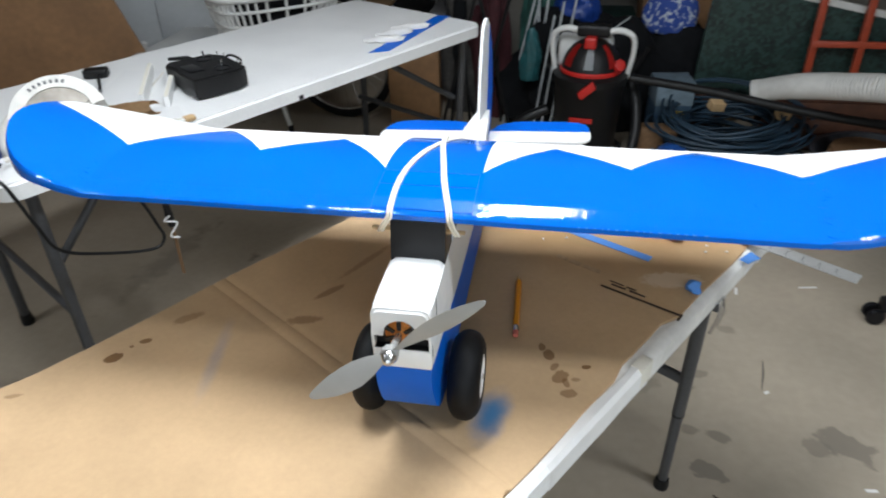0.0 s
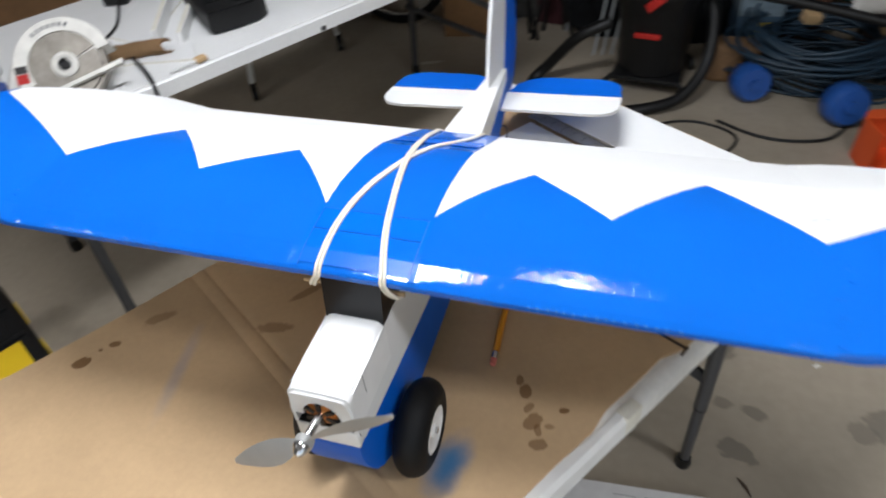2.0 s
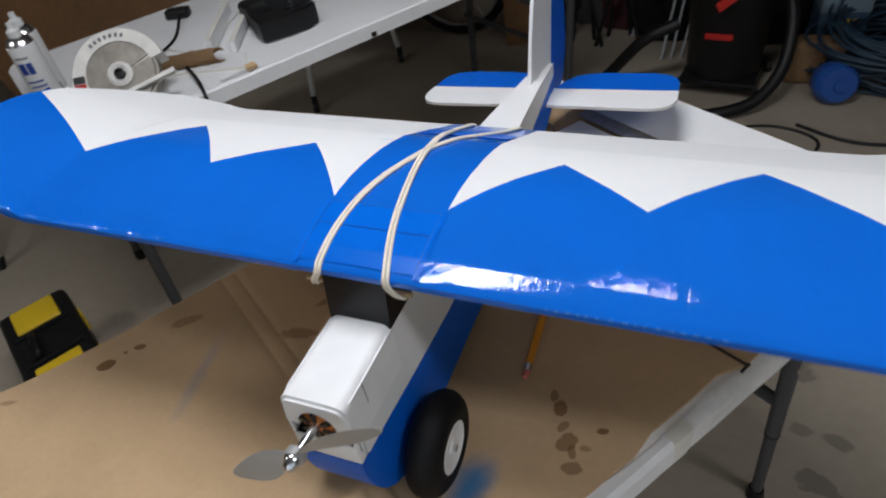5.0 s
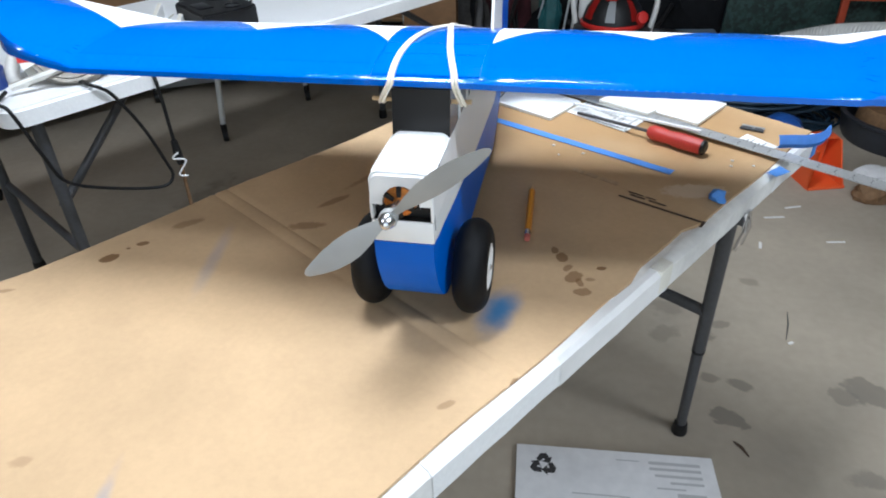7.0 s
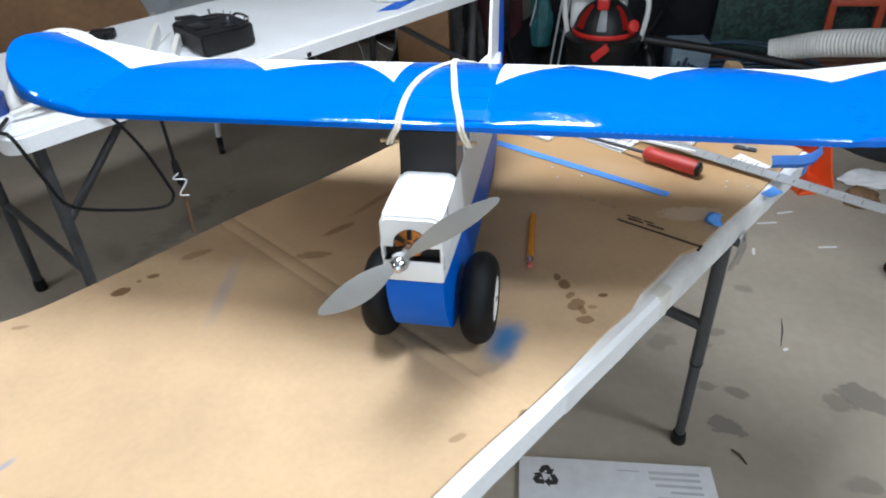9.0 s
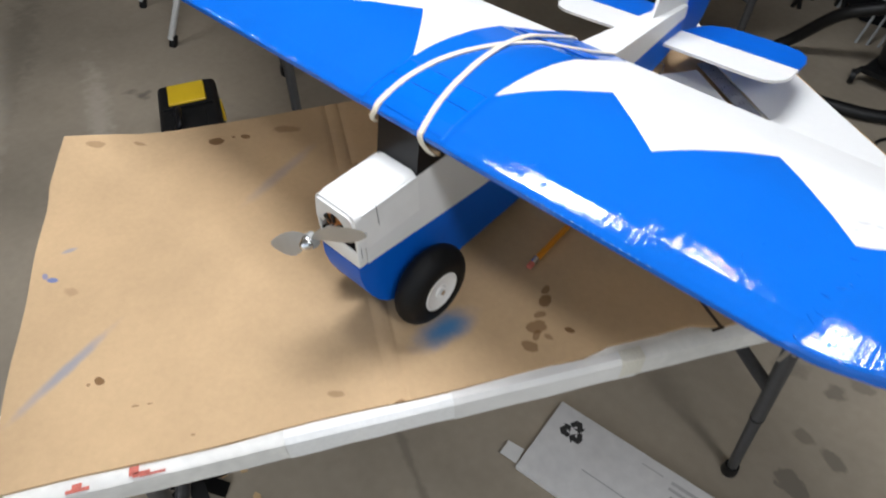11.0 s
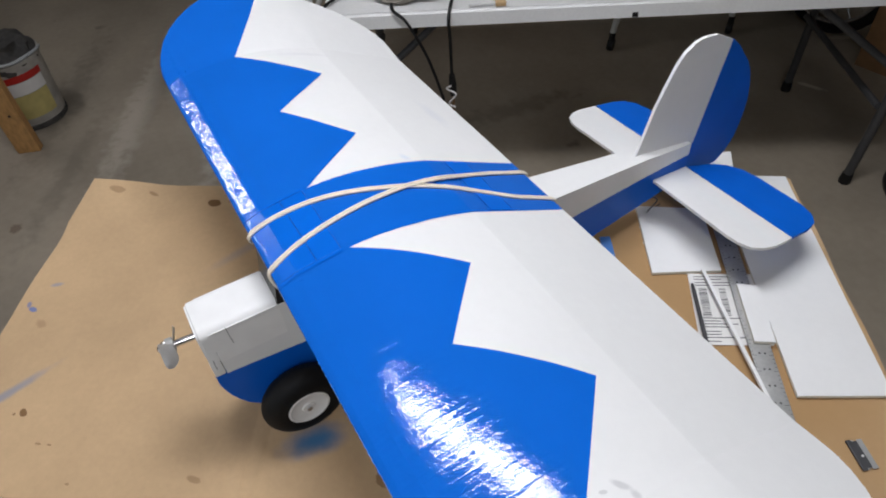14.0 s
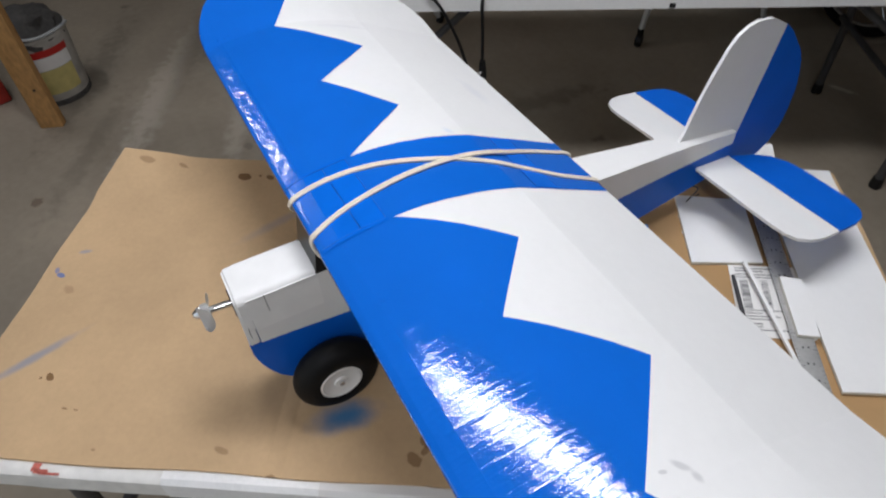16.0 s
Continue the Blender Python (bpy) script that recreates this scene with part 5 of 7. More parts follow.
# radio transmitter, lying on its back
tx = thing("radio_transmitter", "black radio control transmitter lying on the white table", "transmitter", Matrix.Translation((-0.858, 1.712, WT)) @ pose(0, 0, 0, 0, 0, -38) @ Matrix.Diagonal((0.9, 0.9, 0.9, 1)))
body_out = [(-0.118, -0.075), (-0.100, -0.098), (-0.04, -0.090), (0.02, -0.098), (0.118, -0.098), (0.122, -0.02), (0.118, 0.045), (0.095, 0.085), (-0.06, 0.090), (-0.112, 0.06)]
bm = slab(B(), body_out, 0.062, Matrix.Translation((0, 0, 0.004)))
bmesh.ops.bevel(bm, geom=[e for e in bm.edges], offset=0.005, segments=2, affect="EDGES")
txb = part("case", bm, "black", tx)
part("screen", box(B(), (-0.04, -0.075, 0.0645), (0.045, -0.03, 0.068), 0.001), "black_gloss", txb)
part("handle", tube(B(), smooth_path([(-0.045, 0.075, 0.05), (-0.04, 0.098, 0.068), (0.04, 0.098, 0.068), (0.045, 0.075, 0.05)], 5), 0.004, 8), "black", tx)
for x in (-0.065, 0.065):
    part("stick_well", lathe(B(), [(0.026, 0.064), (0.028, 0.068), (0.024, 0.0685), (0.022, 0.0662), (0, 0.0668)], Matrix.Translation((x, 0.02, 0)), 20), "black_gloss", txb)
    part("stick", tube(B(), [(x, 0.02, 0.066), (x, 0.02, 0.092)], [0.0025, 0.004], 8), "aluminium", tx)
for x, y in ((-0.09, 0.075), (-0.06, 0.085), (0.03, 0.088), (0.06, 0.085), (0.085, 0.075)):
    part("switch", tube(B(), [(x, y, 0.05), (x, y + 0.004, 0.074)], 0.0022, 6), "aluminium", tx)
part("trim_knob", lathe(B(), [(0, 0), (0.006, 0), (0.006, 0.01), (0, 0.01)], Matrix.Translation((-0.02, 0.06, 0.056)), 12), "orange", tx)
part("antenna", tube(B(), [(-0.100, 0.005, 0.058), (-0.122, -0.012, 0.066), (-0.163, -0.058, 0.062)], [0.006, 0.0065, 0.006], 10), "black", tx)

# blue film offcut with crumpled backing paper
flat("film_offcut", [(-0.480, 2.062), (-0.417, 2.092), (-0.292, 2.560), (-0.343, 2.570)], WT + 0.0003, 0.0008, "film_blue_matt", "offcut of blue covering film on the white table", "film")
for x, y, a in ((-0.455, 2.20, 20), (-0.44, 2.29, 35), (-0.40, 2.37, 25)):
    bm = B()
    bmesh.ops.create_icosphere(bm, subdivisions=3, radius=0.045)
    for v in bm.verts:
        v.co = Vector((v.co.x * 1.6, v.co.y * 0.55, v.co.z * 0.28)) * (1 + 0.4 * noise.noise(v.co * 40))
        v.co.z = max(v.co.z, -0.006)
    single("crumpled_paper", bm, "paper", "crumpled strip of white backing paper on the table", "paper", Matrix.Translation((x, y, WT + 0.0072)) @ pose(0, 0, 0, 0, 0, a), "backing paper")

# foam scraps and cardboard between saw and transmitter
foam([(-1.075, 1.365), (-0.80, 1.452), (-0.86, 1.53), (-1.02, 1.49)], WT + 0.0004, "ragged white foam offcut on the white table")
foam([(-1.12, 1.53), (-0.98, 1.50), (-1.06, 1.80), (-1.19, 1.80)], WT + 0.0004, "square white foam offcut on the white table")
for a, b, h in (((-0.950, 1.510), (-1.075, 1.765), 0.034), ((-0.885, 1.520), (-0.975, 1.715), 0.028)):
    o = strip(a, b, 0.014)
    ob = thing("foam_strip", "upright strip of white foam with a brown edge", "foam strip", Matrix.Translation((*a, WT)), "foam strips")
    part("core", slab(B(), o, h, Matrix.Translation((0, 0, WT + 0.0062))), "foam_white", ob, "", True)
    part("paper_edge", slab(B(), strip(a, b, 0.010), 0.0015, Matrix.Translation((0, 0, WT + 0.0062 + h))), "foam_edge", ob, "cream paper edge", True)
bm = B()
rows = []
for i in range(13):
    t = i / 12
    p = Vector((-1.06 + 0.17 * t, 1.385 + 0.09 * t, WT + 0.007))
    rows.append([bm.verts.new((p.x + 0.024 * math.sin(a) * -0.4 + 0.004 * noise.noise((t * 9, a, 0)), p.y + 0.020 * math.cos(a), p.z + 0.016 + 0.016 * math.sin(a) + 0.006 * noise.noise((t * 7, a, 4)))) for a in [k * 0.55 for k in range(10)]])
for a, b in zip(rows, rows[1:]):
    for j in range(9):
        bm.faces.new((a[j], a[j + 1], b[j + 1], b[j]))
bmesh.ops.solidify(bm, geom=bm.faces[:], thickness=0.002)
single("cardboard_curl", bm, "cardboard_dark", "curled brown cardboard scrap on the white table", "cardboard")
part_brush = thing("foam_brush", "small wooden-handled foam brush on the white table", "brush", Matrix.Translation((-0.80, 1.42, WT + 0.008)) @ pose(0, 0, 0, 0, 0, 62))
part("handle", tube(B(), [(-0.05, 0, 0), (0.02, 0, 0)], 0.003, 8), "foam_white", part_brush)
part("tip", box(B(), (0.018, -0.010, -0.006), (0.045, 0.010, 0.006), 0.003), "dowel", part_brush)

# circular saw
AX = Vector((0.42, -0.62, 0.66)).normalized()
saw_m = axis_matrix((-0.995, 1.268, 0.803), AX) @ Matrix.Diagonal((0.88, 0.88, 0.88, 1))
saw = thing("circular_saw", "worn white circular saw with a grey blade guard on the table", "circular saw", saw_m)


def half_ring(bm, r0, r1, z0, z1, a0, a1, n=24):
    rows = []
    for i in range(n + 1):
        a = math.radians(a0 + (a1 - a0) * i / n)
        c, s = math.cos(a), math.sin(a)
        rows.append([bm.verts.new((r * c, r * s, z)) for r, z in ((r0, z0), (r1, z0), (r1, z1), (r0, z1))])
    for a, b in zip(rows, rows[1:]):
        for j in range(4):
            bm.faces.new((a[j], a[(j + 1) % 4], b[(j + 1) % 4], b[j]))
    bm.faces.new(rows[0])
    bm.faces.new(rows[-1][::-1])
    return bm


bm = half_ring(B(), 0.004, 0.108, -0.030, 0.018, 20, 200)
half_ring(bm, 0.085, 0.118, -0.034, 0.026, 15, 205)
bmesh.ops.bevel(bm, geom=[e for e in bm.edges if e.is_manifold and e.calc_face_angle(0) > 1], offset=0.004, segments=2, affect="EDGES")
house = part("blade_housing", bm, "saw_white", saw, "scuffed white painted housing")
bm = half_ring(B(), 0.03, 0.086, 0.012, 0.022, 25, 380, 40)
guard = part("blade_guard", bm, "grey_guard", saw, "worn grey metal guard")
part("lower_guard", half_ring(B(), 0.088, 0.096, -0.012, 0.020, 180, 380), "grey_guard", saw)
part("blade", lathe(B(), [(0, 0.004), (0.09, 0.004), (0.092, 0.005), (0.09, 0.006), (0, 0.006)], None, 48), "ruler_steel", saw, "steel saw blade")
part("arbor_flange", lathe(B(), [(0.030, 0.016), (0.032, 0.026), (0.024, 0.030), (0.017, 0.026), (0.016, 0.022), (0, 0.022)], None, 28), "saw_white", saw)
part("arbor_bolt", lathe(B(), [(0, 0.022), (0.013, 0.022), (0.013, 0.033), (0.009, 0.034), (0.008, 0.028), (0, 0.028)], None, 20), "black", saw, "dark arbor bolt")
# shoe plate below, seen edge on, running aslant
part("shoe", box(B(), (-0.14, -0.008, 0.018), (0.15, 0.002, 0.036), 0.001, pose(-0.01, -0.055, 0, 0, 0, 14)), "saw_white", saw, "bare metal shoe plate")
part("shoe_lip", box(B(), (-0.14, -0.002, 0.031), (0.15, 0.006, 0.034), 0.0008, pose(-0.01, -0.055, 0, 0, 0, 14)), "grey_guard", saw)
part("motor_case", lathe(B(), [(0, -0.15), (0.035, -0.148), (0.044, -0.13), (0.046, -0.05), (0.05, -0.03), (0, -0.03)], None, 28), "saw_white", saw, "white motor casing")
part("grip", tube(B(), smooth_path([(-0.09, 0.06, -0.03), (-0.13, 0.03, -0.04), (-0.15, -0.03, -0.045), (-0.12, -0.075, -0.04)], 5), 0.017, 12), "saw_white", saw, "white pistol grip")
part("name_plate", box(B(), (-0.1165, -0.030, 0.0262), (-0.0885, -0.006, 0.0272)), "red", house, "red badge")
part("name_plate", box(B(), (-0.1165, -0.004, 0.0262), (-0.088, 0.014, 0.0272)), "ink", house, "dark badge")
for i in range(7):
    a = math.radians(75 + i * 8)
    part("letter_bar", box(B(), (-0.0035, -0.005, 0.0262), (0.0035, 0.005, 0.0268), 0, Matrix.Translation((0.101 * math.cos(a), 0.101 * math.sin(a), 0)) @ pose(0, 0, 0, 0, 0, 75 + i * 8 - 90)), "print_grey", house, smooth=None)
single("saw_plug_box", box(B(), (-0.035, -0.02, 0), (0.035, 0.02, 0.028), 0.009, seg=3), "black", "black moulded power plug on the white table", "plug", Matrix.Translation((-1.245, 1.741, WT)) @ pose(0, 0, 0, 0, 0, 20))
CORD = [(-1.235, 1.735, 0.752), (-1.13, 1.58, 0.748), (-1.10, 1.45, 0.748), (-1.03, 1.30, 0.746), (-0.975, 1.235, 0.747), (-0.915, 1.205, 0.747), (-0.893, 1.222, 0.728), (-0.880, 1.240, 0.690), (-0.864, 1.268, 0.615), (-0.850, 1.291, 0.520), (-0.846, 1.297, 0.475), (-0.864, 1.268, 0.458), (-0.918, 1.179, 0.498), (-0.968, 1.095, 0.556), (-0.982, 1.073, 0.632), (-0.990, 1.060, 0.70), (-1.000, 1.052, 0.748), (-1.04, 1.07, 0.750), (-1.07, 1.13, 0.752)]
single("power_cord", tube(B(), smooth_path(CORD, 5), 0.0042, 8), "black", "black power cord hanging over the white table's edge", "cord", smooth=60)
CORD2 = [(-1.02, 1.46, 0.752), (-0.93, 1.40, 0.75), (-0.86, 1.345, 0.748), (-0.833, 1.320, 0.72), (-0.832, 1.321, 0.665), (-0.832, 1.321, 0.560)]
cd = thing("extension_cord", "dark extension cord with a brown plug hanging from the table", "cord", Matrix.Translation((-0.832, 1.321, 0.35)))
part("cable", tube(B(), smooth_path(CORD2, 5), 0.0045, 8), "black", cd, "", True, 60)
part("plug", tube(B(), [(-0.832, 1.321, 0.563), (-0.832, 1.322, 0.53), (-0.831, 1.323, 0.498)], [0.008, 0.011, 0.009], 12), "black", cd, "black moulded plug", True)
part("tail", tube(B(), [(-0.831, 1.323, 0.50), (-0.834, 1.318, 0.35)], 0.0045, 8), "stump", cd, "brown bare end", True)
part("tie", tube(B(), smooth_path([(-0.823, 1.311, 0.535), (-0.838, 1.306, 0.520), (-0.813, 1.321, 0.510), (-0.833, 1.308, 0.475), (-0.818, 1.321, 0.465)], 5), 0.0024, 8), "box_grey", cd, "grey twist tie", True)


# spray cans
def spray_can(x, y, label, tilt=0):
    can = thing("spray_can", label, "spray can", Matrix.Translation((x, y, WT)) @ pose(0, 0, 0, 0, 0, 35), "spray cans")
    part("body", lathe(B(), [(0, 0), (0.030, 0), (0.0325, 0.004), (0.0325, 0.145), (0.031, 0.150), (0, 0.150)], None, 32), "white_plastic", can)
    part("shoulder", lathe(B(), [(0.031, 0.150), (0.026, 0.160), (0.015, 0.168), (0, 0.169)], None, 28), "aluminium", can)
    part("nozzle", lathe(B(), [(0.0155, 0.166), (0.0155, 0.180), (0.008, 0.186), (0.007, 0.198), (0, 0.199)], None, 20), "white_plastic", can)
    bm = B()
    half_ring(bm, 0.0326, 0.0331, 0.004, 0.022, 190, 330, 18)
    part("label_panel", bm, "ink", can, "dark printed band")
    for z0, z1, a0, a1 in ((0.085, 0.112, 235, 262), (0.085, 0.112, 267, 290), (0.064, 0.068, 235, 300), (0.052, 0.056, 240, 305), (0.030, 0.046, 285, 305), (0.122, 0.126, 235, 290)):
        part("label_shape", half_ring(B(), 0.0326, 0.0331, z0, z1, a0, a1, 6), "blue_plastic" if z1 < 0.12 else "print_grey", can, "plain printed mark")
    return can


spray_can(-1.238, 1.240, "white aerosol paint can with blue printed marks on the table")
spray_can(-1.295, 1.295, "white aerosol paint can with blue printed marks on the table")
blue_tub = thing("paint_tub", "small blue plastic tub with a yellow label on the table", "tub", Matrix.Translation((-1.145, 1.175, WT)))
part("body", lathe(B(), [(0, 0), (0.030, 0), (0.032, 0.005), (0.0335, 0.036), (0.035, 0.038), (0.035, 0.045), (0, 0.045)], None, 28), "blue_plastic", blue_tub)
part("label_panel", half_ring(B(), 0.0336, 0.0342, 0.022, 0.035, 200, 290, 12), "label_yellow", blue_tub, "yellow label")

# ---- west side: post, bucket, drying rack, panels ----
post = thing("wooden_post", "knotty pine post standing on the concrete floor", "post", Matrix.Translation((-2.145, 0.110, 0)) @ pose(0, 0, 0, 0, 0, 68))
part("timber", box(B(), (-0.044, -0.019, 0), (0.044, 0.019, 2.598), 0.003), "wood", post)
part("knot", lathe(B(), [(0, 0), (0.006, 0), (0.006, 0.0006), (0, 0.0007)], Matrix.Translation((0.01, -0.0192, 0.17)) @ pose(0, 0, 0, 90), 12), "ink_brown", post)
part("knot", lathe(B(), [(0, 0), (0.004, 0), (0.004, 0.0006), (0, 0.0007)], Matrix.Translation((-0.015, -0.0192, 0.42)) @ pose(0, 0, 0, 90), 12), "ink_brown", post)

bucket = thing("paint_bucket", "dirty white paint bucket stuffed with grey rags", "bucket", Matrix.Translation((-2.395, 0.165, 0)) @ pose(0, 0, 0, 0, 0, 10))
part("shell", lathe(B(), [(0, 0.0), (0.118, 0.0), (0.120, 0.012), (0.132, 0.275), (0.137, 0.277), (0.137, 0.290), (0.130, 0.291), (0.118, 0.02), (0, 0.02)], None, 44), "bucket_white", bucket)
part("base_ring", lathe(B(), [(0.119, 0.0), (0.124, 0.002), (0.1245, 0.022), (0.1205, 0.024)], None, 44), "rag_grey", bucket, "grimy base rim")


def bucket_patch(a0, a1, z0, z1, material, label):
    bm = B()
    rows = []
    for i in range(13):
        a = math.radians(a0 + (a1 - a0) * i / 12)
        rows.append([bm.verts.new(((0.1202 + 0.0455 * z + 0.0008) * math.cos(a), (0.1202 + 0.0455 * z + 0.0008) * math.sin(a), z)) for z in (z0, (z0 + z1) / 2, z1)])
    for a, b in zip(rows, rows[1:]):
        for j in range(2):
            bm.faces.new((a[j], a[j + 1], b[j + 1], b[j]))
    part("label_panel", bm, material, bucket, label)


bucket_patch(-30, 40, 0.055, 0.16, "label_yellow", "faded yellow label")
bucket_patch(-32, 42, 0.162, 0.215, "paper", "pale label")
bucket_patch(-34, 44, 0.217, 0.245, "red", "red label band")
bm = B()
bmesh.ops.create_icosphere(bm, subdivisions=4, radius=0.125)
for v in bm.verts:
    v.co *= 1 + 0.22 * noise.noise(v.co * 22) + 0.08 * noise.noise(v.co * 60)
    v.co.z *= 0.75
bmesh.ops.translate(bm, vec=(0, 0, 0.275), verts=bm.verts)
part("rag", bm, "rag_grey", bucket, "crumpled grey rag")
part("bail", tube(B(), smooth_path([(0.03, -0.135, 0.285), (0.10, -0.09, 0.305), (0.14, 0.0, 0.30), (0.10, 0.10, 0.30), (0.03, 0.135, 0.285)], 6), 0.006, 8), "grey_panel", bucket, "bent wire bail")
single("red_tool_case", box(B(), (-0.06, -0.05, 0), (0.06, 0.05, 0.34), 0.012, seg=3), "clear_red", "red plastic tool case beside the bucket", "case", Matrix.Translation((-2.47, -0.09, 0)) @ pose(0, 0, 0, 0, 0, 20))
single("blue_crate", box(B(), (-0.14, -0.12, 0), (0.14, 0.12, 0.22), 0.015, seg=3), "blue_plastic", "dark blue plastic crate on the floor", "crate", Matrix.Translation((-2.38, -0.30, 0)) @ pose(0, 0, 0, 0, 0, 12))

rack = thing("drying_rack", "white folding drying rack of enamelled tubes", "drying rack", Matrix.Translation((-1.95, 1.15, 0)))
RACK = [((-2.45, 1.335, 0.03), (-2.45, 1.85, 0.92)), ((-2.06, 1.245, 0.03), (-2.06, 1.76, 0.92)), ((-2.45, 1.90, 0.03), (-2.45, 1.40, 0.92)), ((-2.06, 1.82, 0.03), (-2.06, 1.30, 0.92))]
for a, b in RACK:
    leg = part("leg", tube(B(), [a, b], 0.0125, 12), "white_enamel", rack, "", True)
    part("foot_cap", tube(B(), [(a[0], a[1], 0.0), (a[0], a[1] + 0.018, 0.042)], 0.016, 12), "black", leg, "black rubber foot", True)
for i, j, ks in ((0, 1, (0.22, 0.52, 0.80, 1.0)), (2, 3, (0.52, 0.80, 1.0))):
    for k in ks:
        part("rail", tube(B(), [Vector(RACK[i][0]).lerp(RACK[i][1], k), Vector(RACK[j][0]).lerp(RACK[j][1], k)], 0.0085, 8), "white_enamel", rack, "", True)
for i, j in ((0, 1), (1, 0)):
    part("brace", tube(B(), [Vector(RACK[i][0]).lerp(RACK[i][1], 0.12), Vector(RACK[j][0]).lerp(RACK[j][1], 0.50)], 0.006, 8), "white_enamel", rack, "thin diagonal brace", True)

single("hardboard_panel", box(B(), (-0.62, -0.009, 0), (0.62, 0.009, 1.25), 0.002), "brown_panel", "large brown hardboard panel leaning behind the white table", "panel", Matrix.Translation((-2.17, 2.39, 0.192)) @ pose(0, 0, 0, 0, 0, 30) @ pose(0, 0, 0, -8) @ pose(0, 0, 0, 0, -18))
cab = thing("grey_cabinet", "pale grey metal cabinet against the back of the garage", "cabinet", Matrix.Translation((-1.98, 3.30, 0)) @ pose(0, 0, 0, 0, 0, 28))
part("body", box(B(), (-0.45, -0.25, 0.02), (0.45, 0.25, 1.45), 0.006), "grey_panel", cab)
for x0, x1 in ((-0.445, -0.003), (0.003, 0.445)):
    for z0, z1 in ((0.04, 0.735), (0.745, 1.44)):
        d_ = part("door", box(B(), (x0, -0.266, z0), (x1, -0.251, z1), 0.004), "grey_panel", cab)
        part("handle", box(B(), (x1 - 0.05 if x0 < 0 else x0 + 0.03, -0.278, z0 + 0.3), (x1 - 0.03 if x0 < 0 else x0 + 0.05, -0.266, z0 + 0.4), 0.003), "aluminium", d_)
part("hinge_rail", box(B(), (-0.44, -0.268, 0.735), (0.44, -0.258, 0.745)), "grey_plastic", cab)

# rolling cart with a laundry basket
cart = thing("rolling_cart", "white tube-frame cart on black castors under a basket", "cart", Matrix.Translation((-1.30, 2.72, 0)))
for x, y in ((-1.395, 2.455), (-1.20, 2.97), (-1.98, 2.85), (-1.75, 3.30)):
    leg = part("leg", tube(B(), [(x, y, 0.075), (x + (-1.45 - x) * 0.3, y + (2.85 - y) * 0.3, 0.52)], 0.013, 10), "white_enamel", cart, "", True)
    part("castor", lathe(B(), [(0, -0.012), (0.026, -0.012), (0.029, 0), (0.026, 0.012), (0, 0.012)], Matrix.Translation((x, y, 0.029)) @ pose(0, 0, 0, 0, 90, 30), 20), "black", leg, "black castor", True)
    part("fork", tube(B(), [(x, y, 0.05), (x, y, 0.085)], 0.014, 10), "black", leg, "", True)
part("shelf", box(B(), (-1.75, 2.58, 0.505), (-0.90, 3.12, 0.525), 0.004), "white_enamel", cart, "", True)
bk = thing("laundry_basket", "white plastic lattice laundry basket holding dark clothes", "basket", Matrix.Translation((-1.13, 2.84, 0.526)) @ pose(0, 0, 0, 0, 0, 40))


def basket_pt(k, z):
    a = 2 * math.pi * k
    ex = 0.62
    r = 0.9 + 0.25 * z / 0.26
    c, s = math.cos(a), math.sin(a)
    return Vector((0.25 * r * math.copysign(abs(c) ** ex, c), 0.17 * r * math.copysign(abs(s) ** ex, s), z))


for k in range(44):
    part("slat", tube(B(), [basket_pt(k / 44, z) for z in (0.02, 0.10, 0.18, 0.25)], 0.0065, 6, cap=False), "white_plastic", bk, smooth=60)
for z, r in ((0.02, 0.012), (0.08, 0.007), (0.14, 0.007), (0.20, 0.007), (0.255, 0.016)):
    part("rim" if z > 0.25 else "band", tube(B(), [basket_pt(k / 44, z) for k in range(44)], r, 8, closed=True), "white_plastic", bk, smooth=60)
part("bottom", slab(B(), [tuple(basket_pt(k / 32, 0.0).xy) for k in range(32)], 0.006), "white_plastic", bk)


def heap(name, m, size, material, label, category, seed, rag=0.35, scale=9.0, group=""):
    bm = B()
    bmesh.ops.create_icosphere(bm, subdivisions=4, radius=1.0)
    for v in bm.verts:
        k = 1 + rag * noise.noise(v.co * 1.6 + Vector((seed, 0, 0))) + rag * 0.4 * noise.noise(v.co * 4.5 + Vector((0, seed, 0)))
        v.co = Vector((v.co.x * size[0], v.co.y * size[1], v.co.z * size[2])) * k
    lo = min(v.co.z for v in bm.verts)
    cut = lo * 0.55
    for v in bm.verts:
        v.co.z = max(v.co.z, cut) - cut
    return single(name, bm, material, label, category, m, group)


heap("folded_blanket", Matrix.Translation((-1.13, 2.84, 0.536)) @ pose(0, 0, 0, 0, 0, 40), (0.18, 0.12, 0.17), "dark_cloth", "dark blanket bundled inside the laundry basket", "blanket", 3)

# bicycle wheel leaning under the white table
bw = thing("bicycle_wheel", "bicycle wheel with a black tyre standing in the shadow", "wheel", Matrix.Translation((-1.02, 3.30, 0.34)) @ pose(0, 0, 0, 0, 8, -10))
ring = [(0.31 * math.cos(a), 0, 0.31 * math.sin(a)) for a in [2 * math.pi * i / 48 for i in range(48)]]
part("tyre", tube(B(), ring, 0.022, 10, closed=True), "rubber", bw)
part("rim", tube(B(), [Vector(p) * 0.925 for p in ring], 0.010, 8, closed=True), "aluminium", bw)
part("hub", tube(B(), [(0, -0.04, 0), (0, 0.04, 0)], 0.02, 12), "aluminium", bw)
for i in range(24):
    a = 2 * math.pi * i / 24
    part("spoke", tube(B(), [(0.02 * math.cos(a + 0.6), 0.03 * (-1) ** i, 0.02 * math.sin(a + 0.6)), (0.285 * math.cos(a), 0, 0.285 * math.sin(a))], 0.0012, 5), "aluminium", bw)

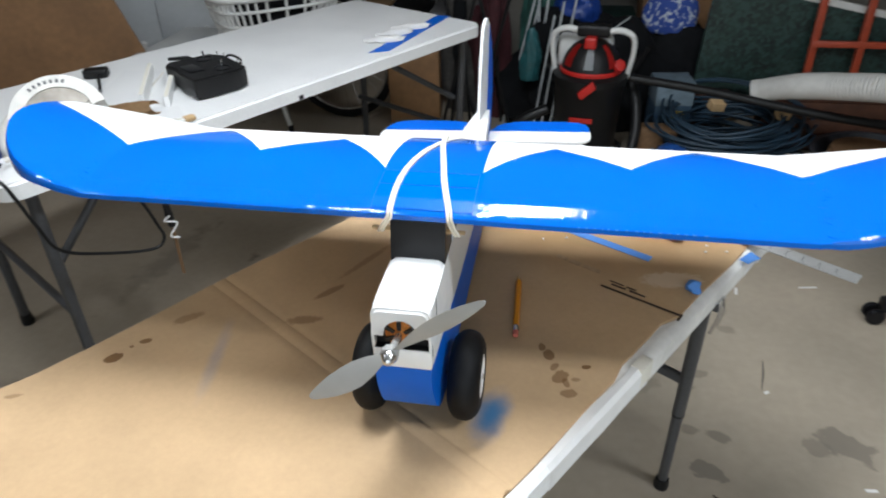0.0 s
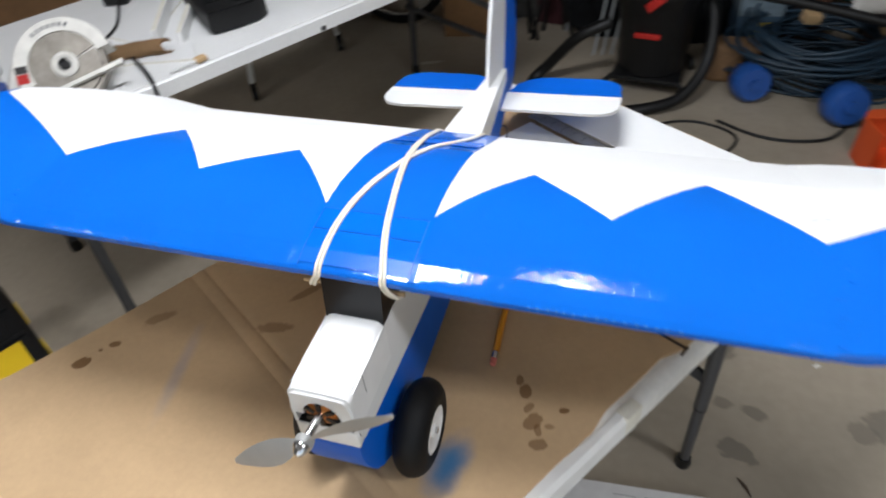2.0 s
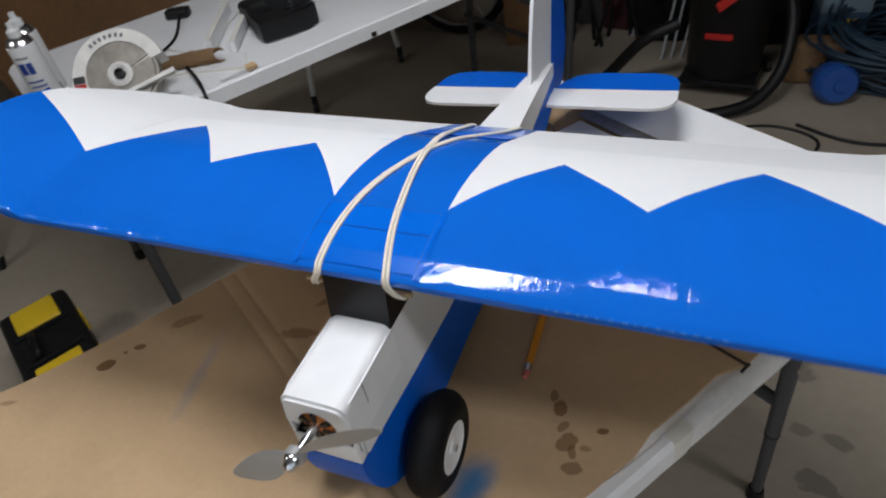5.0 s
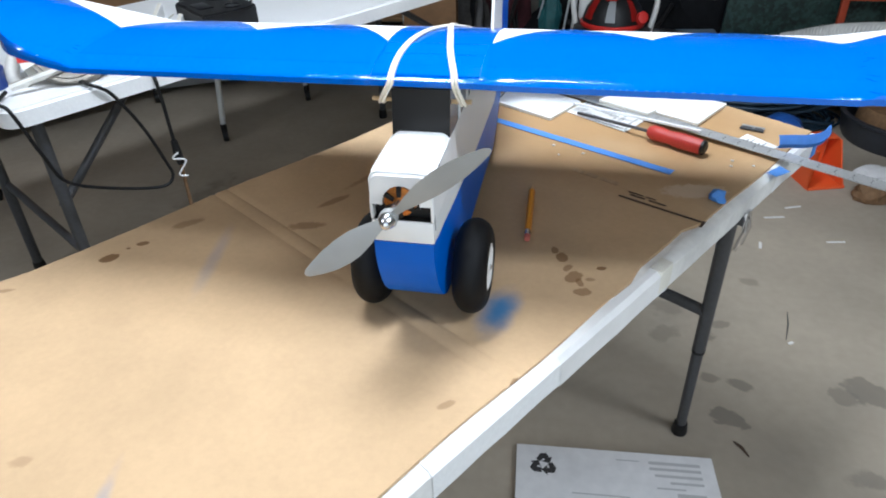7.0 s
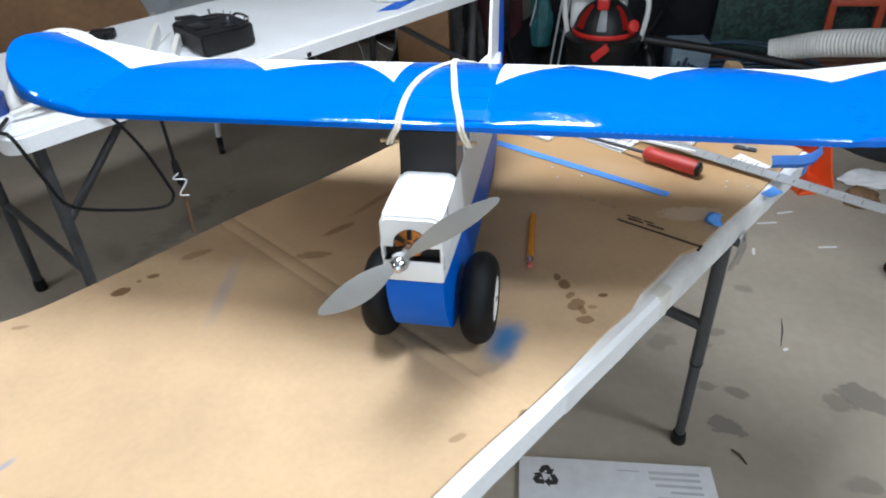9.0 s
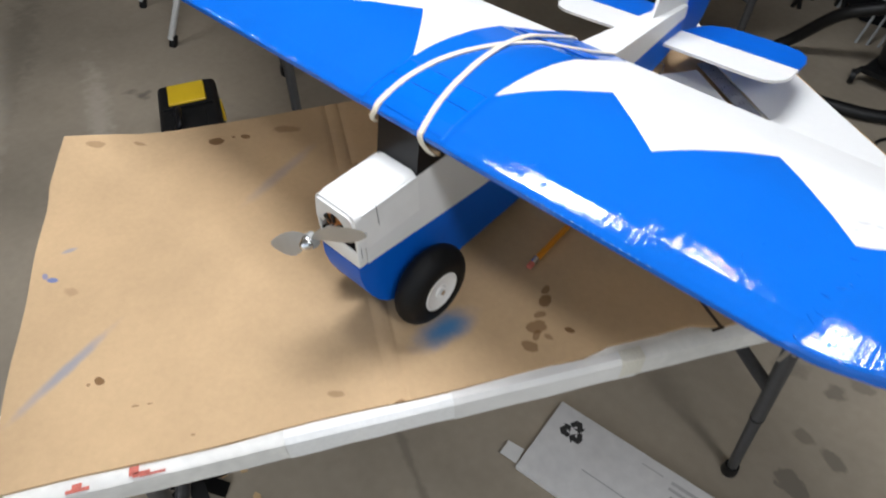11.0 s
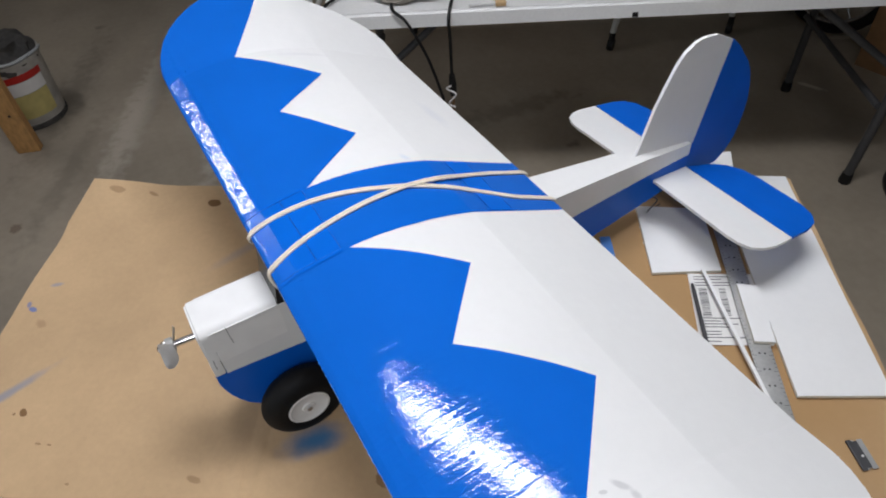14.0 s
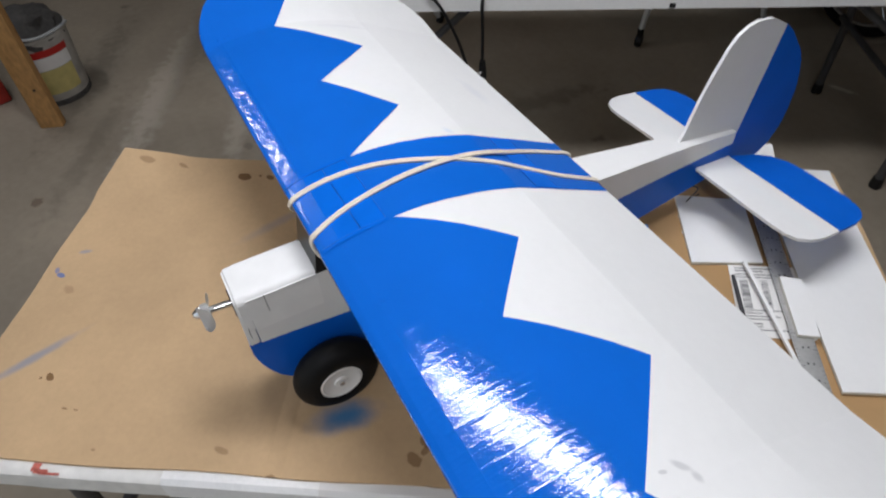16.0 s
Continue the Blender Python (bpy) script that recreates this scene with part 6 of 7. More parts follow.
# ---- back of the garage ----
crate = thing("plywood_box", "small open plywood box standing behind the white table", "box", Matrix.Translation((-0.62, 3.40, 0)) @ pose(0, 0, 0, 0, 0, 8))
part("panel", box(B(), (-0.13, -0.20, 0.0), (0.13, -0.185, 0.46), 0.002), "brown_panel", crate)
for x0 in (-0.13, 0.115):
    part("side", box(B(), (x0, -0.184, 0.0), (x0 + 0.015, 0.20, 0.46), 0.002), "brown_panel", crate)
part("shelf", box(B(), (-0.114, -0.184, 0.24), (0.114, 0.20, 0.255)), "brown_panel", crate)
# folded camp chairs and small bags in the dark behind the table
for x, y in ((-0.36, 3.18), (-0.20, 3.24)):
    cc = thing("camp_chair", "folded camp chair with crossed black tube legs", "camp chair", Matrix.Translation((x, y, 0)), "camp chairs")
    for dx0, dx1, dy in ((-0.09, 0.10, -0.03), (0.10, -0.08, 0.03), (-0.05, 0.03, 0.08), (0.05, -0.01, 0.10)):
        part("leg", tube(B(), [(dx0, dy, 0.0), (dx1, dy, 0.72)], 0.009, 8), "black", cc)
    part("seat_cloth", tube(B(), smooth_path([(-0.02, 0.03, 0.18), (0.0, 0.04, 0.40), (0.01, 0.03, 0.66)], 5), [0.02] * 5 + [0.035] * 5 + [0.03], 10), "dark_cloth" if x < -0.3 else "maroon_cloth", cc, "rolled cloth seat")
# shop vacuum
vac = thing("shop_vacuum", "black and red shop vacuum with a pale grey handle", "vacuum cleaner", Matrix.Translation((0.275, 2.90, 0)) @ pose(0, 0, 0, 0, 0, -8) @ Matrix.Diagonal((0.82, 0.82, 0.96, 1)))
part("drum", lathe(B(), [(0, 0.075), (0.150, 0.075), (0.165, 0.085), (0.188, 0.40), (0.196, 0.41), (0.196, 0.43), (0, 0.43)], None, 44), "black", vac)
part("motor_head", lathe(B(), [(0.196, 0.43), (0.197, 0.448), (0.160, 0.460), (0.154, 0.490), (0.138, 0.530), (0.108, 0.566), (0.064, 0.592), (0, 0.602)], None, 44), "black", vac)
part("head_band", lathe(B(), [(0.158, 0.458), (0.164, 0.462), (0.164, 0.474), (0.157, 0.480)], None, 44), "red", vac, "red band round the motor head")
for a0, a1 in ((-152, -128), (-46, -30), (-98, -80)):
    bm = B()
    rows = []
    for i in range(7):
        a = math.radians(a0 + (a1 - a0) * i / 6)
        rows.append([bm.verts.new((r * math.cos(a), r * math.sin(a), z)) for r, z in ((0.152, 0.496), (0.138, 0.531), (0.108, 0.567), (0.078, 0.586))])
    for p, q in zip(rows, rows[1:]):
        for j in range(3):
            bm.faces.new((p[j], p[j + 1], q[j + 1], q[j]))
    bmesh.ops.solidify(bm, geom=bm.faces[:], thickness=-0.006)
    part("vent_panel", bm, "grey_panel" if a0 == -98 else "red", vac, "pale grey stripe" if a0 == -98 else "red panel")
part("cap", box(B(), (-0.035, -0.11, 0.575), (0.025, -0.045, 0.625), 0.012, seg=3), "red", vac, "red switch cap")
part("latch", box(B(), (-0.035, -0.225, 0.375), (0.055, -0.192, 0.412), 0.006, pose(0.245, 0, 0.105, 0, -38, 0)), "red", vac, "red latch")
part("power_knob", lathe(B(), [(0, 0), (0.03, 0), (0.026, 0.02), (0, 0.024)], Matrix.Translation((0.15, -0.10, 0.51)) @ pose(0, 0, 0, 60, 0, 30), 20), "red", vac, "red knob")
for s in (-1, 1):
    part("handle", tube(B(), smooth_path([(s * 0.190, 0.02, 0.43), (s * 0.210, 0.0, 0.55), (s * 0.200, -0.02, 0.620), (s * 0.14, -0.03, 0.647), (s * 0.07, -0.03, 0.640)], 5), 0.014, 10), "white_plastic", vac, "pale grey carrying handle")
part("rear_shroud", box(B(), (-0.19, 0.04, 0.45), (0.10, 0.12, 0.60), 0.03, seg=3), "white_plastic", vac, "pale grey rear shroud")
part("handle_bar", box(B(), (-0.085, -0.055, 0.615), (0.085, 0.005, 0.668), 0.018, seg=3), "black", vac)
part("badge", box(B(), (-0.07, -0.187, 0.26), (0.05, -0.176, 0.282), 0.002), "red", vac, "red badge")
part("base_plate", box(B(), (-0.17, -0.17, 0.055), (0.17, 0.17, 0.078), 0.012), "black", vac)
for x in (-0.15, 0.15):
    for y in (-0.15, 0.15):
        part("castor", lathe(B(), [(0, -0.012), (0.027, -0.012), (0.030, 0), (0.027, 0.012), (0, 0.012)], Matrix.Translation((x * 1.25, y * 1.1, 0.030)) @ pose(0, 0, 0, 0, 90, 20), 18), "black", vac)
        part("castor_stem", tube(B(), [(x * 1.25, y * 1.1, 0.045), (x * 1.1, y, 0.07)], 0.012, 8), "black", vac)
VH = [(0.10, 2.78, 0.30), (-0.02, 2.76, 0.24), (-0.14, 2.80, 0.09), (-0.205, 2.76, 0.026), (-0.18, 2.62, 0.024), (-0.07, 2.545, 0.024), (0.10, 2.56, 0.024), (0.26, 2.60, 0.026), (0.40, 2.67, 0.05), (0.48, 2.77, 0.14), (0.49, 2.88, 0.28), (0.45, 2.98, 0.40)]
single("vacuum_hose", tube(B(), smooth_path(VH, 8), 0.023, 12), "black", "black ribbed vacuum hose looped on the floor", "hose", smooth=60)
LP = [(0.46 + 0.155 * math.cos(a) * (1 + 0.08 * math.sin(3 * a)), 2.455 + 0.125 * math.sin(a), 0.005) for a in [2 * math.pi * i / 30 for i in range(30)]]
single("cable_loop", tube(B(), LP, 0.0055, 8, closed=True), "black", "thin black cable lying in a loop on the floor", "cable", smooth=60)
CB = [(0.55, 2.60, 0.006), (0.68, 2.52, 0.006), (0.80, 2.50, 0.006), (0.93, 2.53, 0.008), (1.0, 2.62, 0.01), (1.05, 2.75, 0.02)]
single("loose_cable", tube(B(), smooth_path(CB, 6), 0.0065, 8), "black", "black cable trailing across the floor", "cable", smooth=60)

# vacuum wand lying across the clutter
single("vacuum_wand", tube(B(), smooth_path([(0.44, 2.84, 0.43), (0.75, 2.83, 0.39), (1.12, 2.80, 0.33), (1.40, 2.78, 0.295), (1.74, 2.74, 0.27)], 4), 0.019, 12), "black", "black plastic vacuum wand lying over the clutter", "pipe", smooth=60)

# ribbed white duct hose
DUCT = smooth_path([(0.965, 2.86, 0.385), (1.10, 2.80, 0.43), (1.24, 2.68, 0.475), (1.37, 2.55, 0.51), (1.455, 2.46, 0.475), (1.475, 2.43, 0.37), (1.465, 2.42, 0.19), (1.465, 2.42, 0.02)], 26)
DR = [0.045 + 0.0025 * (1 if i % 2 else -1) + min(0.006, 0.0002 * i) for i in range(len(DUCT))]
duct = thing("duct_hose", "ribbed off-white flexible duct hose arching over the clutter", "hose", Matrix.Translation((1.465, 2.42, 0)))
part("ribbed_tube", tube(B(), DUCT, DR, 20), "hose_white", duct, "", True, 20)
part("end_cuff", tube(B(), [DUCT[0] + (DUCT[0] - DUCT[3]).normalized() * 0.012, DUCT[0], DUCT[3]], 0.0465, 24, cap=False), "hose_white", duct, "smooth end cuff", True)
# the hose is capped; a black disc paints the shade of its hollow
part("mouth_shade", tube(B(), [DUCT[0] + (DUCT[0] - DUCT[3]).normalized() * 0.006, DUCT[0]], 0.0435, 24), "black", duct, "black disc for the shade inside the mouth", True)

# heap of dark blue extension cords with two blue reels
rng = random.Random(21)
for g in range(15):
    cx, cy, cz = 0.93 + rng.uniform(-0.07, 0.07), 3.00 + rng.uniform(-0.06, 0.06), 0.02 + g * 0.0145
    rx, ry = rng.uniform(0.20, 0.31), rng.uniform(0.13, 0.20)
    tx_, ty_ = rng.uniform(-0.28, 0.28), rng.uniform(-0.2, 0.35)
    turns, pts = 3, []
    for i in range(turns * 22):
        a = 2 * math.pi * i / 22
        w = 1 + 0.10 * math.sin(a * 0.7 + g) + 0.02 * (i // 22)
        x, y = rx * w * math.cos(a), ry * w * math.sin(a)
        pts.append((cx + x, cy + y, max(0.008, cz + 0.01 * (i // 22) + x * tx_ + y * ty_ + 0.02 * noise.noise((i * 0.2, g, 0)))))
    single("cord_coil", tube(B(), pts, 0.0062, 7), "cord_blue", "coil of dark blue extension cord heaped on the floor", "cord", group="cord coils", smooth=60)
for x, y, r in ((0.665, 2.80, 0.075), (0.985, 2.67, 0.080)):
    bl = thing("cord_reel", "round blue plastic cord reel among the cords", "reel", Matrix.Translation((x, y, r)) @ pose(0, 0, 0, 78, 0, 15), "cord reels")
    part("flange", lathe(B(), [(0, -0.05), (r * 0.8, -0.05), (r, -0.03), (r, 0.03), (r * 0.8, 0.05), (0, 0.05)], None, 32), "reel_blue", bl)
    part("hub", lathe(B(), [(0, 0.05), (r * 0.3, 0.05), (r * 0.28, 0.062), (0, 0.062)], None, 20), "reel_blue", bl)
for x, y, z, a in ((1.13, 2.97, 0.225, 40), (0.85, 3.0, 0.245, 20)):
    single("wood_offcut", box(B(), (-0.032, -0.024, 0), (0.032, 0.024, 0.04), 0.004), "dowel", "small pale wood offcut on the heap of cords", "wood block", Matrix.Translation((x, y, z)) @ pose(0, 0, 0, 12, 8, a), "wood offcuts")
single("stump", lathe(B(), [(0, 0), (0.15, 0), (0.155, 0.02), (0.148, 0.10), (0.142, 0.112), (0, 0.115)], None, 30), "stump", "round brown wooden slab lying in the dark tub", "wood slab", Matrix.Translation((1.48, 2.86, 0.028)))
single("grey_tub", lathe(B(), [(0, 0), (0.24, 0), (0.25, 0.02), (0.265, 0.10), (0.275, 0.105), (0.275, 0.115), (0.255, 0.115), (0.235, 0.028), (0, 0.028)], None, 36), "tub_dark", "low dark grey plastic tub by the back clutter", "tub", Matrix.Translation((1.535, 2.86, 0)))
heap("work_glove", Matrix.Translation((1.23, 2.30, 0)), (0.06, 0.05, 0.04), "stump", "crumpled brown leather work glove on the floor", "glove", 9)
heap("dust_sheet", Matrix.Translation((1.31, 2.47, 0)), (0.09, 0.06, 0.025), "box_grey", "pale grey dust sheet heaped on the floor", "cloth", 5)

# orange plastic bin lying on its side, open to the front
og = thing("orange_bin", "orange plastic storage bin lying on its side on the floor", "bin", Matrix.Translation((1.085, 2.44, 0)) @ pose(0, 0, 0, 0, 0, 16))
plan_ = [(0.05, -0.085), (0.05, 0.07)] + [(-0.035 + 0.05 * math.cos(math.radians(a)), 0.02 + 0.05 * math.sin(math.radians(a))) for a in range(90, 181, 15)] + [(-0.085, -0.085)]
part("lower_side", slab(B(), plan_, 0.006), "orange", og)
part("upper_side", slab(B(), [p for p in plan_[1:9]] + [(0.05, 0.01)], 0.006, Matrix.Translation((0, 0, 0.158))), "orange", og)
bm = B()
ring_ = [[bm.verts.new((x * k, y * k if y > 0 else y, z)) for x, y in plan_[1:]] for k, z in ((1.0, 0.0062), (1.0, 0.1578), (0.93, 0.1578), (0.93, 0.0062))]
for p, q in zip(ring_, ring_[1:] + ring_[:1]):
    for k in range(len(p) - 1):
        bm.faces.new((p[k], p[k + 1], q[k + 1], q[k]))
part("curved_wall", bm, "orange", og)
part("end_wall", slab(B(), [(-0.085, 0.0065), (0.0695, 0.0065), (0.0695, 0.1575), (0.0, 0.1575), (-0.05, 0.06)], 0.006, Matrix.Translation((0.0505, 0, 0)) @ pose(0, 0, 0, 90, 0, 90)), "orange", og)
part("lip", tube(B(), [(-0.085, -0.086, 0.006), (0.056, -0.086, 0.006)], 0.006, 8), "orange", og)

# office chair base
oc = thing("office_chair", "black five-star office chair base on castors", "chair", Matrix.Translation((1.53, 1.82, 0)))
part("column", lathe(B(), [(0, 0.06), (0.045, 0.06), (0.045, 0.12), (0.028, 0.13), (0.025, 0.48), (0, 0.48)], None, 24), "black", oc)
part("seat", box(B(), (-0.18, -0.24, 0.475), (0.28, 0.24, 0.58), 0.04, seg=4), "dark_cloth", oc, "black padded seat")
part("backrest", box(B(), (0.22, -0.21, 0.62), (0.28, 0.21, 1.05), 0.03, seg=4), "dark_cloth", oc, "black padded backrest")
part("back_bar", box(B(), (0.22, -0.03, 0.50), (0.245, 0.03, 0.68), 0.006), "black", oc)
for i in range(5):
    a = math.radians(178 + 72 * i)
    c, s = math.cos(a), math.sin(a)
    bm = B()
    box(bm, (0.03, -0.026, 0.065), (0.34, 0.026, 0.105), 0.012, pose(0, 0, 0, 0, 0, math.degrees(a)))
    for v in bm.verts:
        r = math.hypot(v.co.x, v.co.y)
        v.co.z -= 0.02 * max(0, r - 0.1) / 0.24
    arm = part("leg", bm, "black", oc)
    for off in (-0.02, 0.02):
        part("castor", lathe(B(), [(0, -0.009), (0.024, -0.009), (0.028, 0), (0.024, 0.009), (0, 0.009)], Matrix.Translation((0.35 * c - off * s, 0.35 * s + off * c, 0.028)) @ pose(0, 0, 0, 90, 0, math.degrees(a) ), 20), "black_gloss", arm)

# green marbled board and red frame at the back
gboard = thing("green_board", "dark green marbled table leaf with a white edge strip", "table leaf", Matrix.Translation((0.80, 3.33, 0)))
SIDE_M = Matrix(((1, 0, 0, 0), (0, 0, -1, 0.012), (0, 1, 0, 0), (0, 0, 0, 1)))
part("panel", slab(B(), [(0.0, 0.265), (0.03, 0.245), (0.88, 0.075), (0.85, 0.565), (0.02, 0.735)], 0.024, SIDE_M), "dark_green", gboard)
part("edge_strip", slab(B(), [(0.02, 0.737), (0.85, 0.567), (0.855, 0.595), (0.022, 0.765)], 0.028, SIDE_M), "white_enamel", gboard, "white edge strip")
part_frame = thing("metal_grille", "red painted metal frame with crossbars leaning on the green leaf", "frame", Matrix.Translation((1.47, 3.20, 0)) @ pose(0, 0, 0, -5, 0, 0))
for x in (-0.195, 0.005, 0.205):
    part("upright", box(B(), (x - 0.015, -0.012, 0.272), (x + (0.04 if x > 0.2 else 0.015), 0.012, 1.25), 0.003), "red_paint", part_frame)
for z in (0.485, 0.83, 1.17):
    part("crossbar", box(B(), (-0.21, -0.014, z - 0.014), (0.22, 0.010, z + 0.014), 0.003), "red_paint", part_frame)
for x, y, z, lean_, col, lab_ in ((2.02, 3.30, 1.5, 7, "wood", "long pine pole leaning at the back wall"), (1.92, 3.25, 1.6, 4, "grey_panel", "pale metal pole leaning at the back wall"), (2.12, 3.1, 1.4, 9, "stump", "brown pole leaning at the back wall")):
    single("pole", tube(B(), [(0, 0, 0), (0.14, 0.9, z)], 0.013, 10), col, lab_, "pole", Matrix.Translation((x, y, 0)), "poles")
single("carton_box", box(B(), (-0.24, -0.18, 0), (0.24, 0.18, 0.30), 0.004), "box_grey", "grey cardboard box at the back", "box", Matrix.Translation((2.30, 3.25, 0.45)) @ pose(0, 0, 0, 0, 0, 12))
single("travel_trunk", box(B(), (-0.32, -0.22, 0), (0.32, 0.22, 0.45), 0.01), "dark_cloth", "black storage trunk under the grey box", "trunk", Matrix.Translation((2.30, 3.25, 0)) @ pose(0, 0, 0, 0, 0, 12))
crate = thing("wooden_crate", "dark reddish-brown wooden crate under the red frame", "crate", Matrix.Translation((1.42, 3.215, 0)))
part("body", box(B(), (-0.31, -0.06, 0.0), (0.31, 0.07, 0.245), 0.003), "dark_wood", crate)
for z in (0.01, 0.092, 0.174):
    part("slat", box(B(), (-0.32, -0.074, z), (0.32, -0.061, z + 0.068), 0.003), "dark_wood", crate)
part("cover_board", box(B(), (-0.32, -0.075, 0.246), (0.32, 0.075, 0.262), 0.003), "dark_wood", crate)
single("shoe_box", box(B(), (-0.08, -0.07, 0), (0.08, 0.07, 0.232), 0.004), "dark_wood", "small brown box holding up the green leaf", "box", Matrix.Translation((0.89, 3.33, 0)))
trestle = thing("wooden_trestle", "pale pine trestle with splayed legs at the back", "trestle", Matrix.Translation((1.90, 2.98, 0)))
part("top_rail", box(B(), (-0.19, -0.03, 0.565), (0.19, 0.03, 0.612), 0.003), "wood", trestle)
for x in (-0.17, 0.17):
    for y in (-1, 1):
        bm = box(B(), (-0.011, -0.008, 0.0), (0.011, 0.008, 0.60), 0.002)
        for v in bm.verts:
            v.co.x, v.co.y = v.co.x + x, v.co.y + y * (0.040 + 0.14 * (0.60 - v.co.z))
        part("leg", bm, "wood", trestle)
tray = thing("white_carton", "shallow white cardboard carton on the pine trestle", "carton", Matrix.Translation((1.90, 2.98, 0.612)) @ pose(0, 0, 0, 0, 0, 6))
part("base", box(B(), (-0.205, -0.14, 0.0), (0.205, 0.16, 0.085), 0.004), "paper", tray)
part("lid", box(B(), (-0.21, -0.145, 0.06), (0.21, 0.165, 0.092), 0.004), "paper", tray, "lid pushed over the base")
# bags and cloths behind the vacuum
duffel = heap("duffel_bag", Matrix.Translation((0.30, 3.42, 0)) @ pose(0, 0, 0, 0, 0, 5), (0.42, 0.22, 0.36), "dark_cloth", "large black duffel bag slumped at the back", "bag", 2)
part("piping", tube(B(), smooth_path([(-0.05, -0.24, 0.30), (-0.02, -0.235, 0.42), (0.05, -0.20, 0.52), (0.15, -0.13, 0.575)], 6), 0.004, 8), "grey_panel", duffel, "thin pale piping")
part("carry_strap", tube(B(), smooth_path([(-0.30, -0.14, 0.40), (-0.22, -0.235, 0.36), (-0.05, -0.265, 0.27), (0.14, -0.255, 0.33), (0.24, -0.16, 0.43)], 6), 0.011, 8), "black", duffel, "black webbing strap")
heap("blue_bag", Matrix.Translation((0.21, 3.45, 0.52)), (0.10, 0.09, 0.10), "blue_plastic", "shiny blue bag on the duffel bag", "bag", 7)
heap("patterned_cushion", Matrix.Translation((0.66, 3.46, 0.47)) @ pose(0, 0, 0, 0, 0, -5), (0.13, 0.09, 0.14), "pattern_cloth", "blue and white patterned cushion on a dark heap", "cushion", 11, 0.15)
heap("dark_coat", Matrix.Translation((0.72, 3.50, 0)), (0.26, 0.18, 0.32), "dark_cloth", "dark coat crumpled under the patterned cushion", "coat", 13)
heap("tarpaulin", Matrix.Translation((0.02, 3.52, 0)), (0.10, 0.09, 0.50), "green_cloth", "folded green tarpaulin standing at the back", "tarpaulin", 17, 0.3)
for x, y, lx in ((-0.08, 3.32, 0.16), (0.0, 3.30, 0.10), (0.05, 3.31, -0.05), (-0.14, 3.33, 0.22), (0.10, 3.34, 0.10)):
    single("tent_pole", tube(B(), [(x, y, 0.0), (x + lx, y + 0.10, 1.0)], 0.006, 8), "grey_panel", "thin pale pole leaning among the bags", "pole", group="tent poles")
heap("teal_bag", Matrix.Translation((0.0, 3.16, 0.30)), (0.045, 0.035, 0.15), "teal_plastic", "thin teal plastic bag hanging among the poles", "bag", 23, 0.3)
heap("olive_bag", Matrix.Translation((0.09, 3.62, 0)), (0.12, 0.08, 0.52), "olive_cloth", "olive canvas bag standing at the back", "bag", 29, 0.25)
heap("maroon_bag", Matrix.Translation((-0.22, 3.46, 0)), (0.11, 0.09, 0.42), "maroon_cloth", "dark red cloth bag behind the camp chairs", "bag", 31, 0.3)
heap("mesh_bag", Matrix.Translation((-0.36, 3.52, 0)), (0.15, 0.10, 0.46), "rag_grey", "grey mesh bag stuffed with gear", "bag", 37, 0.4)
for x0, x1, y, z in ((0.06, 0.14, 3.10, 0.66), (0.10, 0.20, 3.11, 0.70), (0.02, 0.10, 3.09, 0.60)):
    single("tent_pole", tube(B(), [(x0, y, 0.0), (x1, y + 0.1, z)], 0.005, 8), "grey_panel", "thin pale pole leaning among the bags", "pole", group="tent poles")
bin_ = thing("storage_box", "faded blue cardboard box with a pale top beside the cords", "box", Matrix.Translation((0.675, 3.14, 0)) @ pose(0, 0, 0, 0, 0, 6))
part("body", box(B(), (-0.085, -0.07, 0), (0.085, 0.09, 0.30), 0.006), "faded_blue", bin_)
part("sleeve", box(B(), (-0.087, -0.072, 0.225), (0.087, 0.092, 0.335), 0.005), "faded_label", bin_, "pale faded sleeve")
part("label_panel", box(B(), (-0.02, -0.0735, 0.12), (0.05, -0.0705, 0.20), 0.0005), "yellow", bin_, "small yellow mark")
single("canvas_pouch", box(B(), (-0.10, -0.05, 0), (0.10, 0.05, 0.17), 0.025, seg=3), "stump", "khaki canvas pouch standing beside the cords", "pouch", Matrix.Translation((0.60, 2.96, 0)))
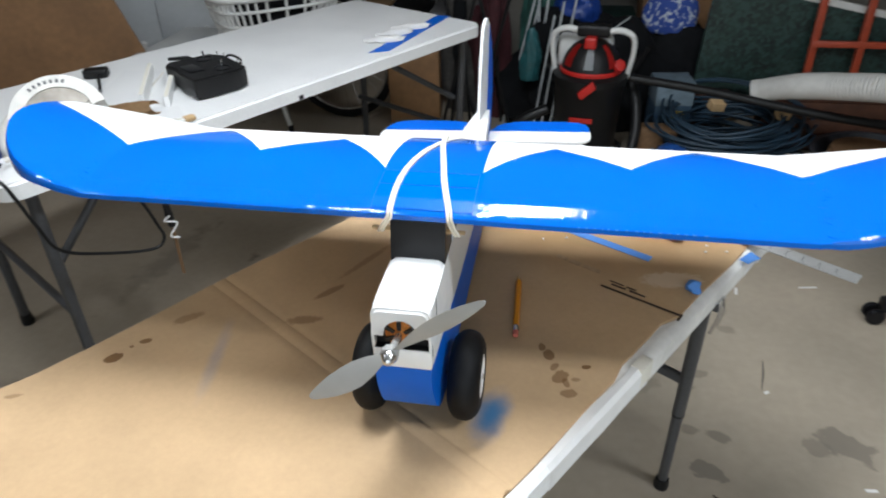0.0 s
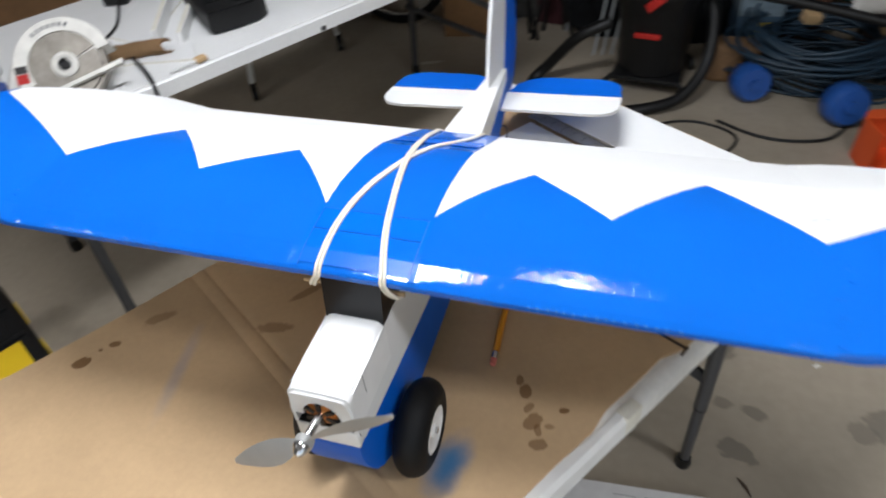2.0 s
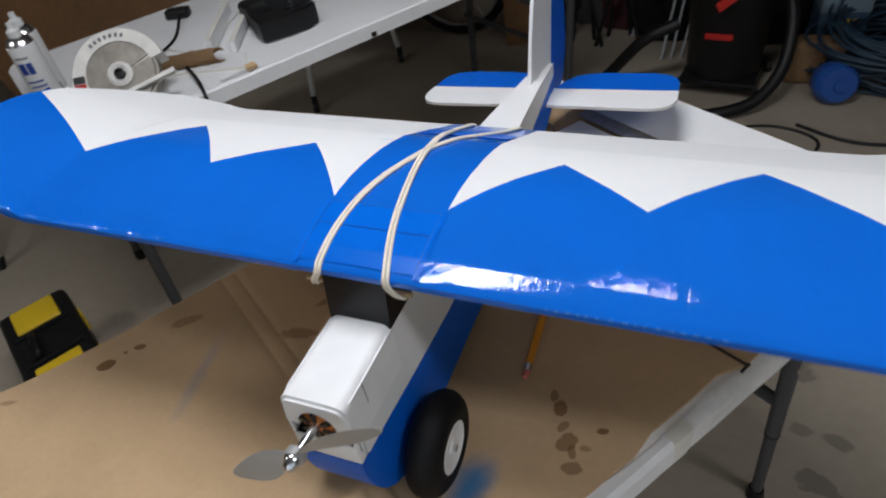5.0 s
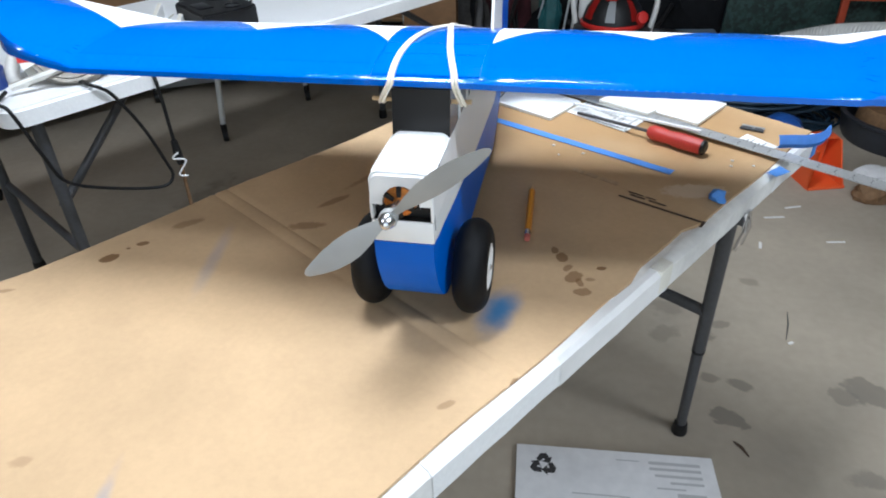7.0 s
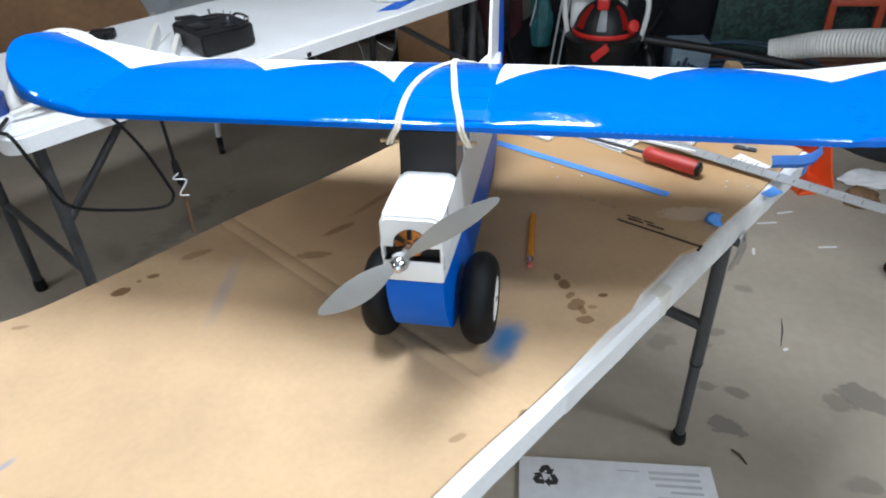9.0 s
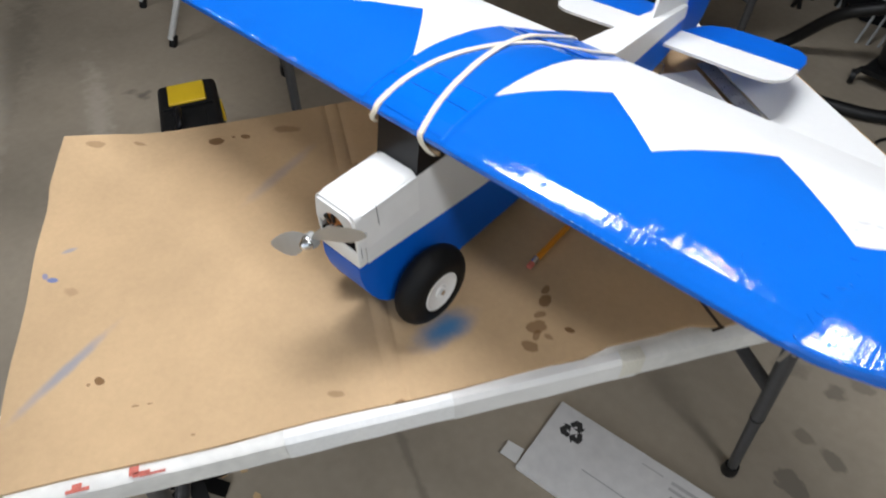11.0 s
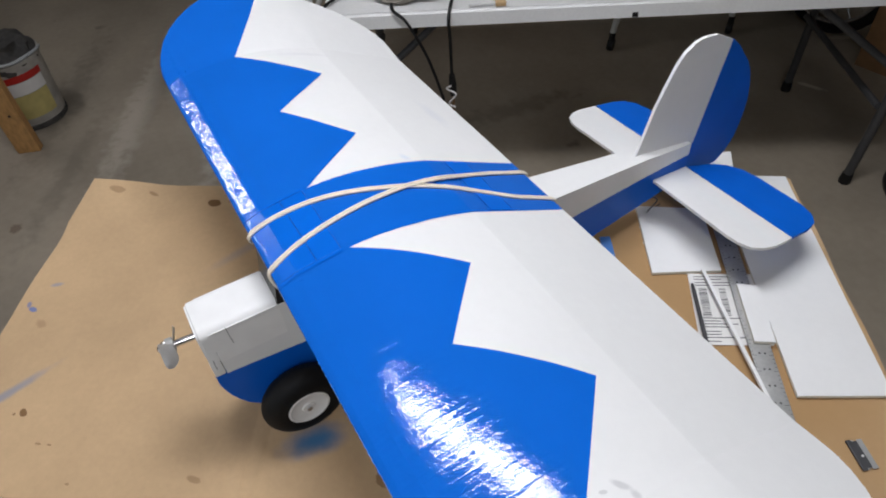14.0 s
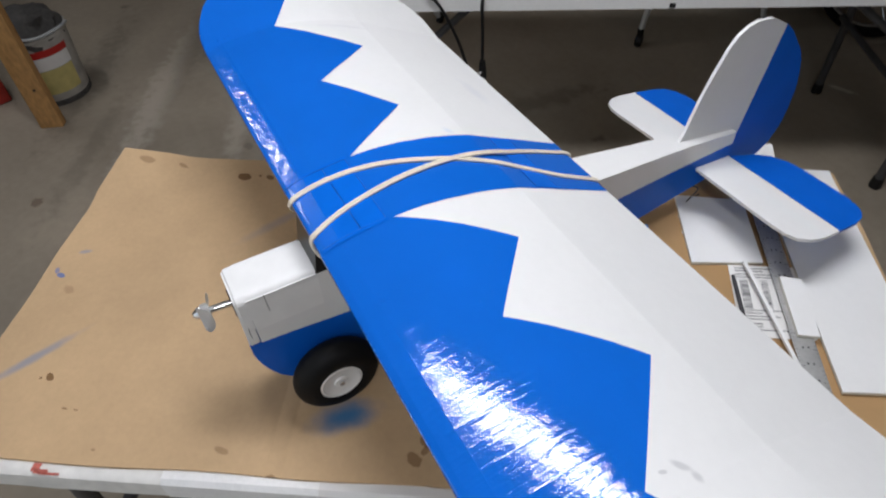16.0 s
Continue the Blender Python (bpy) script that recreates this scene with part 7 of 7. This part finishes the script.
# shelving that fills the dark back of the garage
for x in (-3.0, -0.9, 0.6, 2.7):
    sh = thing("shelf_unit", "dark steel shelf unit loaded with boxes at the back wall", "shelving", Matrix.Translation((x, 4.12, 0)), "shelf units")
    for px_ in (-0.6, 0.6):
        for py in (-0.2, 0.2):
            part("post", box(B(), (px_ - 0.018, py - 0.018, 0), (px_ + 0.018, py + 0.018, 1.9), 0.002), "black", sh)
    for z in (0.15, 0.65, 1.15, 1.65):
        part("board", box(B(), (-0.62, -0.22, z), (0.62, 0.22, z + 0.025), 0.002), "cardboard_dark", sh)
rng = random.Random(33)
for x in (-3.0, -0.9, 0.6, 2.7):
    for z in (0.176, 0.676, 1.176):
        xx = x - 0.55
        while xx < x + 0.4:
            w, h = rng.uniform(0.18, 0.34), rng.uniform(0.18, 0.40)
            single("stored_box", box(B(), (0, -0.16, 0), (w - 0.02, 0.16, h), 0.004), rng.choice(("dark_cloth", "cardboard_dark", "black", "grey_plastic", "dark_green", "brown_panel")), "dusty storage box on a shelf", "box", Matrix.Translation((xx, 4.10, z)), "stored boxes")
            xx += w

# ceiling fixtures; the third, by the door, is the body of the added fill lamp
glow = bpy.data.materials.new("glow")
glow.use_nodes = True
gb = glow.node_tree.nodes["Principled BSDF"]
gb.inputs["Emission Color"].default_value = (1, 0.98, 0.95, 1)
gb.inputs["Emission Strength"].default_value = 14
M["glow"] = glow
for lx_, ly_, lz_, turn_ in CEILING_LAMPS:
    fx = thing("ceiling_light", "unseen white ceiling fixture with two glowing fluorescent tubes", "ceiling light", pose(lx_, ly_, lz_ + 0.03, 0, 0, turn_), "ceiling lights")
    part("housing", box(B(), (-0.55, -0.09, 0.04), (0.55, 0.09, 0.15), 0.01), "white_enamel", fx)
    for y in (-0.04, 0.04):
        part("tube", tube(B(), [(-0.51, y, 0.02), (0.51, y, 0.02)], 0.013, 14), "glow", fx, "lit fluorescent tube")
        for x in (-0.52, 0.52):
            part("tube_holder", box(B(), (x - 0.01, y - 0.016, 0.0), (x + 0.01, y + 0.016, 0.045), 0.003), "white_plastic", fx)
